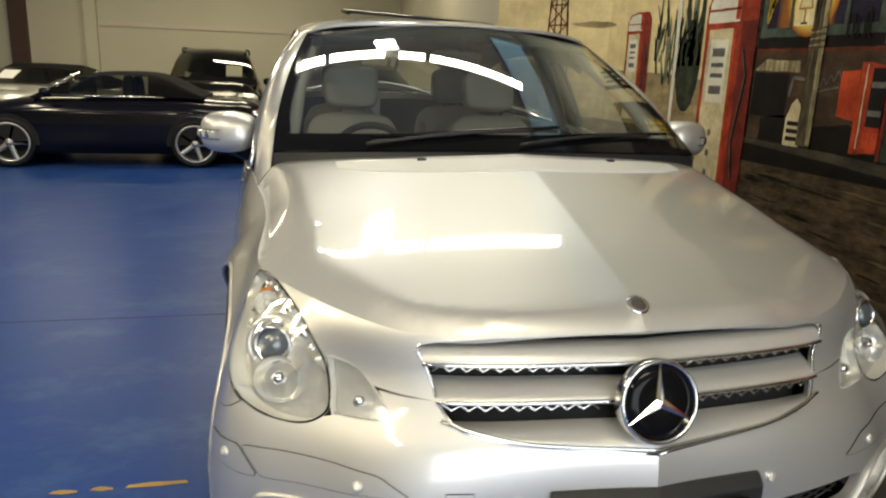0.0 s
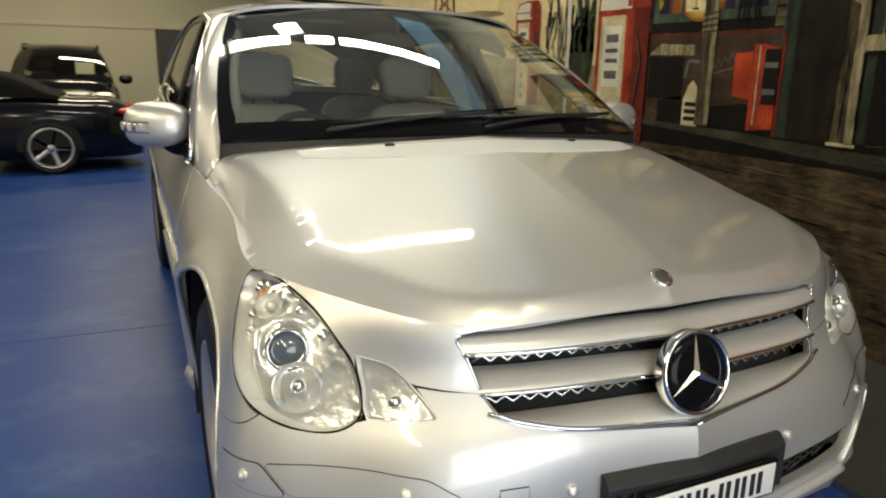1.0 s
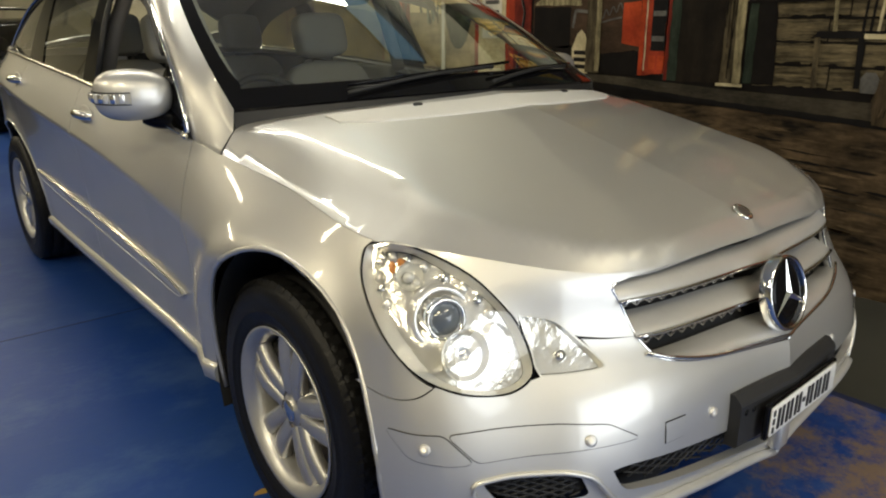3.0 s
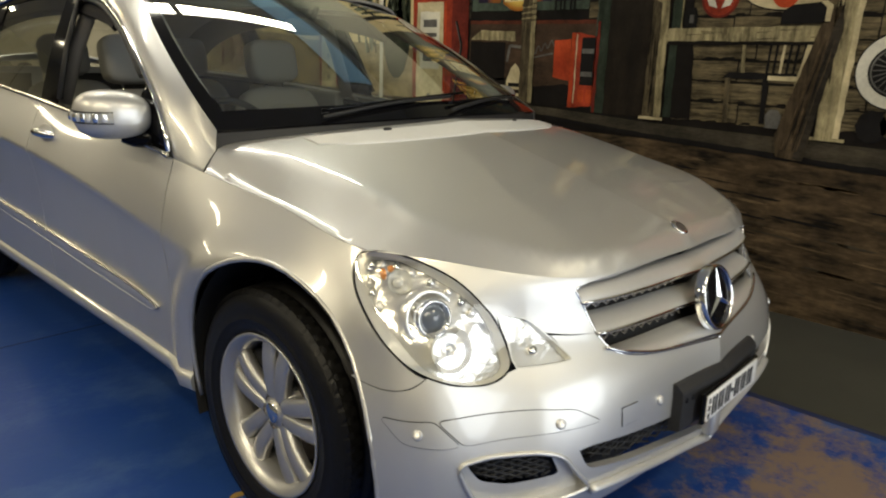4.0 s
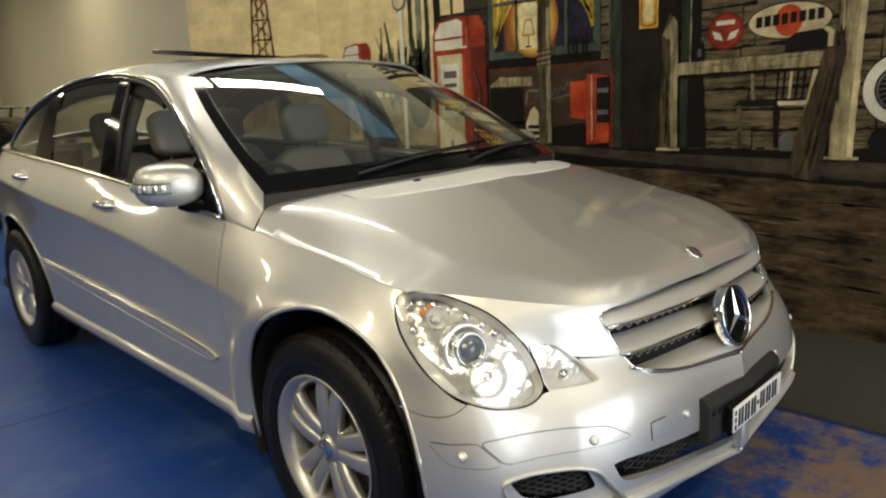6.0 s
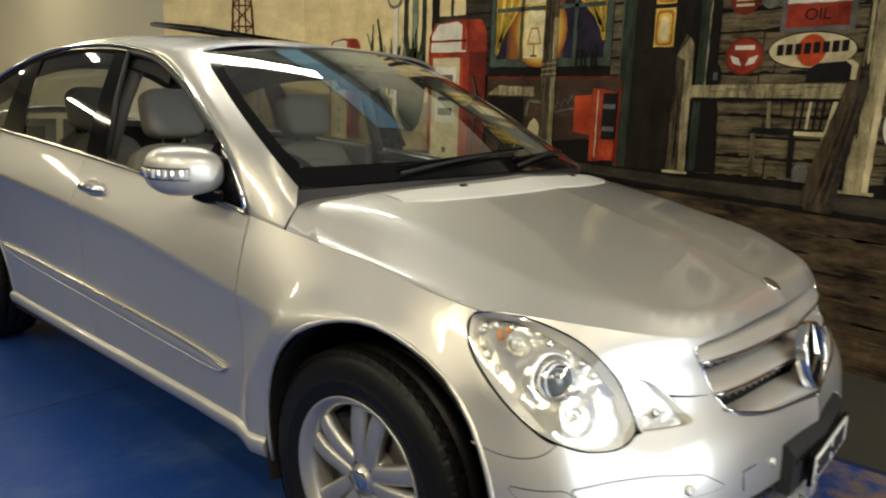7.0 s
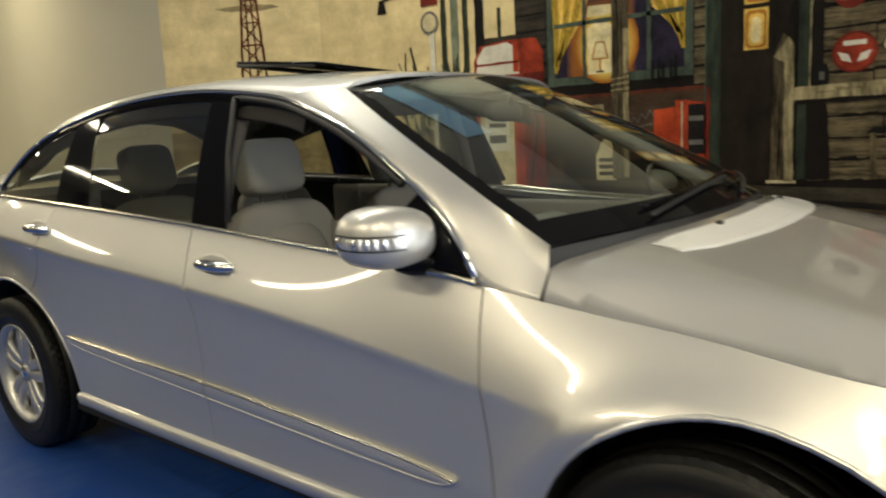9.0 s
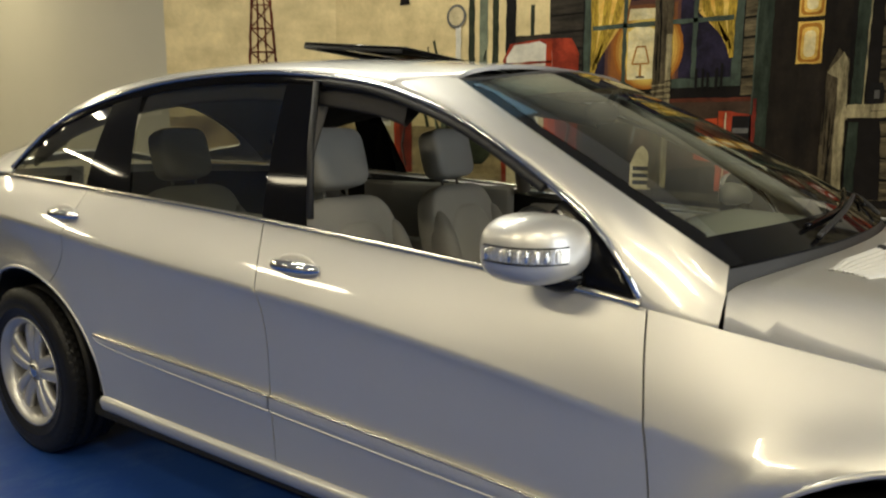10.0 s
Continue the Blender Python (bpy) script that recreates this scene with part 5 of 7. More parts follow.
pe = on_wall(EDGE_S, 0)
BACK = 15.5
slab("floor", [(-11, -7), (1.06, -7), (1.06, BACK), (-11, BACK)], -.1, 0, BLUE_FLOOR, "blue painted concrete floor, scuffed and worn")
slab("floor_2", [(1.06, -7), (2.6, -7), (2.6, BACK), (1.06, BACK)], -.1, -.002, GREY_FLOOR, "dark grey painted floor strip along the mural")
slab("wall_east", [(2.232, -7), (2.45, -7), (2.45, BEND), (2.232, BEND)], -.1, CEILING, WALL, "long showroom wall that carries the mural")
slab("wall_bend", [(2.232, BEND), (2.45, BEND), (pe[0] + .22, pe[1] + .05), (pe[0] + .002, pe[1])], -.1, CEILING, WALL, "angled wall at the end of the mural")
slab("wall_side", [(pe[0] + .002, pe[1]), (pe[0] + .22, pe[1]), (2.40, BACK), (2.16, BACK)], -.1, CEILING, WALL, "plain beige side wall")
slab("wall_north", [(-11, BACK), (2.6, BACK), (2.6, BACK + .2), (-11, BACK + .2)], -.1, CEILING, WALL, "plain beige back wall")
slab("wall_west", [(-11.2, -7), (-11, -7), (-11, BACK), (-11.2, BACK)], -.1, CEILING, WALL, "plain beige wall")
slab("wall_south", [(-11, -7.2), (-2.1, -7.2), (-2.1, -7), (-11, -7)], -.1, CEILING, WALL, "plain wall beside the shutter")
slab("wall_south_2", [(2.2, -7.2), (2.45, -7.2), (2.45, -7), (2.2, -7)], -.1, CEILING, WALL, "plain wall beside the shutter")
slab("wall_south_3", [(-2.1, -7.2), (2.2, -7.2), (2.2, -7), (-2.1, -7)], 3.6, CEILING, WALL, "plain wall above the shutter")
# glowing panel put in the assumed opening in place of daylight
slab("window_1", [(-2.05, -7.06), (2.15, -7.06), (2.15, -7.03), (-2.05, -7.03)], .02, 3.5, DAYLIGHT_PANEL, "bright daylight outside the raised shutter")
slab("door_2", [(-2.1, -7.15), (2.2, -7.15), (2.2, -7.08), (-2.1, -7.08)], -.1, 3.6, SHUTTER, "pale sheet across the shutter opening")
slab("ceiling", [(-11, -7), (2.6, -7), (2.6, BACK), (-11, BACK)], CEILING, CEILING + .1, CEIL, "grey sheet ceiling")
slab("trim", [(1.05, -7), (1.085, -7), (1.085, BACK - 10), (1.05, BACK - 10)], -.004, .0015, JOINT, "dark edge of the blue floor paint")
slab("trim_2", [(-11, 1.975), (1.0, 1.955), (1.0, 1.962), (-11, 1.982)], -.004, .0012, JOINT, "dark joint in the floor")

# painted lines, broken by wear
random.seed(4)
for y, x0, x1, w in ((.21, -1.55, .9, .03),):
    line = thing("floor_line", "worn yellow line painted on the blue floor", "floor line", Matrix.Translation((x0, y, 0)), kind="structure")
    x = x0
    while x < x1:
        l = random.uniform(.05, .22)
        a = random.uniform(.2, 1)
        v = [(x, y - w * .4 * a, .0018), (x + l * .5, y - w * .5, .0018), (x + l, y - w * .35, .0018), (x + l * .95, y + w * .3 * a, .0018), (x + l * .4, y + w * .5, .0018), (x + .01, y + w * .3, .0018)]
        part("paint_patch", Soup().add(v, [(0, 1, 2, 3, 4, 5)], False), YELLOW, line)
        x += l + random.uniform(.0, .09)

# back wall: steel column, ledge, dark door
slab("trim_3", [(-6.2, BACK - .2), (-5.88, BACK - .2), (-5.88, BACK - .003), (-6.2, BACK - .003)], 0, CEILING, STEEL_RED, "dark brown steel column")
slab("trim_4", [(-4.6, BACK - .025), (.6, BACK - .025), (.6, BACK - .003), (-4.6, BACK - .003)], 2.05, 2.15, WALL_TRIM, "beige ledge along the back wall")
slab("trim_5", [(-4.75, BACK - .12), (-4.5, BACK - .12), (-4.5, BACK - .003), (-4.75, BACK - .003)], 0, CEILING, WALL, "beige pilaster on the back wall")
door = thing("door_1", "dark double door in the back wall, shut", "door", Matrix.Translation((.55, BACK, 0)), kind="structure")
for x0, x1 in ((-.15, .54), (.55, 1.24)):
    leaf = part("door_leaf", box(x0, x1, BACK - .05, BACK - .004, 0, 2.05, .004, 1), DARK_DOOR, door)
    part("door_handle", tube([(x1 - .08 if x0 < 0 else x0 + .08, BACK - .07, 1.0), (x1 - .18 if x0 < 0 else x0 + .18, BACK - .07, 1.0)], .01, 6), CHROME, leaf)
part("door_frame", box(-.22, -.155, BACK - .07, BACK - .003, 0, 2.12).join(box(1.245, 1.31, BACK - .07, BACK - .003, 0, 2.12)).join(box(-.155, 1.245, BACK - .07, BACK - .003, 2.055, 2.12)), WALL_TRIM, door)

# lamps under the ceiling
for s0, s1, w in PANELS:
    m = pose(*PANEL_AT, CEILING, 0, 0, PANEL_TURN)
    lamp = thing("skylight_panel", "bright white translucent roof panel in a frame", "skylight", m @ pose((s0 + s1) / 2, 0, 0), "roof panels")
    part("diffuser", box(s0, s1, -w / 2, w / 2, -.06, -.045).moved(m), SKYLIGHT, lamp)
    part("frame", box(s0 - .03, s1 + .03, -w / 2 - .03, w / 2 + .03, -.045, -.003).moved(m), WALL_TRIM, lamp)
lamp = thing("square_lamp", "small square white lamp fixed under the ceiling", "ceiling lamp", Matrix.Translation((-.22, 3.46, CEILING)))
part("lamp_body", box(-.38, -.06, 3.30, 3.62, CEILING - .08, CEILING - .003, .01), WHITE_PAPER, lamp)
part("diffuser", box(-.37, -.07, 3.31, 3.61, CEILING - .095, CEILING - .082, .004), SKYLIGHT, lamp)
# glowing panel added so that the windscreen mirrors something blue
lamp = thing("blue_reflection_panel", "long blue-tinted roof light under the ceiling", "skylight", Matrix.Translation((1.75, 3.0, CEILING)))
part("diffuser", box(1.5, 2.0, 1.5, 4.17, CEILING - .06, CEILING - .045), BLUE_PANEL, lamp)
part("frame", box(1.47, 2.03, 1.47, 4.2, CEILING - .045, CEILING - .003), WALL_TRIM, lamp)
# unseen tube lamps, added to fill the car's side and the walls
for x, y, along in FILL_TUBES:
    lamp = thing("fill_tube_lamp", "long fluorescent tube lamp hung under the ceiling", "ceiling lamp", Matrix.Translation((x, y, CEILING)), "tube lamps")
    w, l = (.15, .9) if along else (.9, .15)
    part("lamp_body", box(x - w, x + w, y - l, y + l, CEILING - .25, CEILING - .18, .01), WHITE_PAPER, lamp)
    part("diffuser", box(x - w * .9, x + w * .9, y - l * .97, y + l * .97, CEILING - .268, CEILING - .252, .004), TUBE, lamp)
    for d in (-.7, .7):
        part("hanger", tube([(x + (0 if along else d), y + (d if along else 0), CEILING - .18), (x + (0 if along else d), y + (d if along else 0), CEILING - .002)], .006, 6), CHROME, lamp)

# ---- the mural ----
mural = thing("wall_painting", "large painted mural of an old roadside filling station", "mural", Matrix.Translation((2.23, 1.5, 0)))


def paint(name, colour, second=None, scale=5.0, amount=0.8, streak=(1, 1, 1), fine=60, low=0.55):
    m = material("paint_" + name, colour, rough=0.6, second=second, scale=scale, amount=amount, fine=fine, streak=streak, spec=0.1, spread=0.15)
    t = m.node_tree
    b = t.nodes["Principled BSDF"]
    base = b.inputs["Base Color"].links[0].from_socket
    co, n = t.nodes.new("ShaderNodeTexCoord"), t.nodes.new("ShaderNodeTexNoise")
    n.inputs["Scale"].default_value, n.inputs["Detail"].default_value, n.inputs["Roughness"].default_value = 4.5, 9, 0.72
    r, mix = t.nodes.new("ShaderNodeMapRange"), t.nodes.new("ShaderNodeMix")
    r.inputs[1].default_value, r.inputs[2].default_value, r.inputs[3].default_value, r.inputs[4].default_value = 0.32, 0.66, low * .8, 1.15
    mix.data_type, mix.blend_type = "RGBA", "MULTIPLY"
    mix.inputs[0].default_value = 1.0
    t.links.new(co.outputs["Object"], n.inputs["Vector"])
    t.links.new(n.outputs[0], r.inputs[0])
    t.links.new(base, mix.inputs[6])
    t.links.new(r.outputs[0], mix.inputs[7])
    t.links.new(mix.outputs[2], b.inputs["Base Color"])
    return m


P_SKY = paint("sky", (.70, .57, .30), (.50, .40, .21), 1.6, 0.8, (1, 1, 4), low=1.0)
P_FIELD = paint("field", (.40, .31, .16), (.22, .17, .09), 3, 1, (1, .6, 4))
P_DIRT = paint("dirt", (.13, .088, .048), (.010, .008, .006), 3.6, 1.0, (1, .8, 3.4), fine=18)
P_SLAB = paint("slab", (.075, .062, .042), (.024, .021, .016), 4, 1, (1, .5, 3))
P_PLANK = paint("plank", (.20, .158, .088), (.030, .024, .014), 6, 1, (1, .9, 9), fine=26)
P_DARKPLANK = paint("dark_plank", (.055, .045, .032), (.022, .018, .014), 5, 1, (1, .7, 7))
P_GAP = paint("dark", (.010, .008, .007))
P_DOOR = paint("door", (.022, .016, .011), (.010, .008, .006), 4, 1, (1, 4, .6))
P_TEAL = paint("teal", (.085, .115, .088), (.045, .06, .045), 6, 1, (1, 4, .8))
P_JAMB = paint("dark_teal", (.042, .058, .040), (.016, .022, .016), 6, 1, (1, 5, .8))
P_POST = paint("post", (.47, .40, .225), (.12, .10, .055), 6, 1, (1, 6, .8), fine=40)
P_POSTD = paint("post_shade", (.15, .118, .066), (.028, .022, .014), 6, 1, (1, 6, .8), fine=40)
P_CREAM = paint("cream", (.64, .55, .34), (.40, .33, .19), 7, .8, low=0.7)
P_WHITE = paint("white", (.72, .69, .58), (.5, .47, .38), 9, .6, low=0.75)
P_RED = paint("red", (.42, .055, .022), (.17, .022, .012), 5, 1)
P_DRED = paint("dark_red", (.20, .028, .016), (.10, .016, .012), 7, .9)
P_ORANGE = paint("orange", (.52, .075, .022), (.28, .03, .012), 5, .8)
P_BROWN = paint("brown_board", (.085, .050, .030), (.034, .022, .015), 4, 1, (1, .7, 3))
P_BLACK = paint("black", (.011, .010, .010))
P_GLOW = paint("window_yellow", (.85, .62, .16), (.70, .36, .05), 8, .8)
P_LAMP = paint("lamp_cream", (.88, .80, .50), (.8, .62, .25), 10, .7)
P_CURTAIN = paint("curtain", (.62, .42, .05), (.20, .13, .02), 22, 1, (1, 5, 1))
P_NIGHT = paint("night_blue", (.028, .022, .05), (.012, .010, .018), 8, 1)
P_CACTUS = paint("cactus", (.045, .055, .032), (.016, .02, .014), 14, 1)
P_PALE = paint("pale_green", (.22, .25, .17), (.12, .14, .10), 6, .9)
P_RUST = paint("rust", (.14, .035, .018), (.07, .02, .012), 12, .9)
P_GREY = paint("grey", (.16, .155, .14), (.09, .085, .08), 8, .9)
P_LOG = paint("log", (.105, .074, .042), (.016, .012, .008), 6, 1, (1, 5, .7), fine=40)
P_DAB = paint("earth_dab", (.16, .11, .06), (.05, .035, .02), 7, 1, (1, .6, 3))
P_HALO = paint("window_orange", (.50, .22, .03), (.30, .11, .015), 8, .8)
hand = random.Random(21)
MURAL_TOP = 2.85


def flat(name, pts, mat, layer, label="", parent=None):
    """One painted shape; each later layer lies a little prouder of the wall."""
    off = .001 + .0012 * layer
    rough_loop = [np.array((p[0], min(p[1], MURAL_TOP)), float) for p in pts]
    if min(p[1] for p in pts) > MURAL_TOP - .01:
        return None
    size = max(np.ptp(np.array(rough_loop), 0))
    loop = []
    for a, b in zip(rough_loop, rough_loop[1:] + rough_loop[:1]):
        n = int(min(40, np.hypot(*(b - a)) / .05)) if .12 < size < 4 else 0
        w = .0032 if size > .3 else .0018
        loop += [a] + [a + (b - a) * (i + 1) / (n + 1) + (hand.uniform(-w, w), hand.uniform(-w, w)) for i in range(n)]
    dense_pts = []
    for a, b in zip(loop, loop[1:] + loop[:1]):
        dense_pts.append(a)
        if (a[0] - BEND) * (b[0] - BEND) < 0:
            t = (BEND - a[0]) / (b[0] - a[0])
            dense_pts.append(a + (b - a) * t)
    area = sum(a[0] * b[1] - b[0] * a[1] for a, b in zip(dense_pts, dense_pts[1:] + dense_pts[:1]))
    if area > 0:
        dense_pts = dense_pts[::-1]
    groups = [[p for p in dense_pts if p[0] <= BEND + 1e-6], [p for p in dense_pts if p[0] >= BEND - 1e-6]]
    s = Soup()
    for g in groups:
        if len(g) > 2 and max(p[0] for p in g) - min(p[0] for p in g) > 1e-4:
            s.add([on_wall(p[0], p[1], off) for p in g], [tuple(range(len(g)))], False)
    return part(name, s, mat, parent or mural, label)


def rect(s0, s1, z0, z1, wob=0.0, seed=0):
    r = random.Random(seed)
    j = lambda: r.uniform(-wob, wob)
    return [(s0 + j(), z0 + j()), (s1 + j(), z0 + j()), (s1 + j(), z1 + j()), (s0 + j(), z1 + j())]


def disc(s, z, rs, rz, n=28, a0=0, a1=360):
    return [(s + rs * math.cos(radians(a0 + (a1 - a0) * i / n)), z + rz * math.sin(radians(a0 + (a1 - a0) * i / n))) for i in range(n)]


def stroke(p, q, w0, w1=None):
    w1 = w1 or w0
    a, b = np.array(p), np.array(q)
    d = (b - a) / np.hypot(*(b - a))
    n = np.array([-d[1], d[0]])
    return [a + n * w0 / 2, b + n * w1 / 2, b - n * w1 / 2, a - n * w0 / 2]


# grounds
flat("painted_sky", rect(2.55, EDGE_S, 1.15, CEILING - .01), P_SKY, 0, "pale yellow painted sky")
flat("painted_ground", [(-6.9, .0), (EDGE_S, .0), (EDGE_S, 1.16), (2.2, 1.16), (1.3, 1.04), (0, .97), (-1, .96), (-6.9, .94)], P_DIRT, 0, "dark painted earth")
flat("painted_field", [(2.6, 1.02), (EDGE_S, 1.0), (EDGE_S, 1.52), (4.9, 1.56), (4.0, 1.46), (3.2, 1.44), (2.6, 1.40)], P_FIELD, 1, "painted dry fields")
for k, (a, z) in enumerate(((3.3, 1.62), (4.1, 1.85), (5.0, 2.2), (4.6, 2.55), (5.3, 1.75))):
    flat("painted_cloud", [(a, z), (a + .22, z - .018), (a + .5, z), (a + .62, z + .03), (a + .35, z + .045), (a + .1, z + .03)], P_FIELD if k % 2 else P_SKY, 2)
flat("painted_house_front", rect(-6.9, 2.62, .90, CEILING - .01), P_GAP, 1, "dark painted house front")
# porch slab in perspective
flat("painted_porch", [(2.1, 1.05), (1.3, 1.035), (.55, 1.0), (-.7, .975), (-6.9, .92), (-6.9, .78), (-.65, .862), (.55, .915), (1.3, .98), (2.1, 1.02)], P_SLAB, 2, "painted stone porch edge")
dab = random.Random(5)
for k in range(230):
    s0, z = dab.uniform(-2.6, 2.0), dab.uniform(.06, .84)
    w, h = dab.uniform(.03, .22), dab.uniform(.003, .013)
    if z > .80 + .05 * s0:
        continue
    pts = [(s0 + w * math.cos(a) * dab.uniform(.6, 1), z + .05 * w * math.cos(a) + h * math.sin(a) * dab.uniform(.5, 1)) for a in np.linspace(0, 2 * math.pi, 9, False)]
    flat("painted_dab", pts, (P_DAB, P_BLACK, P_SLAB, P_DAB)[k % 4], 3)
# planks of the lit wall
pr = random.Random(7)
z = 1.03
k = 0
while z < 2.9:
    h = .112
    s1 = .42
    cuts = [s1, s1 - pr.uniform(.3, .6), -.62, -1.6, -3.0, -6.8]
    for a, b in zip(cuts, cuts[1:]):
        tilt_ = pr.uniform(-.006, .006)
        flat("painted_plank", [(a - .004, z + .008 + tilt_), (b + .004, z + .008 - tilt_), (b + .004, z + h - tilt_), (a - .004, z + h + tilt_)], P_PLANK, 2)
        for c in np.arange(b + .02, a - .05, .09):
            if c > -1.7 and pr.random() < .6:
                l = pr.uniform(.04, .12)
                flat("painted_plank_shade", [(c + l, z + .004), (c, z + .006), (c + .01, z + pr.uniform(.012, .026)), (c + l * .7, z + pr.uniform(.012, .022))], P_GAP if pr.random() < .7 else P_POSTD, 3)
    z += h + .006
# planks above and beside the window
z = 1.62
while z < 3.2:
    flat("painted_plank", [(2.58, z), (2.06, z + .004), (2.06, z + .10), (2.58, z + .098)], P_DARKPLANK, 2)
    flat("painted_plank", [(1.05, z), (.985, z + .004), (.985, z + .10), (1.05, z + .098)], P_PLANK, 2)
    z += .112
# door with two lit panes, teal jambs
flat("painted_door", rect(.50, .90, 1.03, 3.2), P_DOOR, 3, "dark painted door")
for z0, z1 in ((1.785, 2.015), (2.04, 2.27), (2.31, 2.54)):
    p = flat("painted_pane", rect(.635, .765, z0, z1), P_GLOW, 4, "warm yellow painted pane")
    for k, (m, mt) in enumerate(((.008, P_HALO), (.022, P_GLOW), (.036, P_LAMP))):
        flat("painted_pane_core", rounded([(.635 + m, z0 + m), (.765 - m, z0 + m), (.765 - m, z1 - m * 1.4), (.635 + m, z1 - m * 1.4)], .03), mt, 4.4 + .4 * k, "", p)
flat("painted_jamb", rect(.895, .985, 1.03, 3.2), P_JAMB, 4)
flat("painted_jamb", rect(.415, .475, 1.04, 3.2), P_JAMB, 4)
flat("painted_jamb_light", rect(.978, .986, 1.06, 3.1), P_TEAL, 5)
flat("painted_jamb_light", rect(.405, .417, 1.5, 3.0), P_POST, 5)
# window
win = flat("painted_window", rect(1.055, 2.05, 1.675, 2.62), P_TEAL, 3, "teal painted window with yellow curtains")
flat("painted_opening", rect(1.11, 1.99, 1.73, 2.58), P_NIGHT, 4, "", win)
NIGHT, EMBER, FLAME = np.array((.030, .022, .045)), np.array((.42, .15, .02)), np.array((.86, .62, .14))
for k in range(8):
    f = (k + 1) / 8
    tone = NIGHT + (EMBER - NIGHT) * min(1, f * 1.9) if f < .53 else EMBER + (FLAME - EMBER) * (f - .53) / .47
    flat("painted_glow", disc(1.62, 1.92, .30 - .15 * f, .30 - .10 * f, 26, 0, 360) if k > 2 else rect(1.42 + .02 * k, 1.90 - .02 * k, 1.73, 2.22 - .03 * k), paint("glow", tuple(tone), tuple(tone * .7), 9, .8, low=.75), 5 + .25 * k, "", win)
flat("painted_lamp_light", [(1.745, 1.735), (1.575, 1.735), (1.572, 2.03), (1.62, 2.06), (1.70, 2.06), (1.747, 2.03)], P_LAMP, 7.2, "", win)
shade_ = [(1.715, 1.83), (1.605, 1.83), (1.632, 1.935), (1.688, 1.935)]
for a, b in zip(shade_, shade_[1:] + shade_[:1]):
    flat("painted_lamp", stroke(a, b, .010), P_HALO, 8, "", win)
flat("painted_lamp_foot", [(1.668, 1.75), (1.652, 1.75), (1.655, 1.83), (1.665, 1.83)], P_HALO, 8, "", win)
flat("painted_lamp_foot", rect(1.632, 1.688, 1.742, 1.754), P_BROWN, 8.2, "", win)
flat("painted_shelf_light", [(1.75, 2.10), (1.49, 2.10), (1.50, 2.16), (1.74, 2.17)], P_LAMP, 7.4, "", win)
for c in (1.16, 1.19, 1.24, 1.27, 1.31):
    flat("painted_bottle", rect(c - .008, c + .008, 1.66, 1.76 + .05 * ((c * 50) % 1)), P_BLACK, 9, "", win)
for side in (0, 1):
    for i in range(6):
        f = i / 6
        a = (1.985 - .055 * i, 2.42) if not side else (1.115 + .055 * i, 2.42)
        m = (1.975 - .035 * i, 2.05 + .012 * i) if not side else (1.125 + .035 * i, 2.07 + .012 * i)
        b = (1.985 - .006 * i, 1.76 + .022 * i) if not side else (1.115 + .006 * i, 1.84 + .024 * i)
        flat("painted_curtain_fold", stroke(a, m, .056, .044), P_CURTAIN if i % 2 == 0 else P_GLOW, 6 if i % 2 else 7, "", win)
        flat("painted_curtain_fold", stroke(m, b, .044, .024), P_CURTAIN if i % 2 == 0 else P_GLOW, 6 if i % 2 else 7, "", win)
for s0 in (1.33, 1.55, 1.77):
    flat("painted_bar", rect(s0 - .013, s0 + .013, 1.73, 2.58), P_TEAL, 8, "", win)
for z0 in (2.07, 2.36):
    flat("painted_bar", rect(1.11, 1.99, z0 - .014, z0 + .014), P_TEAL, 8, "", win)
# brown board with white script strokes, shelf, can sign
flat("painted_board", rect(.985, 2.06, 1.05, 1.60), P_BROWN, 3, "dark brown painted board")
flat("painted_board_edge", rect(.985, 2.06, 1.585, 1.61), P_RUST, 4)
wave = [(1.50 - .011 * i, 1.395 + .004 * i + .024 * math.sin(i * 1.3)) for i in range(19)]
for a, b in zip(wave, wave[1:]):
    flat("painted_flourish", stroke(a, b, .009), P_GREY, 5)
flat("painted_flourish_tail", stroke((1.52, 1.355), (1.31, 1.395), .006, .012), P_GREY, 5)
flat("painted_shelf", [(2.05, 1.478), (1.63, 1.470), (1.64, 1.535), (1.95, 1.545)], P_POST, 5)
can = flat("painted_can", [(1.70, 1.04), (1.56, 1.04), (1.56, 1.20), (1.59, 1.29), (1.625, 1.32), (1.66, 1.29), (1.70, 1.20)], P_CREAM, 5, "cream painted can with dark bars")
for z0 in (1.07, 1.115, 1.16):
    flat("painted_bar", rect(1.58, 1.68, z0, z0 + .026), P_BLACK, 6, "", can)
flat("painted_hook", stroke((1.70, 1.33), (1.68, 1.44), .02), P_GREY, 6)
flat("painted_hook", stroke((1.68, 1.44), (1.57, 1.43), .02), P_GREY, 6)
flat("painted_hook", stroke((1.57, 1.43), (1.555, 1.30), .02), P_GREY, 6)
# cooler
cool = flat("painted_cooler", [(1.15, 1.05), (.965, 1.07), (.96, 1.50), (1.10, 1.53), (1.16, 1.53)], P_RED, 5, "red painted drink cooler")
flat("painted_cooler_side", [(1.30, 1.24), (1.16, 1.22), (1.17, 1.49), (1.30, 1.48)], P_ORANGE, 5, "", cool)
flat("painted_cooler_edge", rect(1.135, 1.165, 1.05, 1.53), P_ORANGE, 6, "", cool)
flat("painted_cooler_edge", rect(1.118, 1.126, 1.08, 1.52), P_CREAM, 7, "", cool)
flat("painted_cooler_panel", rect(.985, 1.085, 1.20, 1.50), P_BLACK, 6, "", cool)
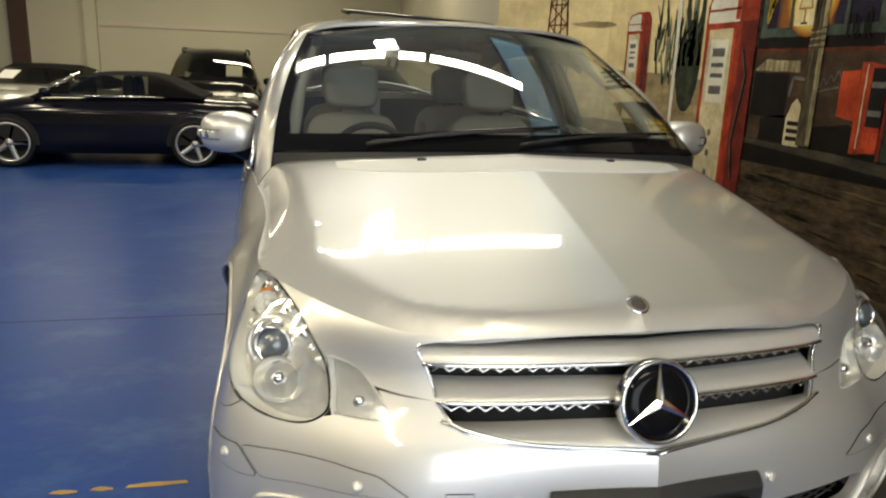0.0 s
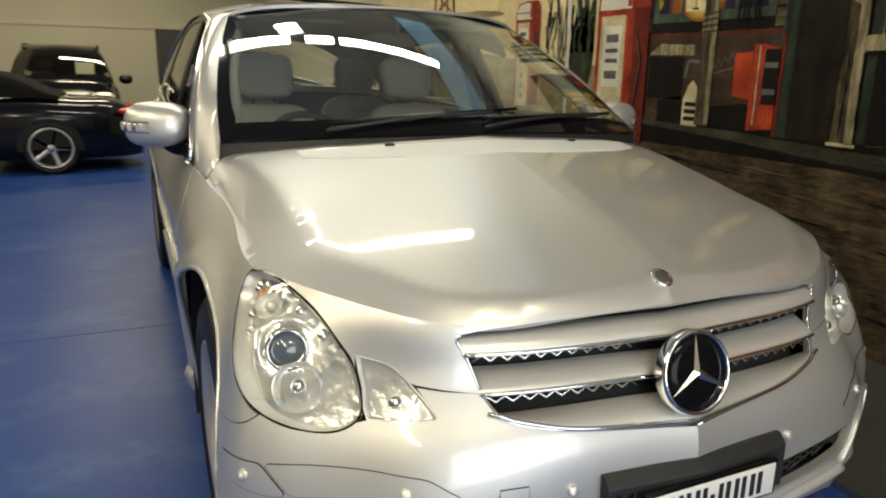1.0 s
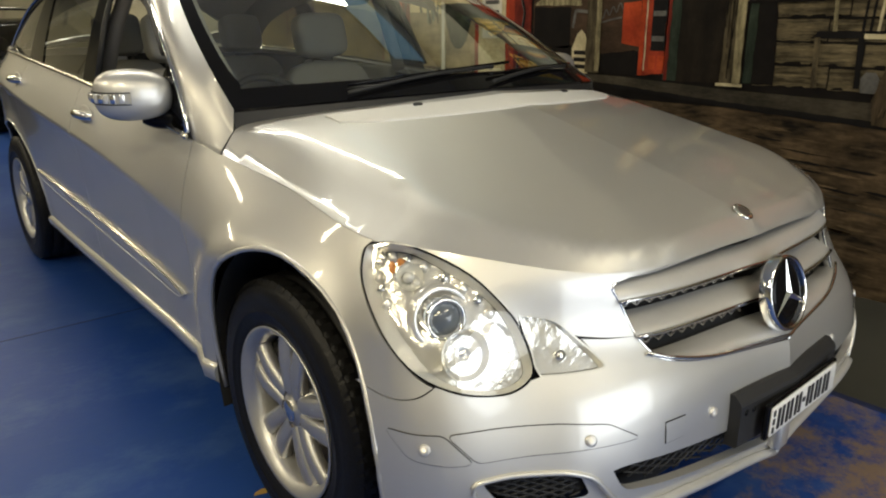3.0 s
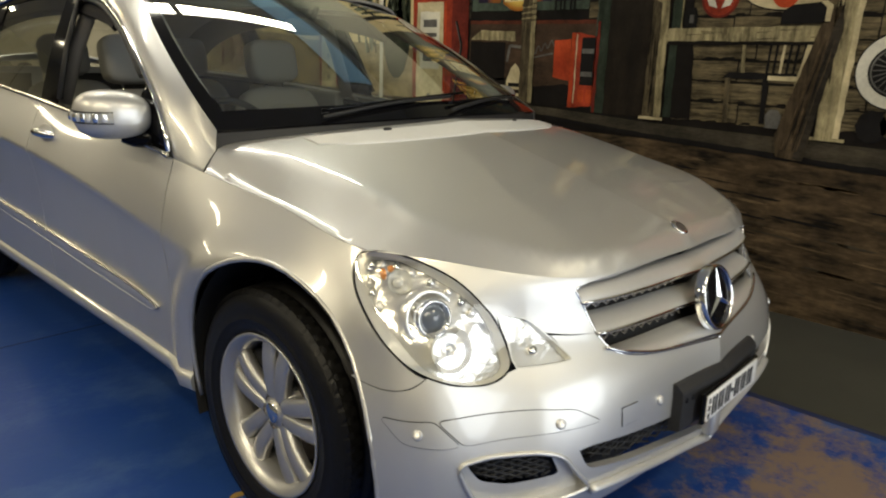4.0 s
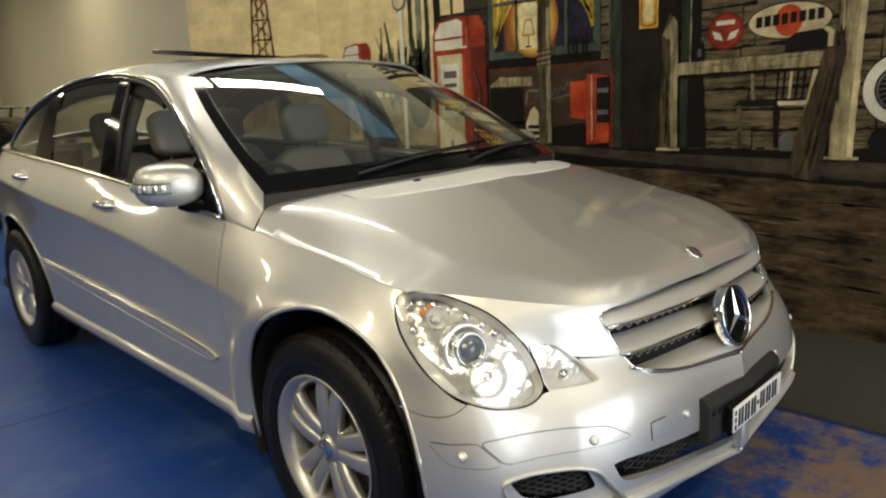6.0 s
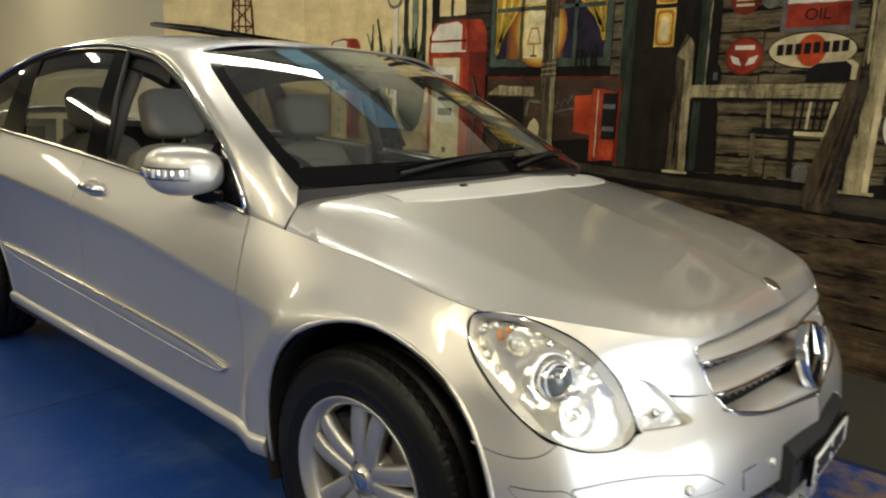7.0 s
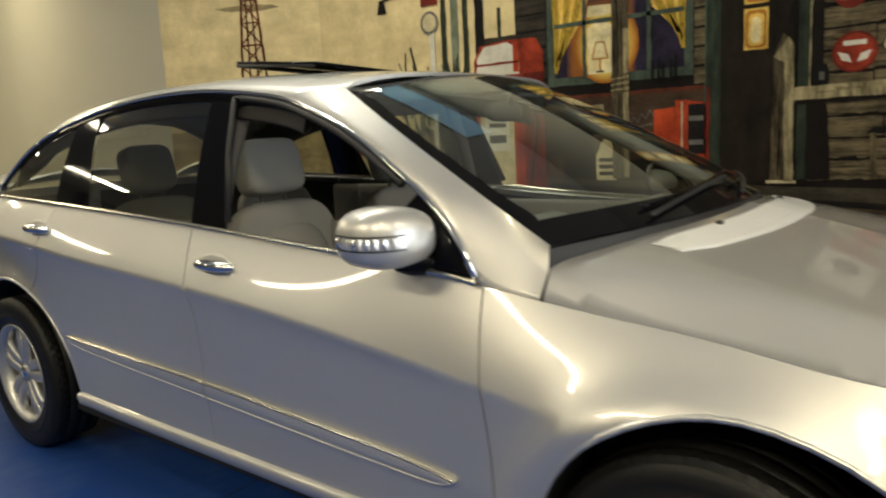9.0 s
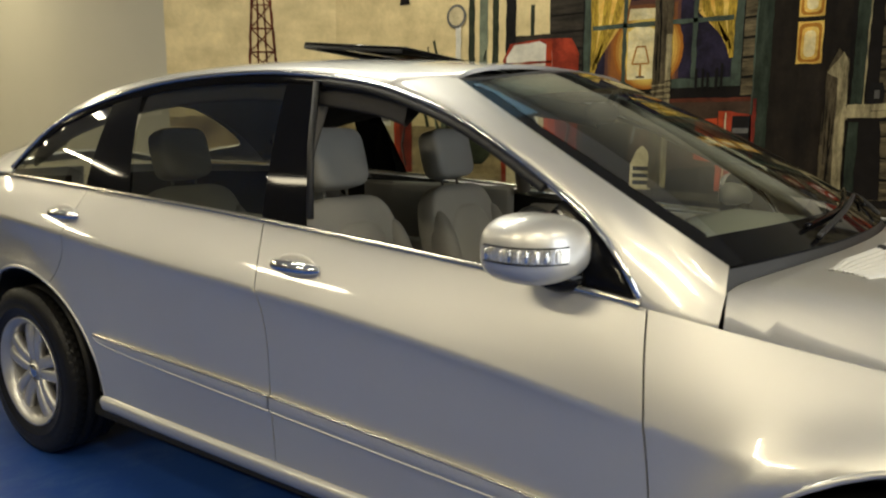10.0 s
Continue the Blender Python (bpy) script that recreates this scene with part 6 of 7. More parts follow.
for z0 in (1.255, 1.40):
    flat("painted_bar", rect(.99, 1.08, z0, z0 + .03), P_GREY, 7, "", cool)
for i in range(2):
    flat("painted_cooler_vent", rect(.985 + .06 * i, 1.03 + .06 * i, 1.09, 1.17), P_ORANGE, 6, "", cool)
flat("painted_cooler_frame", rect(.955, .975, 1.03, 1.60), P_DRED, 7, "", cool)
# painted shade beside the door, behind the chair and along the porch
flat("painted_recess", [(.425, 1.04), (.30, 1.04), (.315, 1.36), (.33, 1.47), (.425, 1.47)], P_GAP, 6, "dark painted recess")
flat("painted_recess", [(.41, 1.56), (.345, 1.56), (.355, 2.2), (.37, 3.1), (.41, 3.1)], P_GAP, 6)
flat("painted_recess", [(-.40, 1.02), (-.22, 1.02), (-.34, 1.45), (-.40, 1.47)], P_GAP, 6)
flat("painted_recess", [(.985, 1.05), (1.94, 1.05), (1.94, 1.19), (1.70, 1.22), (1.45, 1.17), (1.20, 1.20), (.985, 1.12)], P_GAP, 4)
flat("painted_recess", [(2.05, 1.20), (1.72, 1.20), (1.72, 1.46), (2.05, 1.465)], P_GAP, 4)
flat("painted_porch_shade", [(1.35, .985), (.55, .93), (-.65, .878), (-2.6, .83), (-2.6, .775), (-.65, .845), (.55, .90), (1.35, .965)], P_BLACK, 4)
# posts and rail
flat("painted_post", rect(1.465, 1.58, 1.05, 3.2), P_POSTD, 9, "weathered painted post")
flat("painted_post_light", rect(1.465, 1.50, 1.06, 2.0), P_POST, 10)
for i in range(7):
    flat("painted_rope", stroke((1.585, 1.60 + .018 * i), (1.46, 1.612 + .018 * i), .010), P_POST if i % 2 else P_POSTD, 11)
flat("painted_post", [(.61, 1.03), (.485, 1.03), (.495, 1.80), (.55, 1.86), (.60, 1.74)], P_POSTD, 9, "weathered painted post")
flat("painted_post_light", [(.535, 1.03), (.487, 1.03), (.497, 1.78), (.525, 1.84), (.60, 1.73), (.545, 1.70)], P_POST, 10)
flat("painted_post_foot", rect(.47, .63, 1.018, 1.035), P_CREAM, 10)
flat("painted_rail", [(.49, 1.475), (-.35, 1.485), (-.37, 1.57), (.49, 1.555)], P_POST, 9, "weathered painted rail")
flat("painted_post", [(-.40, 1.0), (-.50, 1.0), (-.55, 3.2), (-.43, 3.2)], P_POST, 9, "weathered painted post")
flat("painted_post_light", [(-.488, 1.0), (-.52, 1.0), (-.572, 3.2), (-.545, 3.2)], P_CREAM, 10)
flat("painted_post_foot", rect(-.55, -.38, .988, 1.006), P_POST, 10)
flat("painted_log", [(-.22, .88), (-.36, .87), (-.46, 1.55), (-.44, 1.67), (-.37, 1.64), (-.33, 1.5), (-.20, 1.0)], P_LOG, 11, "dark painted log")
flat("painted_log_shade", [(-.31, .88), (-.36, .87), (-.46, 1.55), (-.44, 1.66), (-.40, 1.5)], P_DARKPLANK, 12)
for k in range(5):
    flat("painted_log_grain", stroke((-.245 - .02 * k, .92), (-.375 - .014 * k, 1.5), .006, .003), P_BLACK if k % 2 else P_DAB, 13)
for s0, s1, z0, z1 in ((.545, .60, 1.05, 1.70), (-.45, -.41, 1.02, 3.1), (1.53, 1.575, 1.07, 3.1)):
    for k in range(7):
        a = s0 + (s1 - s0) * pr.random()
        b = z0 + (z1 - z0) * .55 * pr.random()
        flat("painted_crack", stroke((a, b), (a + pr.uniform(-.006, .006), b + pr.uniform(.15, .5)), .005, .002), P_GAP, 11)
for k in range(9):
    a, b = pr.uniform(-.32, .42), pr.uniform(1.485, 1.55)
    flat("painted_crack", stroke((a, b), (a - pr.uniform(.06, .2), b + pr.uniform(-.006, .006)), .005, .002), P_POSTD, 10)
flat("painted_rail_shade", [(.485, 1.462), (-.35, 1.472), (-.35, 1.492), (.485, 1.484)], P_GAP, 10)
# signs
sgn = flat("painted_round_sign", disc(.20, 1.72, .108, .108), P_DRED, 5, "dark red round painted sign with wings")
flat("painted_ring", disc(.20, 1.72, .095, .095), P_RED, 6, "", sgn)
for m_ in (-1, 1):
    flat("painted_wing", [(.20 + m_ * .012, 1.665), (.20 + m_ * .03, 1.71), (.20 + m_ * .08, 1.725), (.20 + m_ * .06, 1.68)], P_WHITE, 7, "", sgn)
flat("painted_bar", rect(.145, .255, 1.755, 1.78), P_WHITE, 7, "", sgn)
ov = flat("painted_oval_sign", disc(-.155, 1.745, .228, .10), P_BLACK, 5, "cream oval painted sign with a dark bar")
flat("painted_oval", disc(-.155, 1.745, .22, .093), P_CREAM, 6, "", ov)
flat("painted_disc", disc(-.155, 1.745, .075, .085), P_ORANGE, 7, "", ov)
for i in range(8):
    c = .022 - .0465 * i
    flat("painted_bar", [(c, 1.718 + .0025 * i), (c - .034, 1.72 + .0025 * i), (c - .034, 1.778 + .0025 * i), (c, 1.776 + .0025 * i)], P_BLACK, 8, "", ov)
oil = flat("painted_square_sign", rect(-.352, .02, 1.845, 2.5), P_GREY, 5, "red and white painted oil sign")
flat("painted_field_red", rect(-.325, -.005, 1.868, 1.99), P_RED, 6, "", oil)
flat("painted_field_white", rect(-.325, -.005, 1.992, 2.4), P_WHITE, 6, "", oil)
flat("painted_field_black", disc(-.165, 2.12, .08, .09), P_BLACK, 7, "", oil)
txt = bpy.data.curves.new("sign_word", "FONT")
txt.body, txt.size, txt.align_x, txt.align_y = "OIL", .085, "CENTER", "CENTER"
txt.materials.append(P_BLACK)
tx = new("sign_word", txt)
tx.matrix_basis = Matrix.Translation((2.23 - .001 - .0012 * 8, -.165, 1.93)) @ Matrix(((0, 0, -1, 0), (-1, 0, 0, 0), (0, 1, 0, 0), (0, 0, 0, 1)))
tx.parent = oil
tx.matrix_parent_inverse = oil.matrix_basis.inverted()
sm = flat("painted_round_sign", disc(.225, 2.03, .082, .082), P_DRED, 5, "small dark red round painted sign")
for i in range(3):
    flat("painted_bar", rect(.175, .275, 1.995 + .03 * i, 2.01 + .03 * i), P_CREAM, 6, "", sm)
sh = flat("painted_shield_sign", disc(.085, 2.05, .055, .075), P_GREY, 5, "grey painted shield sign")
flat("painted_bar", rect(.055, .115, 2.03, 2.06), P_BLACK, 6, "", sh)
rs = flat("painted_red_sign", [(-.655, 1.66), (-1.6, 1.62), (-1.6, 2.6), (-.655, 2.6)], P_ORANGE, 5, "orange red painted sign with cream bars")
for i in range(4):
    flat("painted_bar", rect(-1.3, -.76, 1.72 + .16 * i, 1.80 + .16 * i), P_CREAM, 6, "", rs)
flat("painted_diagonal", stroke((-.66, 1.80), (-.85, 1.62), .03), P_BLACK, 6, "", rs)
# hat, jar, chair
flat("painted_hat", [(-.145, 1.575), (-.385, 1.585), (-.39, 1.66), (-.36, 1.69), (-.2, 1.675), (-.15, 1.64)], P_BLACK, 11, "black painted hat on the rail")
flat("painted_hat_light", [(-.365, 1.59), (-.39, 1.59), (-.395, 1.67), (-.36, 1.695), (-.33, 1.69), (-.365, 1.66)], P_CREAM, 12)
jar = flat("painted_jar", [(.39, 1.56), (.32, 1.56), (.315, 1.62), (.33, 1.67), (.38, 1.67), (.395, 1.62)], P_BLACK, 10, "dark painted lantern")
flat("painted_jar_light", rect(.34, .365, 1.585, 1.63), P_GREY, 11, "", jar)
ch = flat("painted_chair", [(.135, 1.285), (-.30, 1.29), (-.28, 1.325), (.10, 1.32)], P_BLACK, 8, "dark painted wooden chair with pale edges")
for a, b, c, mt in (((.10, 1.29), (.085, 1.04), .03, P_POSTD), ((-.11, 1.29), (-.12, 1.05), .03, P_BLACK), ((-.27, 1.29), (-.30, 1.15), .025, P_POST), ((.02, 1.32), (.03, 1.48), .022, P_POST), ((-.28, 1.31), (-.315, 1.49), .022, P_CREAM)):
    flat("painted_leg", stroke(a, b, c), mt, 9, "", ch)
for i in range(6):
    flat("painted_spindle", stroke((-.11 - .034 * i, 1.32), (-.115 - .036 * i, 1.48), .013), P_BLACK if i != 2 else P_CREAM, 8, "", ch)
flat("painted_seat_light", rect(-.29, -.12, 1.285, 1.31), P_CREAM, 9, "", ch)
flat("painted_jar", [(-.14, 1.03), (-.215, 1.03), (-.22, 1.10), (-.20, 1.13), (-.155, 1.13), (-.135, 1.10)], P_GREY, 9, "grey painted glass jar")
# spare wheel
ty = flat("painted_spare_wheel", disc(-.735, 1.355, .195, .19, 40), P_BLACK, 6, "white-walled painted spare wheel")
flat("painted_white_wall", disc(-.735, 1.355, .188, .183, 40), P_WHITE, 7, "", ty)
flat("painted_wheel_well", disc(-.735, 1.355, .135, .128, 36), P_BLACK, 8, "", ty)
flat("painted_rim", disc(-.735, 1.355, .125, .118, 36), P_GREY, 9, "", ty)
flat("painted_wheel_well", disc(-.735, 1.355, .116, .109, 36), P_BLACK, 10, "", ty)
for i in range(22):
    a = radians(i * 360 / 22)
    flat("painted_spoke", stroke((-.735 + .02 * math.cos(a + .4), 1.355 + .02 * math.sin(a + .4)), (-.735 + .114 * math.cos(a), 1.355 + .107 * math.sin(a)), .006, .004), P_GREY, 11, "", ty)
flat("painted_hub", disc(-.735, 1.355, .03, .028, 16), P_WHITE, 12, "", ty)
for i in range(5):
    flat("painted_rock", disc(-.66 - .11 * i, 1.08 + .02 * (i % 2), .075, .085, 9), P_POSTD if i % 2 else P_BLACK, 8)
# pumps


def pump(s0, s1, z0, z1, lay):
    w, h = s1 - s0, z1 - z0
    X = lambda f: s1 - f * w
    p = flat("painted_pump", [(X(.0), z0), (X(1), z0 + .03), (X(1), z1 - .08 * h), (X(.9), z1 - .01), (X(.5), z1), (X(.1), z1 - .02), (X(0), z1 - .09 * h)], P_RED, lay, "red and cream painted petrol pump")
    flat("painted_pump_shade", rect(X(1), X(.72), z0 + .02, z1 - .17 * h), P_DRED, lay + 1, "", p)
    flat("painted_pump_face", [(X(.06), z0), (X(.58), z0), (X(.56), z1 - .2 * h), (X(.08), z1 - .2 * h)], P_CREAM, lay + 1, "", p)
    flat("painted_pump_crown", [(X(.04), z1 - .17 * h), (X(.66), z1 - .17 * h), (X(.66), z1 - .05 * h), (X(.5), z1 - .015), (X(.16), z1 - .03), (X(.05), z1 - .08 * h)], P_WHITE, lay + 1, "", p)
    flat("painted_crown_band", rect(X(.66), X(.58), z1 - .16 * h, z1 - .02), P_ORANGE, lay + 2, "", p)
    flat("painted_crown_line", rect(X(.66), X(.04), z1 - .115 * h, z1 - .105 * h), P_RED, lay + 2, "", p)
    flat("painted_dial", [(X(.14), z1 - .55 * h), (X(.50), z1 - .55 * h), (X(.50), z1 - .25 * h), (X(.14), z1 - .25 * h)], P_WHITE, lay + 2, "", p)
    for i, (a, b) in enumerate(((.29, .33), (.36, .38), (.41, .43), (.47, .51))):
        flat("painted_bar", rect(X(.45), X(.2), z1 - b * h, z1 - a * h), P_GREY, lay + 3, "", p)
    for i in range(3):
        flat("painted_bar", disc(X(.32), z0 + (.10 + .1 * i) * h, .022 * w / .57, .026, 8), P_GREY, lay + 2, "", p)
    flat("painted_edge", rect(X(.62), X(.58), z0 + .02, z1 - .2 * h), P_ORANGE, lay + 2, "", p)
    hose = [(X(.80), z1 - .3 * h), (X(.9), z1 - .42 * h), (X(.84), z1 - .58 * h), (X(.78), z1 - .72 * h), (X(.86), z1 - .9 * h)]
    for a, b in zip(hose, hose[1:]):
        flat("painted_hose", stroke(a, b, .022 * w / .57), P_BLACK, lay + 3, "", p)
        flat("painted_hose_light", stroke(np.array(a) + (.008, 0), np.array(b) + (.008, 0), .006), P_GREY, lay + 4, "", p)


pump(2.08, 2.66, .62, 2.03, 6)
pump(3.47, 3.88, 1.05, 1.935, 5)
# pole, cactus, pale columns, tower, lamp arm
flat("painted_pole", rect(3.015, 3.06, .95, 2.16), P_WHITE, 7, "white painted pole with a round sign")
flat("painted_round_sign", disc(3.055, 2.235, .085, .085), P_GREY, 8)
flat("painted_round_core", disc(3.055, 2.235, .065, .065), P_CREAM, 9)
flat("painted_box_sign", rect(2.97, 3.13, 2.36, 2.52), P_DRED, 8)
cr = random.Random(3)
for i in range(46):
    s0 = cr.uniform(2.75, 3.36)
    z0 = cr.uniform(1.35, 1.75)
    l = cr.uniform(.12, .42) * (1 - abs(s0 - 3.08) * .8)
    flat("painted_cactus", stroke((s0, z0), (s0 + cr.uniform(-.10, .10), z0 + l), cr.uniform(.018, .035), .012), P_CACTUS if i % 4 else P_PALE, 3 + i % 3)
for s0, w in ((2.70, .05), (2.79, .07), (2.90, .05)):
    flat("painted_column", rect(s0, s0 + w, 1.5, 2.75), P_PALE if w > .06 else P_CACTUS, 3)
flat("painted_dark_bush", disc(2.86, 1.5, .16, .34, 14), P_CACTUS, 3)
flat("painted_window_view", rect(2.30, 2.56, 2.06, 2.9), P_SKY, 4)
flat("painted_bottle", rect(2.415, 2.445, 2.06, 2.26), P_CACTUS, 5)
flat("painted_column_dark", rect(2.56, 2.64, 1.6, 3.0), P_BLACK, 4)
TS = BEND + .645
for a, b, w in (((-.17, 1.2), (-.055, 3.0), .022), ((.17, 1.2), (.055, 3.0), .022), ((-.05, 1.2), (-.02, 3.0), .016), ((.06, 1.2), (.02, 3.0), .016)):
    flat("painted_tower_leg", stroke((TS + a[0], a[1]), (TS + b[0], b[1]), w), P_RUST, 3, "rust red painted lattice tower")
for i in range(9):
    z0 = 1.3 + .19 * i
    hw = .165 - .064 * (z0 - 1.2)
    flat("painted_tower_brace", stroke((TS - hw, z0), (TS + hw, z0), .013), P_RUST, 4)
    flat("painted_tower_brace", stroke((TS - hw, z0), (TS + hw * .85, z0 + .19), .011), P_RUST, 5)
    flat("painted_tower_brace", stroke((TS + hw, z0), (TS - hw * .85, z0 + .19), .011), P_RUST, 6)
flat("painted_lamp_arm", stroke((3.56, 2.455), (3.10, 2.50), .018), P_BLACK, 6)
flat("painted_lamp_bell", [(3.58, 2.36), (3.48, 2.36), (3.50, 2.44), (3.53, 2.47), (3.56, 2.44)], P_BLACK, 6)
flat("painted_eave", [(2.62, 2.42), (3.02, 2.60), (3.02, 2.66), (2.62, 2.52)], P_DARKPLANK, 7)

# ---- other parked cars ----


def small_wheel(parent, x, y, r, face, rim_r):
    """face: -1 where the wheel shows itself to -y."""
    c = Matrix.Translation((x, y, r)) @ Matrix.Rotation(radians(90 if face < 0 else -90), 4, "Z")
    w = part("wheel", lathe([(.09, rim_r), (.10, r * .86), (.085, r * .98), (-.085, r), (-.105, r * .96), (-.11, r * .86), (-.10, rim_r + .01)], 40).moved(c), RUBBER, parent, "black tyre on a five-spoke alloy wheel")
    part("rim", lathe([(.08, rim_r), (-.05, rim_r * .92), (-.095, rim_r * .95), (-.108, rim_r * 1.02), (-.104, rim_r * .9), (-.03, rim_r * .86)], 40).moved(c), ALLOY, w)
    for k in range(5):
        rows = []
        for t in np.linspace(0, 1, 5):
            rad = .03 + (rim_r * .95 - .03) * t
            h = .036 - .008 * math.sin(t * 3)
            rows.append([(-.09, -h, rad), (-.10, -h * .5, rad), (-.10, h * .5, rad), (-.09, h, rad), (-.07, h, rad), (-.07, -h, rad)])
        part("spoke", loft(rows, closed=True).moved(c @ Matrix.Rotation(2 * math.pi * k / 5 + .3, 4, "X")), ALLOY, w)
    part("hub", lathe([(-.06, .055), (-.10, .05), (-.106, .0)], 24).moved(c), ALLOY, w)
    part("wheel_dark", lathe([(-.02, rim_r * .9), (-.02, 0.0)], 32).moved(c), DARK_INSIDE, w)


def compact(soup):
    """Without the vertices that no face uses."""
    used = sorted({i for f in soup.f for i in f})
    at = {i: k for k, i in enumerate(used)}
    o = Soup()
    o.v, o.f, o.s = [soup.v[i] for i in used], [tuple(at[i] for i in f) for f in soup.f], soup.s
    return o


def parked_car(label, m, paint_mat, length, width, belt_p, roof_p, wheels, r, rim_r, top_mat, low=.2, extras=None, side=(-.5, .5), front=(9, 9)):
    """side, front: the stretches of x where the cabin's sides and its front are glass. A car along x, nose towards -x; belt_p: height of the lower body over x; roof_p: height of the cabin over x."""
    car_ = thing("parked_car", label, "car", Matrix())
    bz = spl(*zip(*belt_p))
    h = length / 2
    secs = []
    for f in np.linspace(-1, 1, 61):
        x = h * f
        e = max(0.03, 1 - abs(f) ** 5) ** .34
        w = width / 2 * e
        zt = float(bz(x))
        sec = []
        for a in np.linspace(-.5, .5, 25):
            t = a * math.pi
            sx_ = math.sin(t)
            cz = math.cos(t)
            zc = low + .33
            yv = w * math.copysign(abs(sx_) ** .36, sx_)
            zz = zc + (zt - zc) * cz ** .5 * (1.0) if cz > 0 else zc
            sec.append((x, yv, zz))
        flank = [(x, w, low + .33), (x, w * .995, low + .2), (x, w * .96, low + .06), (x, w * .88, low)]
        secs.append([(x, -w * .88, low), (x, -w * .96, low + .06), (x, -w * .995, low + .2)] + sec + flank[1:])
    b = part("body", loft(secs, cap=True), paint_mat, car_)
    rz = spl(*zip(*roof_p))
    x0, x1 = roof_p[0][0], roof_p[-1][0]
    cab, glass = [], []
    for x in np.linspace(x0, x1, 34):
        zt, zb = float(rz(x)), float(bz(x)) - .03
        w0 = width / 2 * .90 * max(0.03, 1 - abs(x / h) ** 5) ** .3
        k = max(zt - zb, .01)
        w1 = w0 - .34 * k
        cab.append([(x, -w0, zb), (x, -(w0 * .45 + w1 * .55), zb + k * .55), (x, -w1, zb + k * .86), (x, -w1 * .86, zb + k * .975), (x, 0, zt), (x, w1 * .86, zb + k * .975), (x, w1, zb + k * .86), (x, (w0 * .45 + w1 * .55), zb + k * .55), (x, w0, zb)])
    full, xs = loft(cab), np.linspace(x0, x1, 34)
    solid, pane = Soup(), Soup()
    solid.v, pane.v = full.v, full.v
    for n_, f_ in enumerate(full.f):
        i_, j_ = divmod(n_, 8)
        xm = (xs[i_] + xs[i_ + 1]) / 2
        is_pane = (j_ in (0, 1, 6, 7) and side[0] < xm < side[1]) or (j_ in (2, 3, 4, 5) and front[0] < xm < front[1])
        to = pane if is_pane else solid
        to.f.append(f_)
        to.s.append(True)
    part("cabin", compact(solid), top_mat, car_)
    part("cabin_glass", compact(pane), TINTED, car_)
    for y in (-.36, .36):
        part("seat_back", blob(.25, y, .92, .07, .22, .26, 3, 16, 10), DARK_INSIDE, car_)
    for y in (-1, 1):
        for x in wheels:
            small_wheel(car_, x, y * (width / 2 - .098), r, y, rim_r)
            ring = [(x + (r + .045) * math.cos(a), r + (r + .045) * math.sin(a)) for a in np.radians(np.linspace(-5, 185, 24))]
            yy_ = y * (width / 2 + .002)
            part("wheel_arch", Soup().add([(x, yy_, r)] + [(a, yy_ - y * .0, zz) for a, zz in ring], [(0, i, i + 1) if y > 0 else (0, i + 1, i) for i in range(1, 24)], False), DARK_INSIDE, car_)
    if extras:
        extras(car_, bz, rz)
    for o in car_.children_recursive:
        if o.parent is car_:
            o.matrix_parent_inverse = Matrix()
    car_.matrix_basis = m
    return car_


def coupe_extras(c, bz, rz):
    w = .88
    for sgn in (-1, 1):
        part("window_line", tube([(a, sgn * .83, .915) for a in (-.7, 0, .75)], .008, 6), CHROME, c)
        part("door_mirror", blob(-.62, sgn * .98, .96, .07, .10, .06, 2.4, 16, 10), NAVY, c)
        part("tail_lamp", blob(2.0, sgn * .60, .74, .10, .20, .05, 2.6, 16, 10), RED_LENS, c)
        part("front_lamp", blob(-1.92, sgn * .62, .64, .12, .13, .09, 2.2, 16, 10), LAMP_MIRROR, c)
        part("crease", tube([(-1.5, sgn * .885, .70), (0, sgn * .887, .72), (1.4, sgn * .885, .73)], .006, 6), NAVY, c)
        part("screen_frame", tube([(-.80, sgn * .70, .90), (-.30, sgn * .56, 1.20)], .022, 8), CHROME, c)


parked_car("dark navy two-door convertible with a black soft top", pose(-2.95, 8.87, 0), NAVY, 4.35, 1.76,
           [(-2.18, .50), (-2.0, .64), (-1.5, .78), (-.8, .90), (0, .92), (1.0, .94), (1.6, .90), (2.0, .80), (2.18, .60)],
           [(-.85, .90), (-.55, 1.06), (-.25, 1.18), (.15, 1.225), (.55, 1.21), (.82, 1.13), (1.05, 1.01), (1.25, .93)],
           (-1.12, 1.12), .315, .25, SOFT_TOP, low=.17, extras=coupe_extras, side=(-.42, .55), front=(-.8, -.32))


def suv_extras(c, bz, rz):
    part("price_sheet", Soup().add([(-.99, -.50, 1.14), (-.99, -.22, 1.14), (-.83, -.22, 1.33), (-.83, -.50, 1.33)], [(0, 3, 2, 1)], False), WHITE_PAPER, c, "white price sheet behind the screen")
    for sgn in (-1, 1):
        part("roof_rail", tube([(-.5, sgn * .56, 1.55), (-.35, sgn * .56, 1.61), (1.3, sgn * .56, 1.62), (1.5, sgn * .56, 1.54)], .02, 8), BLACK_PLASTIC, c)
        part("door_mirror", blob(-.82, sgn * .98, 1.06, .07, .11, .08, 2.4, 16, 10), BLACK_PAINT, c)
        part("front_lamp", blob(-2.0, sgn * .62, .80, .10, .18, .09, 2.4, 16, 10), LAMP_MIRROR, c)
    part("front_grille", box(-2.12, -2.05, -.4, .4, .66, .84, .02), BLACK_PLASTIC, c)
    for y in (-.3, .3):
        part("headrest", blob(-.1, y, 1.28, .05, .12, .09, 2.6, 14, 10), DARK_INSIDE, c)


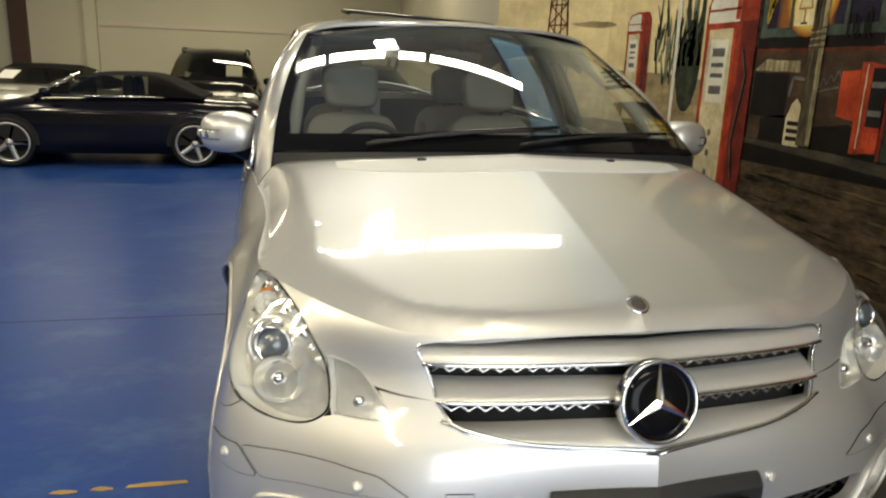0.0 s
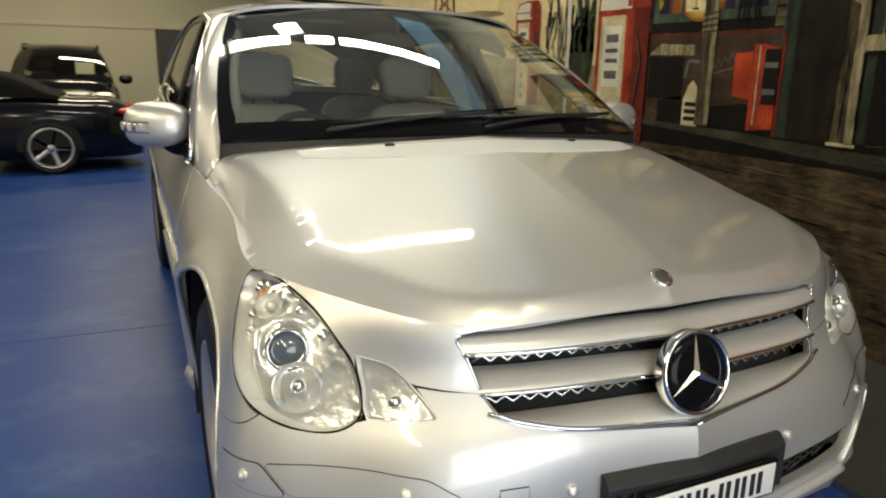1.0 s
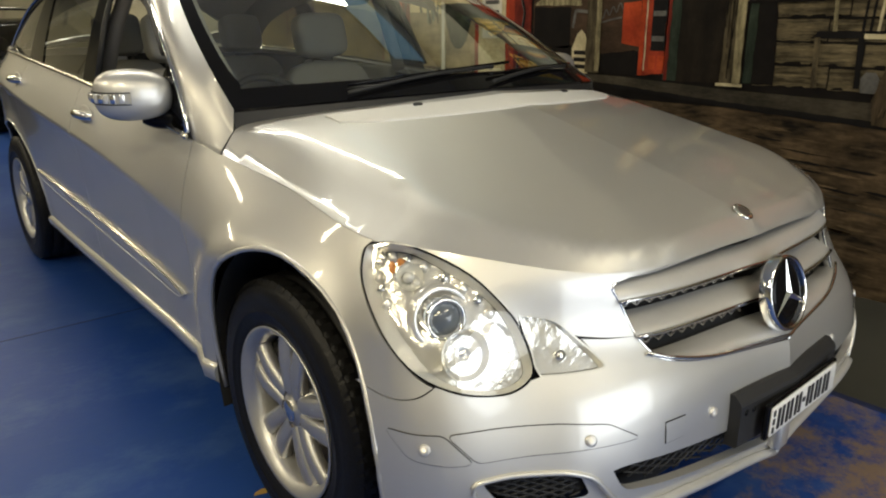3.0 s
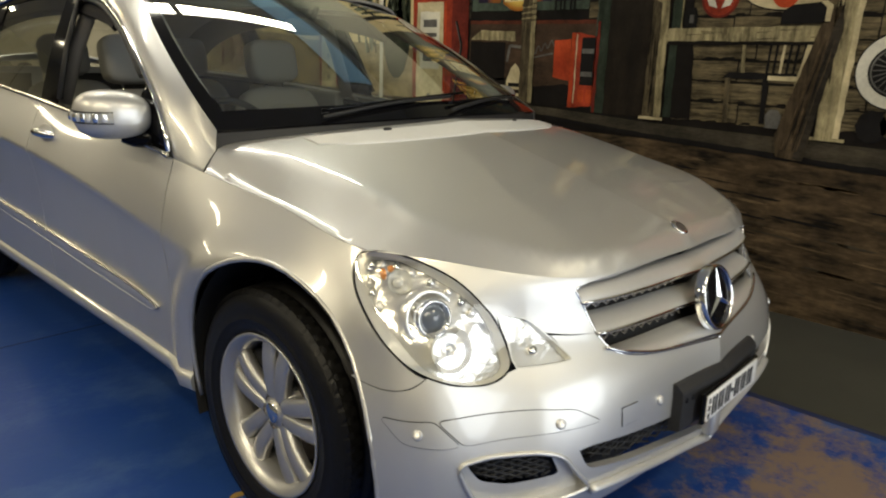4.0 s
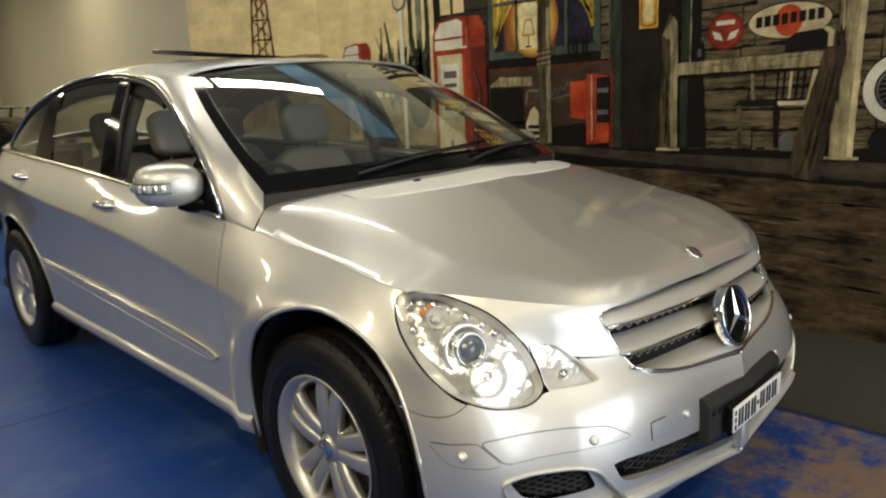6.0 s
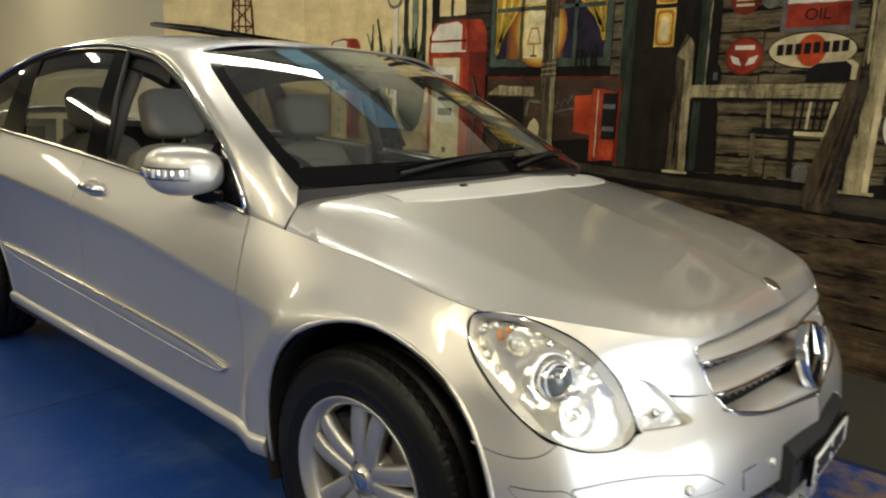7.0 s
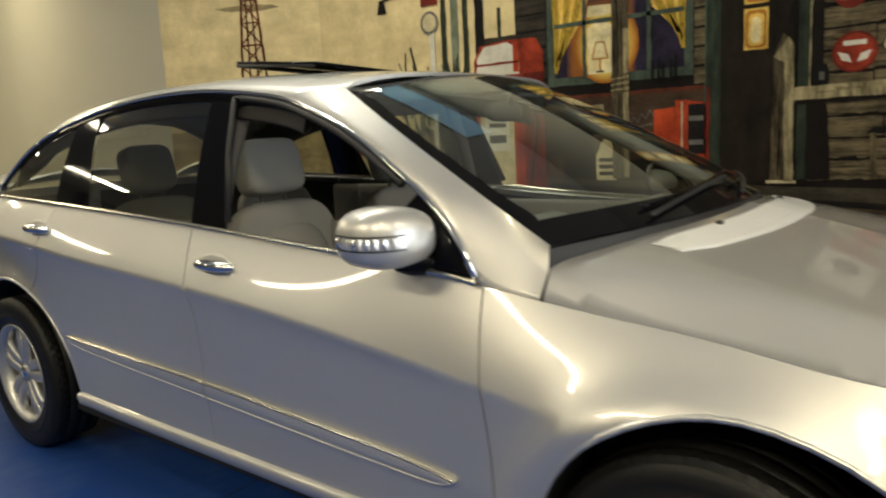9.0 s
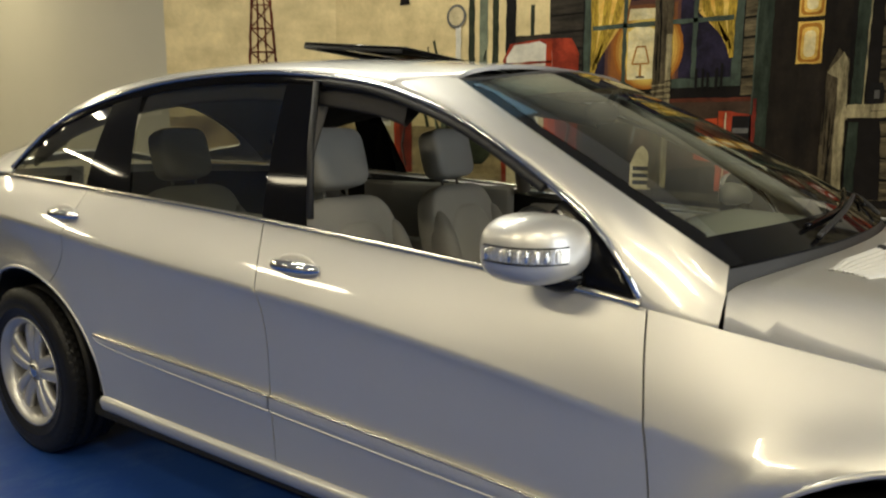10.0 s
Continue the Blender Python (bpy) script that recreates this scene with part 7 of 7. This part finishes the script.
suv_profile = ([(-2.1, .62), (-2.0, .86), (-1.5, .98), (-1.0, 1.02), (0, 1.04), (1.5, 1.06), (2.0, 1.0), (2.1, .8)],
               [(-1.15, 1.0), (-.75, 1.42), (-.45, 1.57), (.4, 1.62), (1.4, 1.58), (1.8, 1.35), (2.0, 1.04)])
parked_car("black off-road wagon with roof rails and a price sheet", pose(-1.85, 12.75, 0, 0, 0, 90), BLACK_PAINT, 4.25, 1.76, *suv_profile, (-1.3, 1.3), .35, .23, BLACK_PAINT, low=.24, extras=suv_extras, side=(-.7, 1.5), front=(-1.1, -.55))


def roadster_extras(c, bz, rz):
    part("price_sheet", Soup().add([(-.62, .16, .99), (-.62, .50, .99), (-.42, .46, 1.13), (-.42, .14, 1.13)], [(0, 3, 2, 1)], False), WHITE_PAPER, c, "white price sheet behind the screen")
    for sgn in (-1, 1):
        part("door_mirror", blob(-.55, sgn * .95, .95, .06, .10, .06, 2.4, 16, 10), SILVER, c)
        part("front_lamp", blob(-1.86, sgn * .58, .66, .10, .15, .07, 2.4, 16, 10), LAMP_MIRROR, c)


parked_car("silver two-seat roadster with a black roof", pose(-4.75, 12.3, 0, 0, 0, 68), SILVER, 4.1, 1.74,
           [(-2.05, .52), (-1.9, .68), (-1.3, .82), (-.7, .90), (0, .90), (1.2, .92), (1.9, .82), (2.05, .6)],
           [(-.75, .88), (-.45, 1.06), (-.2, 1.2), (.3, 1.24), (.8, 1.12), (1.3, .94)], (-1.2, 1.2), .31, .22, SOFT_TOP, low=.17, extras=roadster_extras, side=(-.35, .5), front=(-.72, -.28))


def wagon_extras(c, bz, rz):
    for x in (-.1, .8):
        part("roof_bar", tube([(x, -.74, 1.56), (x, -.5, 1.57), (x, .5, 1.57), (x, .74, 1.56)], .018, 8), CHROME, c)
        for sgn in (-1, 1):
            part("bar_foot", tube([(x, sgn * .56, 1.38), (x, sgn * .60, 1.56)], .025, 8), BLACK_PLASTIC, c)
    for sgn in (-1, 1):
        part("door_mirror", blob(-.72, sgn * .93, 1.0, .06, .10, .07, 2.4, 16, 10), BLACK_PAINT, c)
        part("front_lamp", blob(-1.95, sgn * .58, .70, .16, .16, .08, 2.4, 16, 10), LAMP_MIRROR, c)


parked_car("black estate car with roof bars", pose(.72, 10.75, 0, 0, 0, 90), BLACK_PAINT, 4.3, 1.66,
           [(-2.15, .52), (-2.0, .72), (-1.5, .86), (-1.0, .96), (0, 1.0), (1.5, 1.02), (2.0, .98), (2.15, .8)],
           [(-1.1, .95), (-.6, 1.25), (-.2, 1.40), (.5, 1.43), (1.4, 1.38), (1.9, 1.2), (2.05, 1.0)], (-1.3, 1.3), .31, .22, BLACK_PAINT, low=.18, extras=wagon_extras, side=(-.7, 1.5), front=(-1.05, -.3))
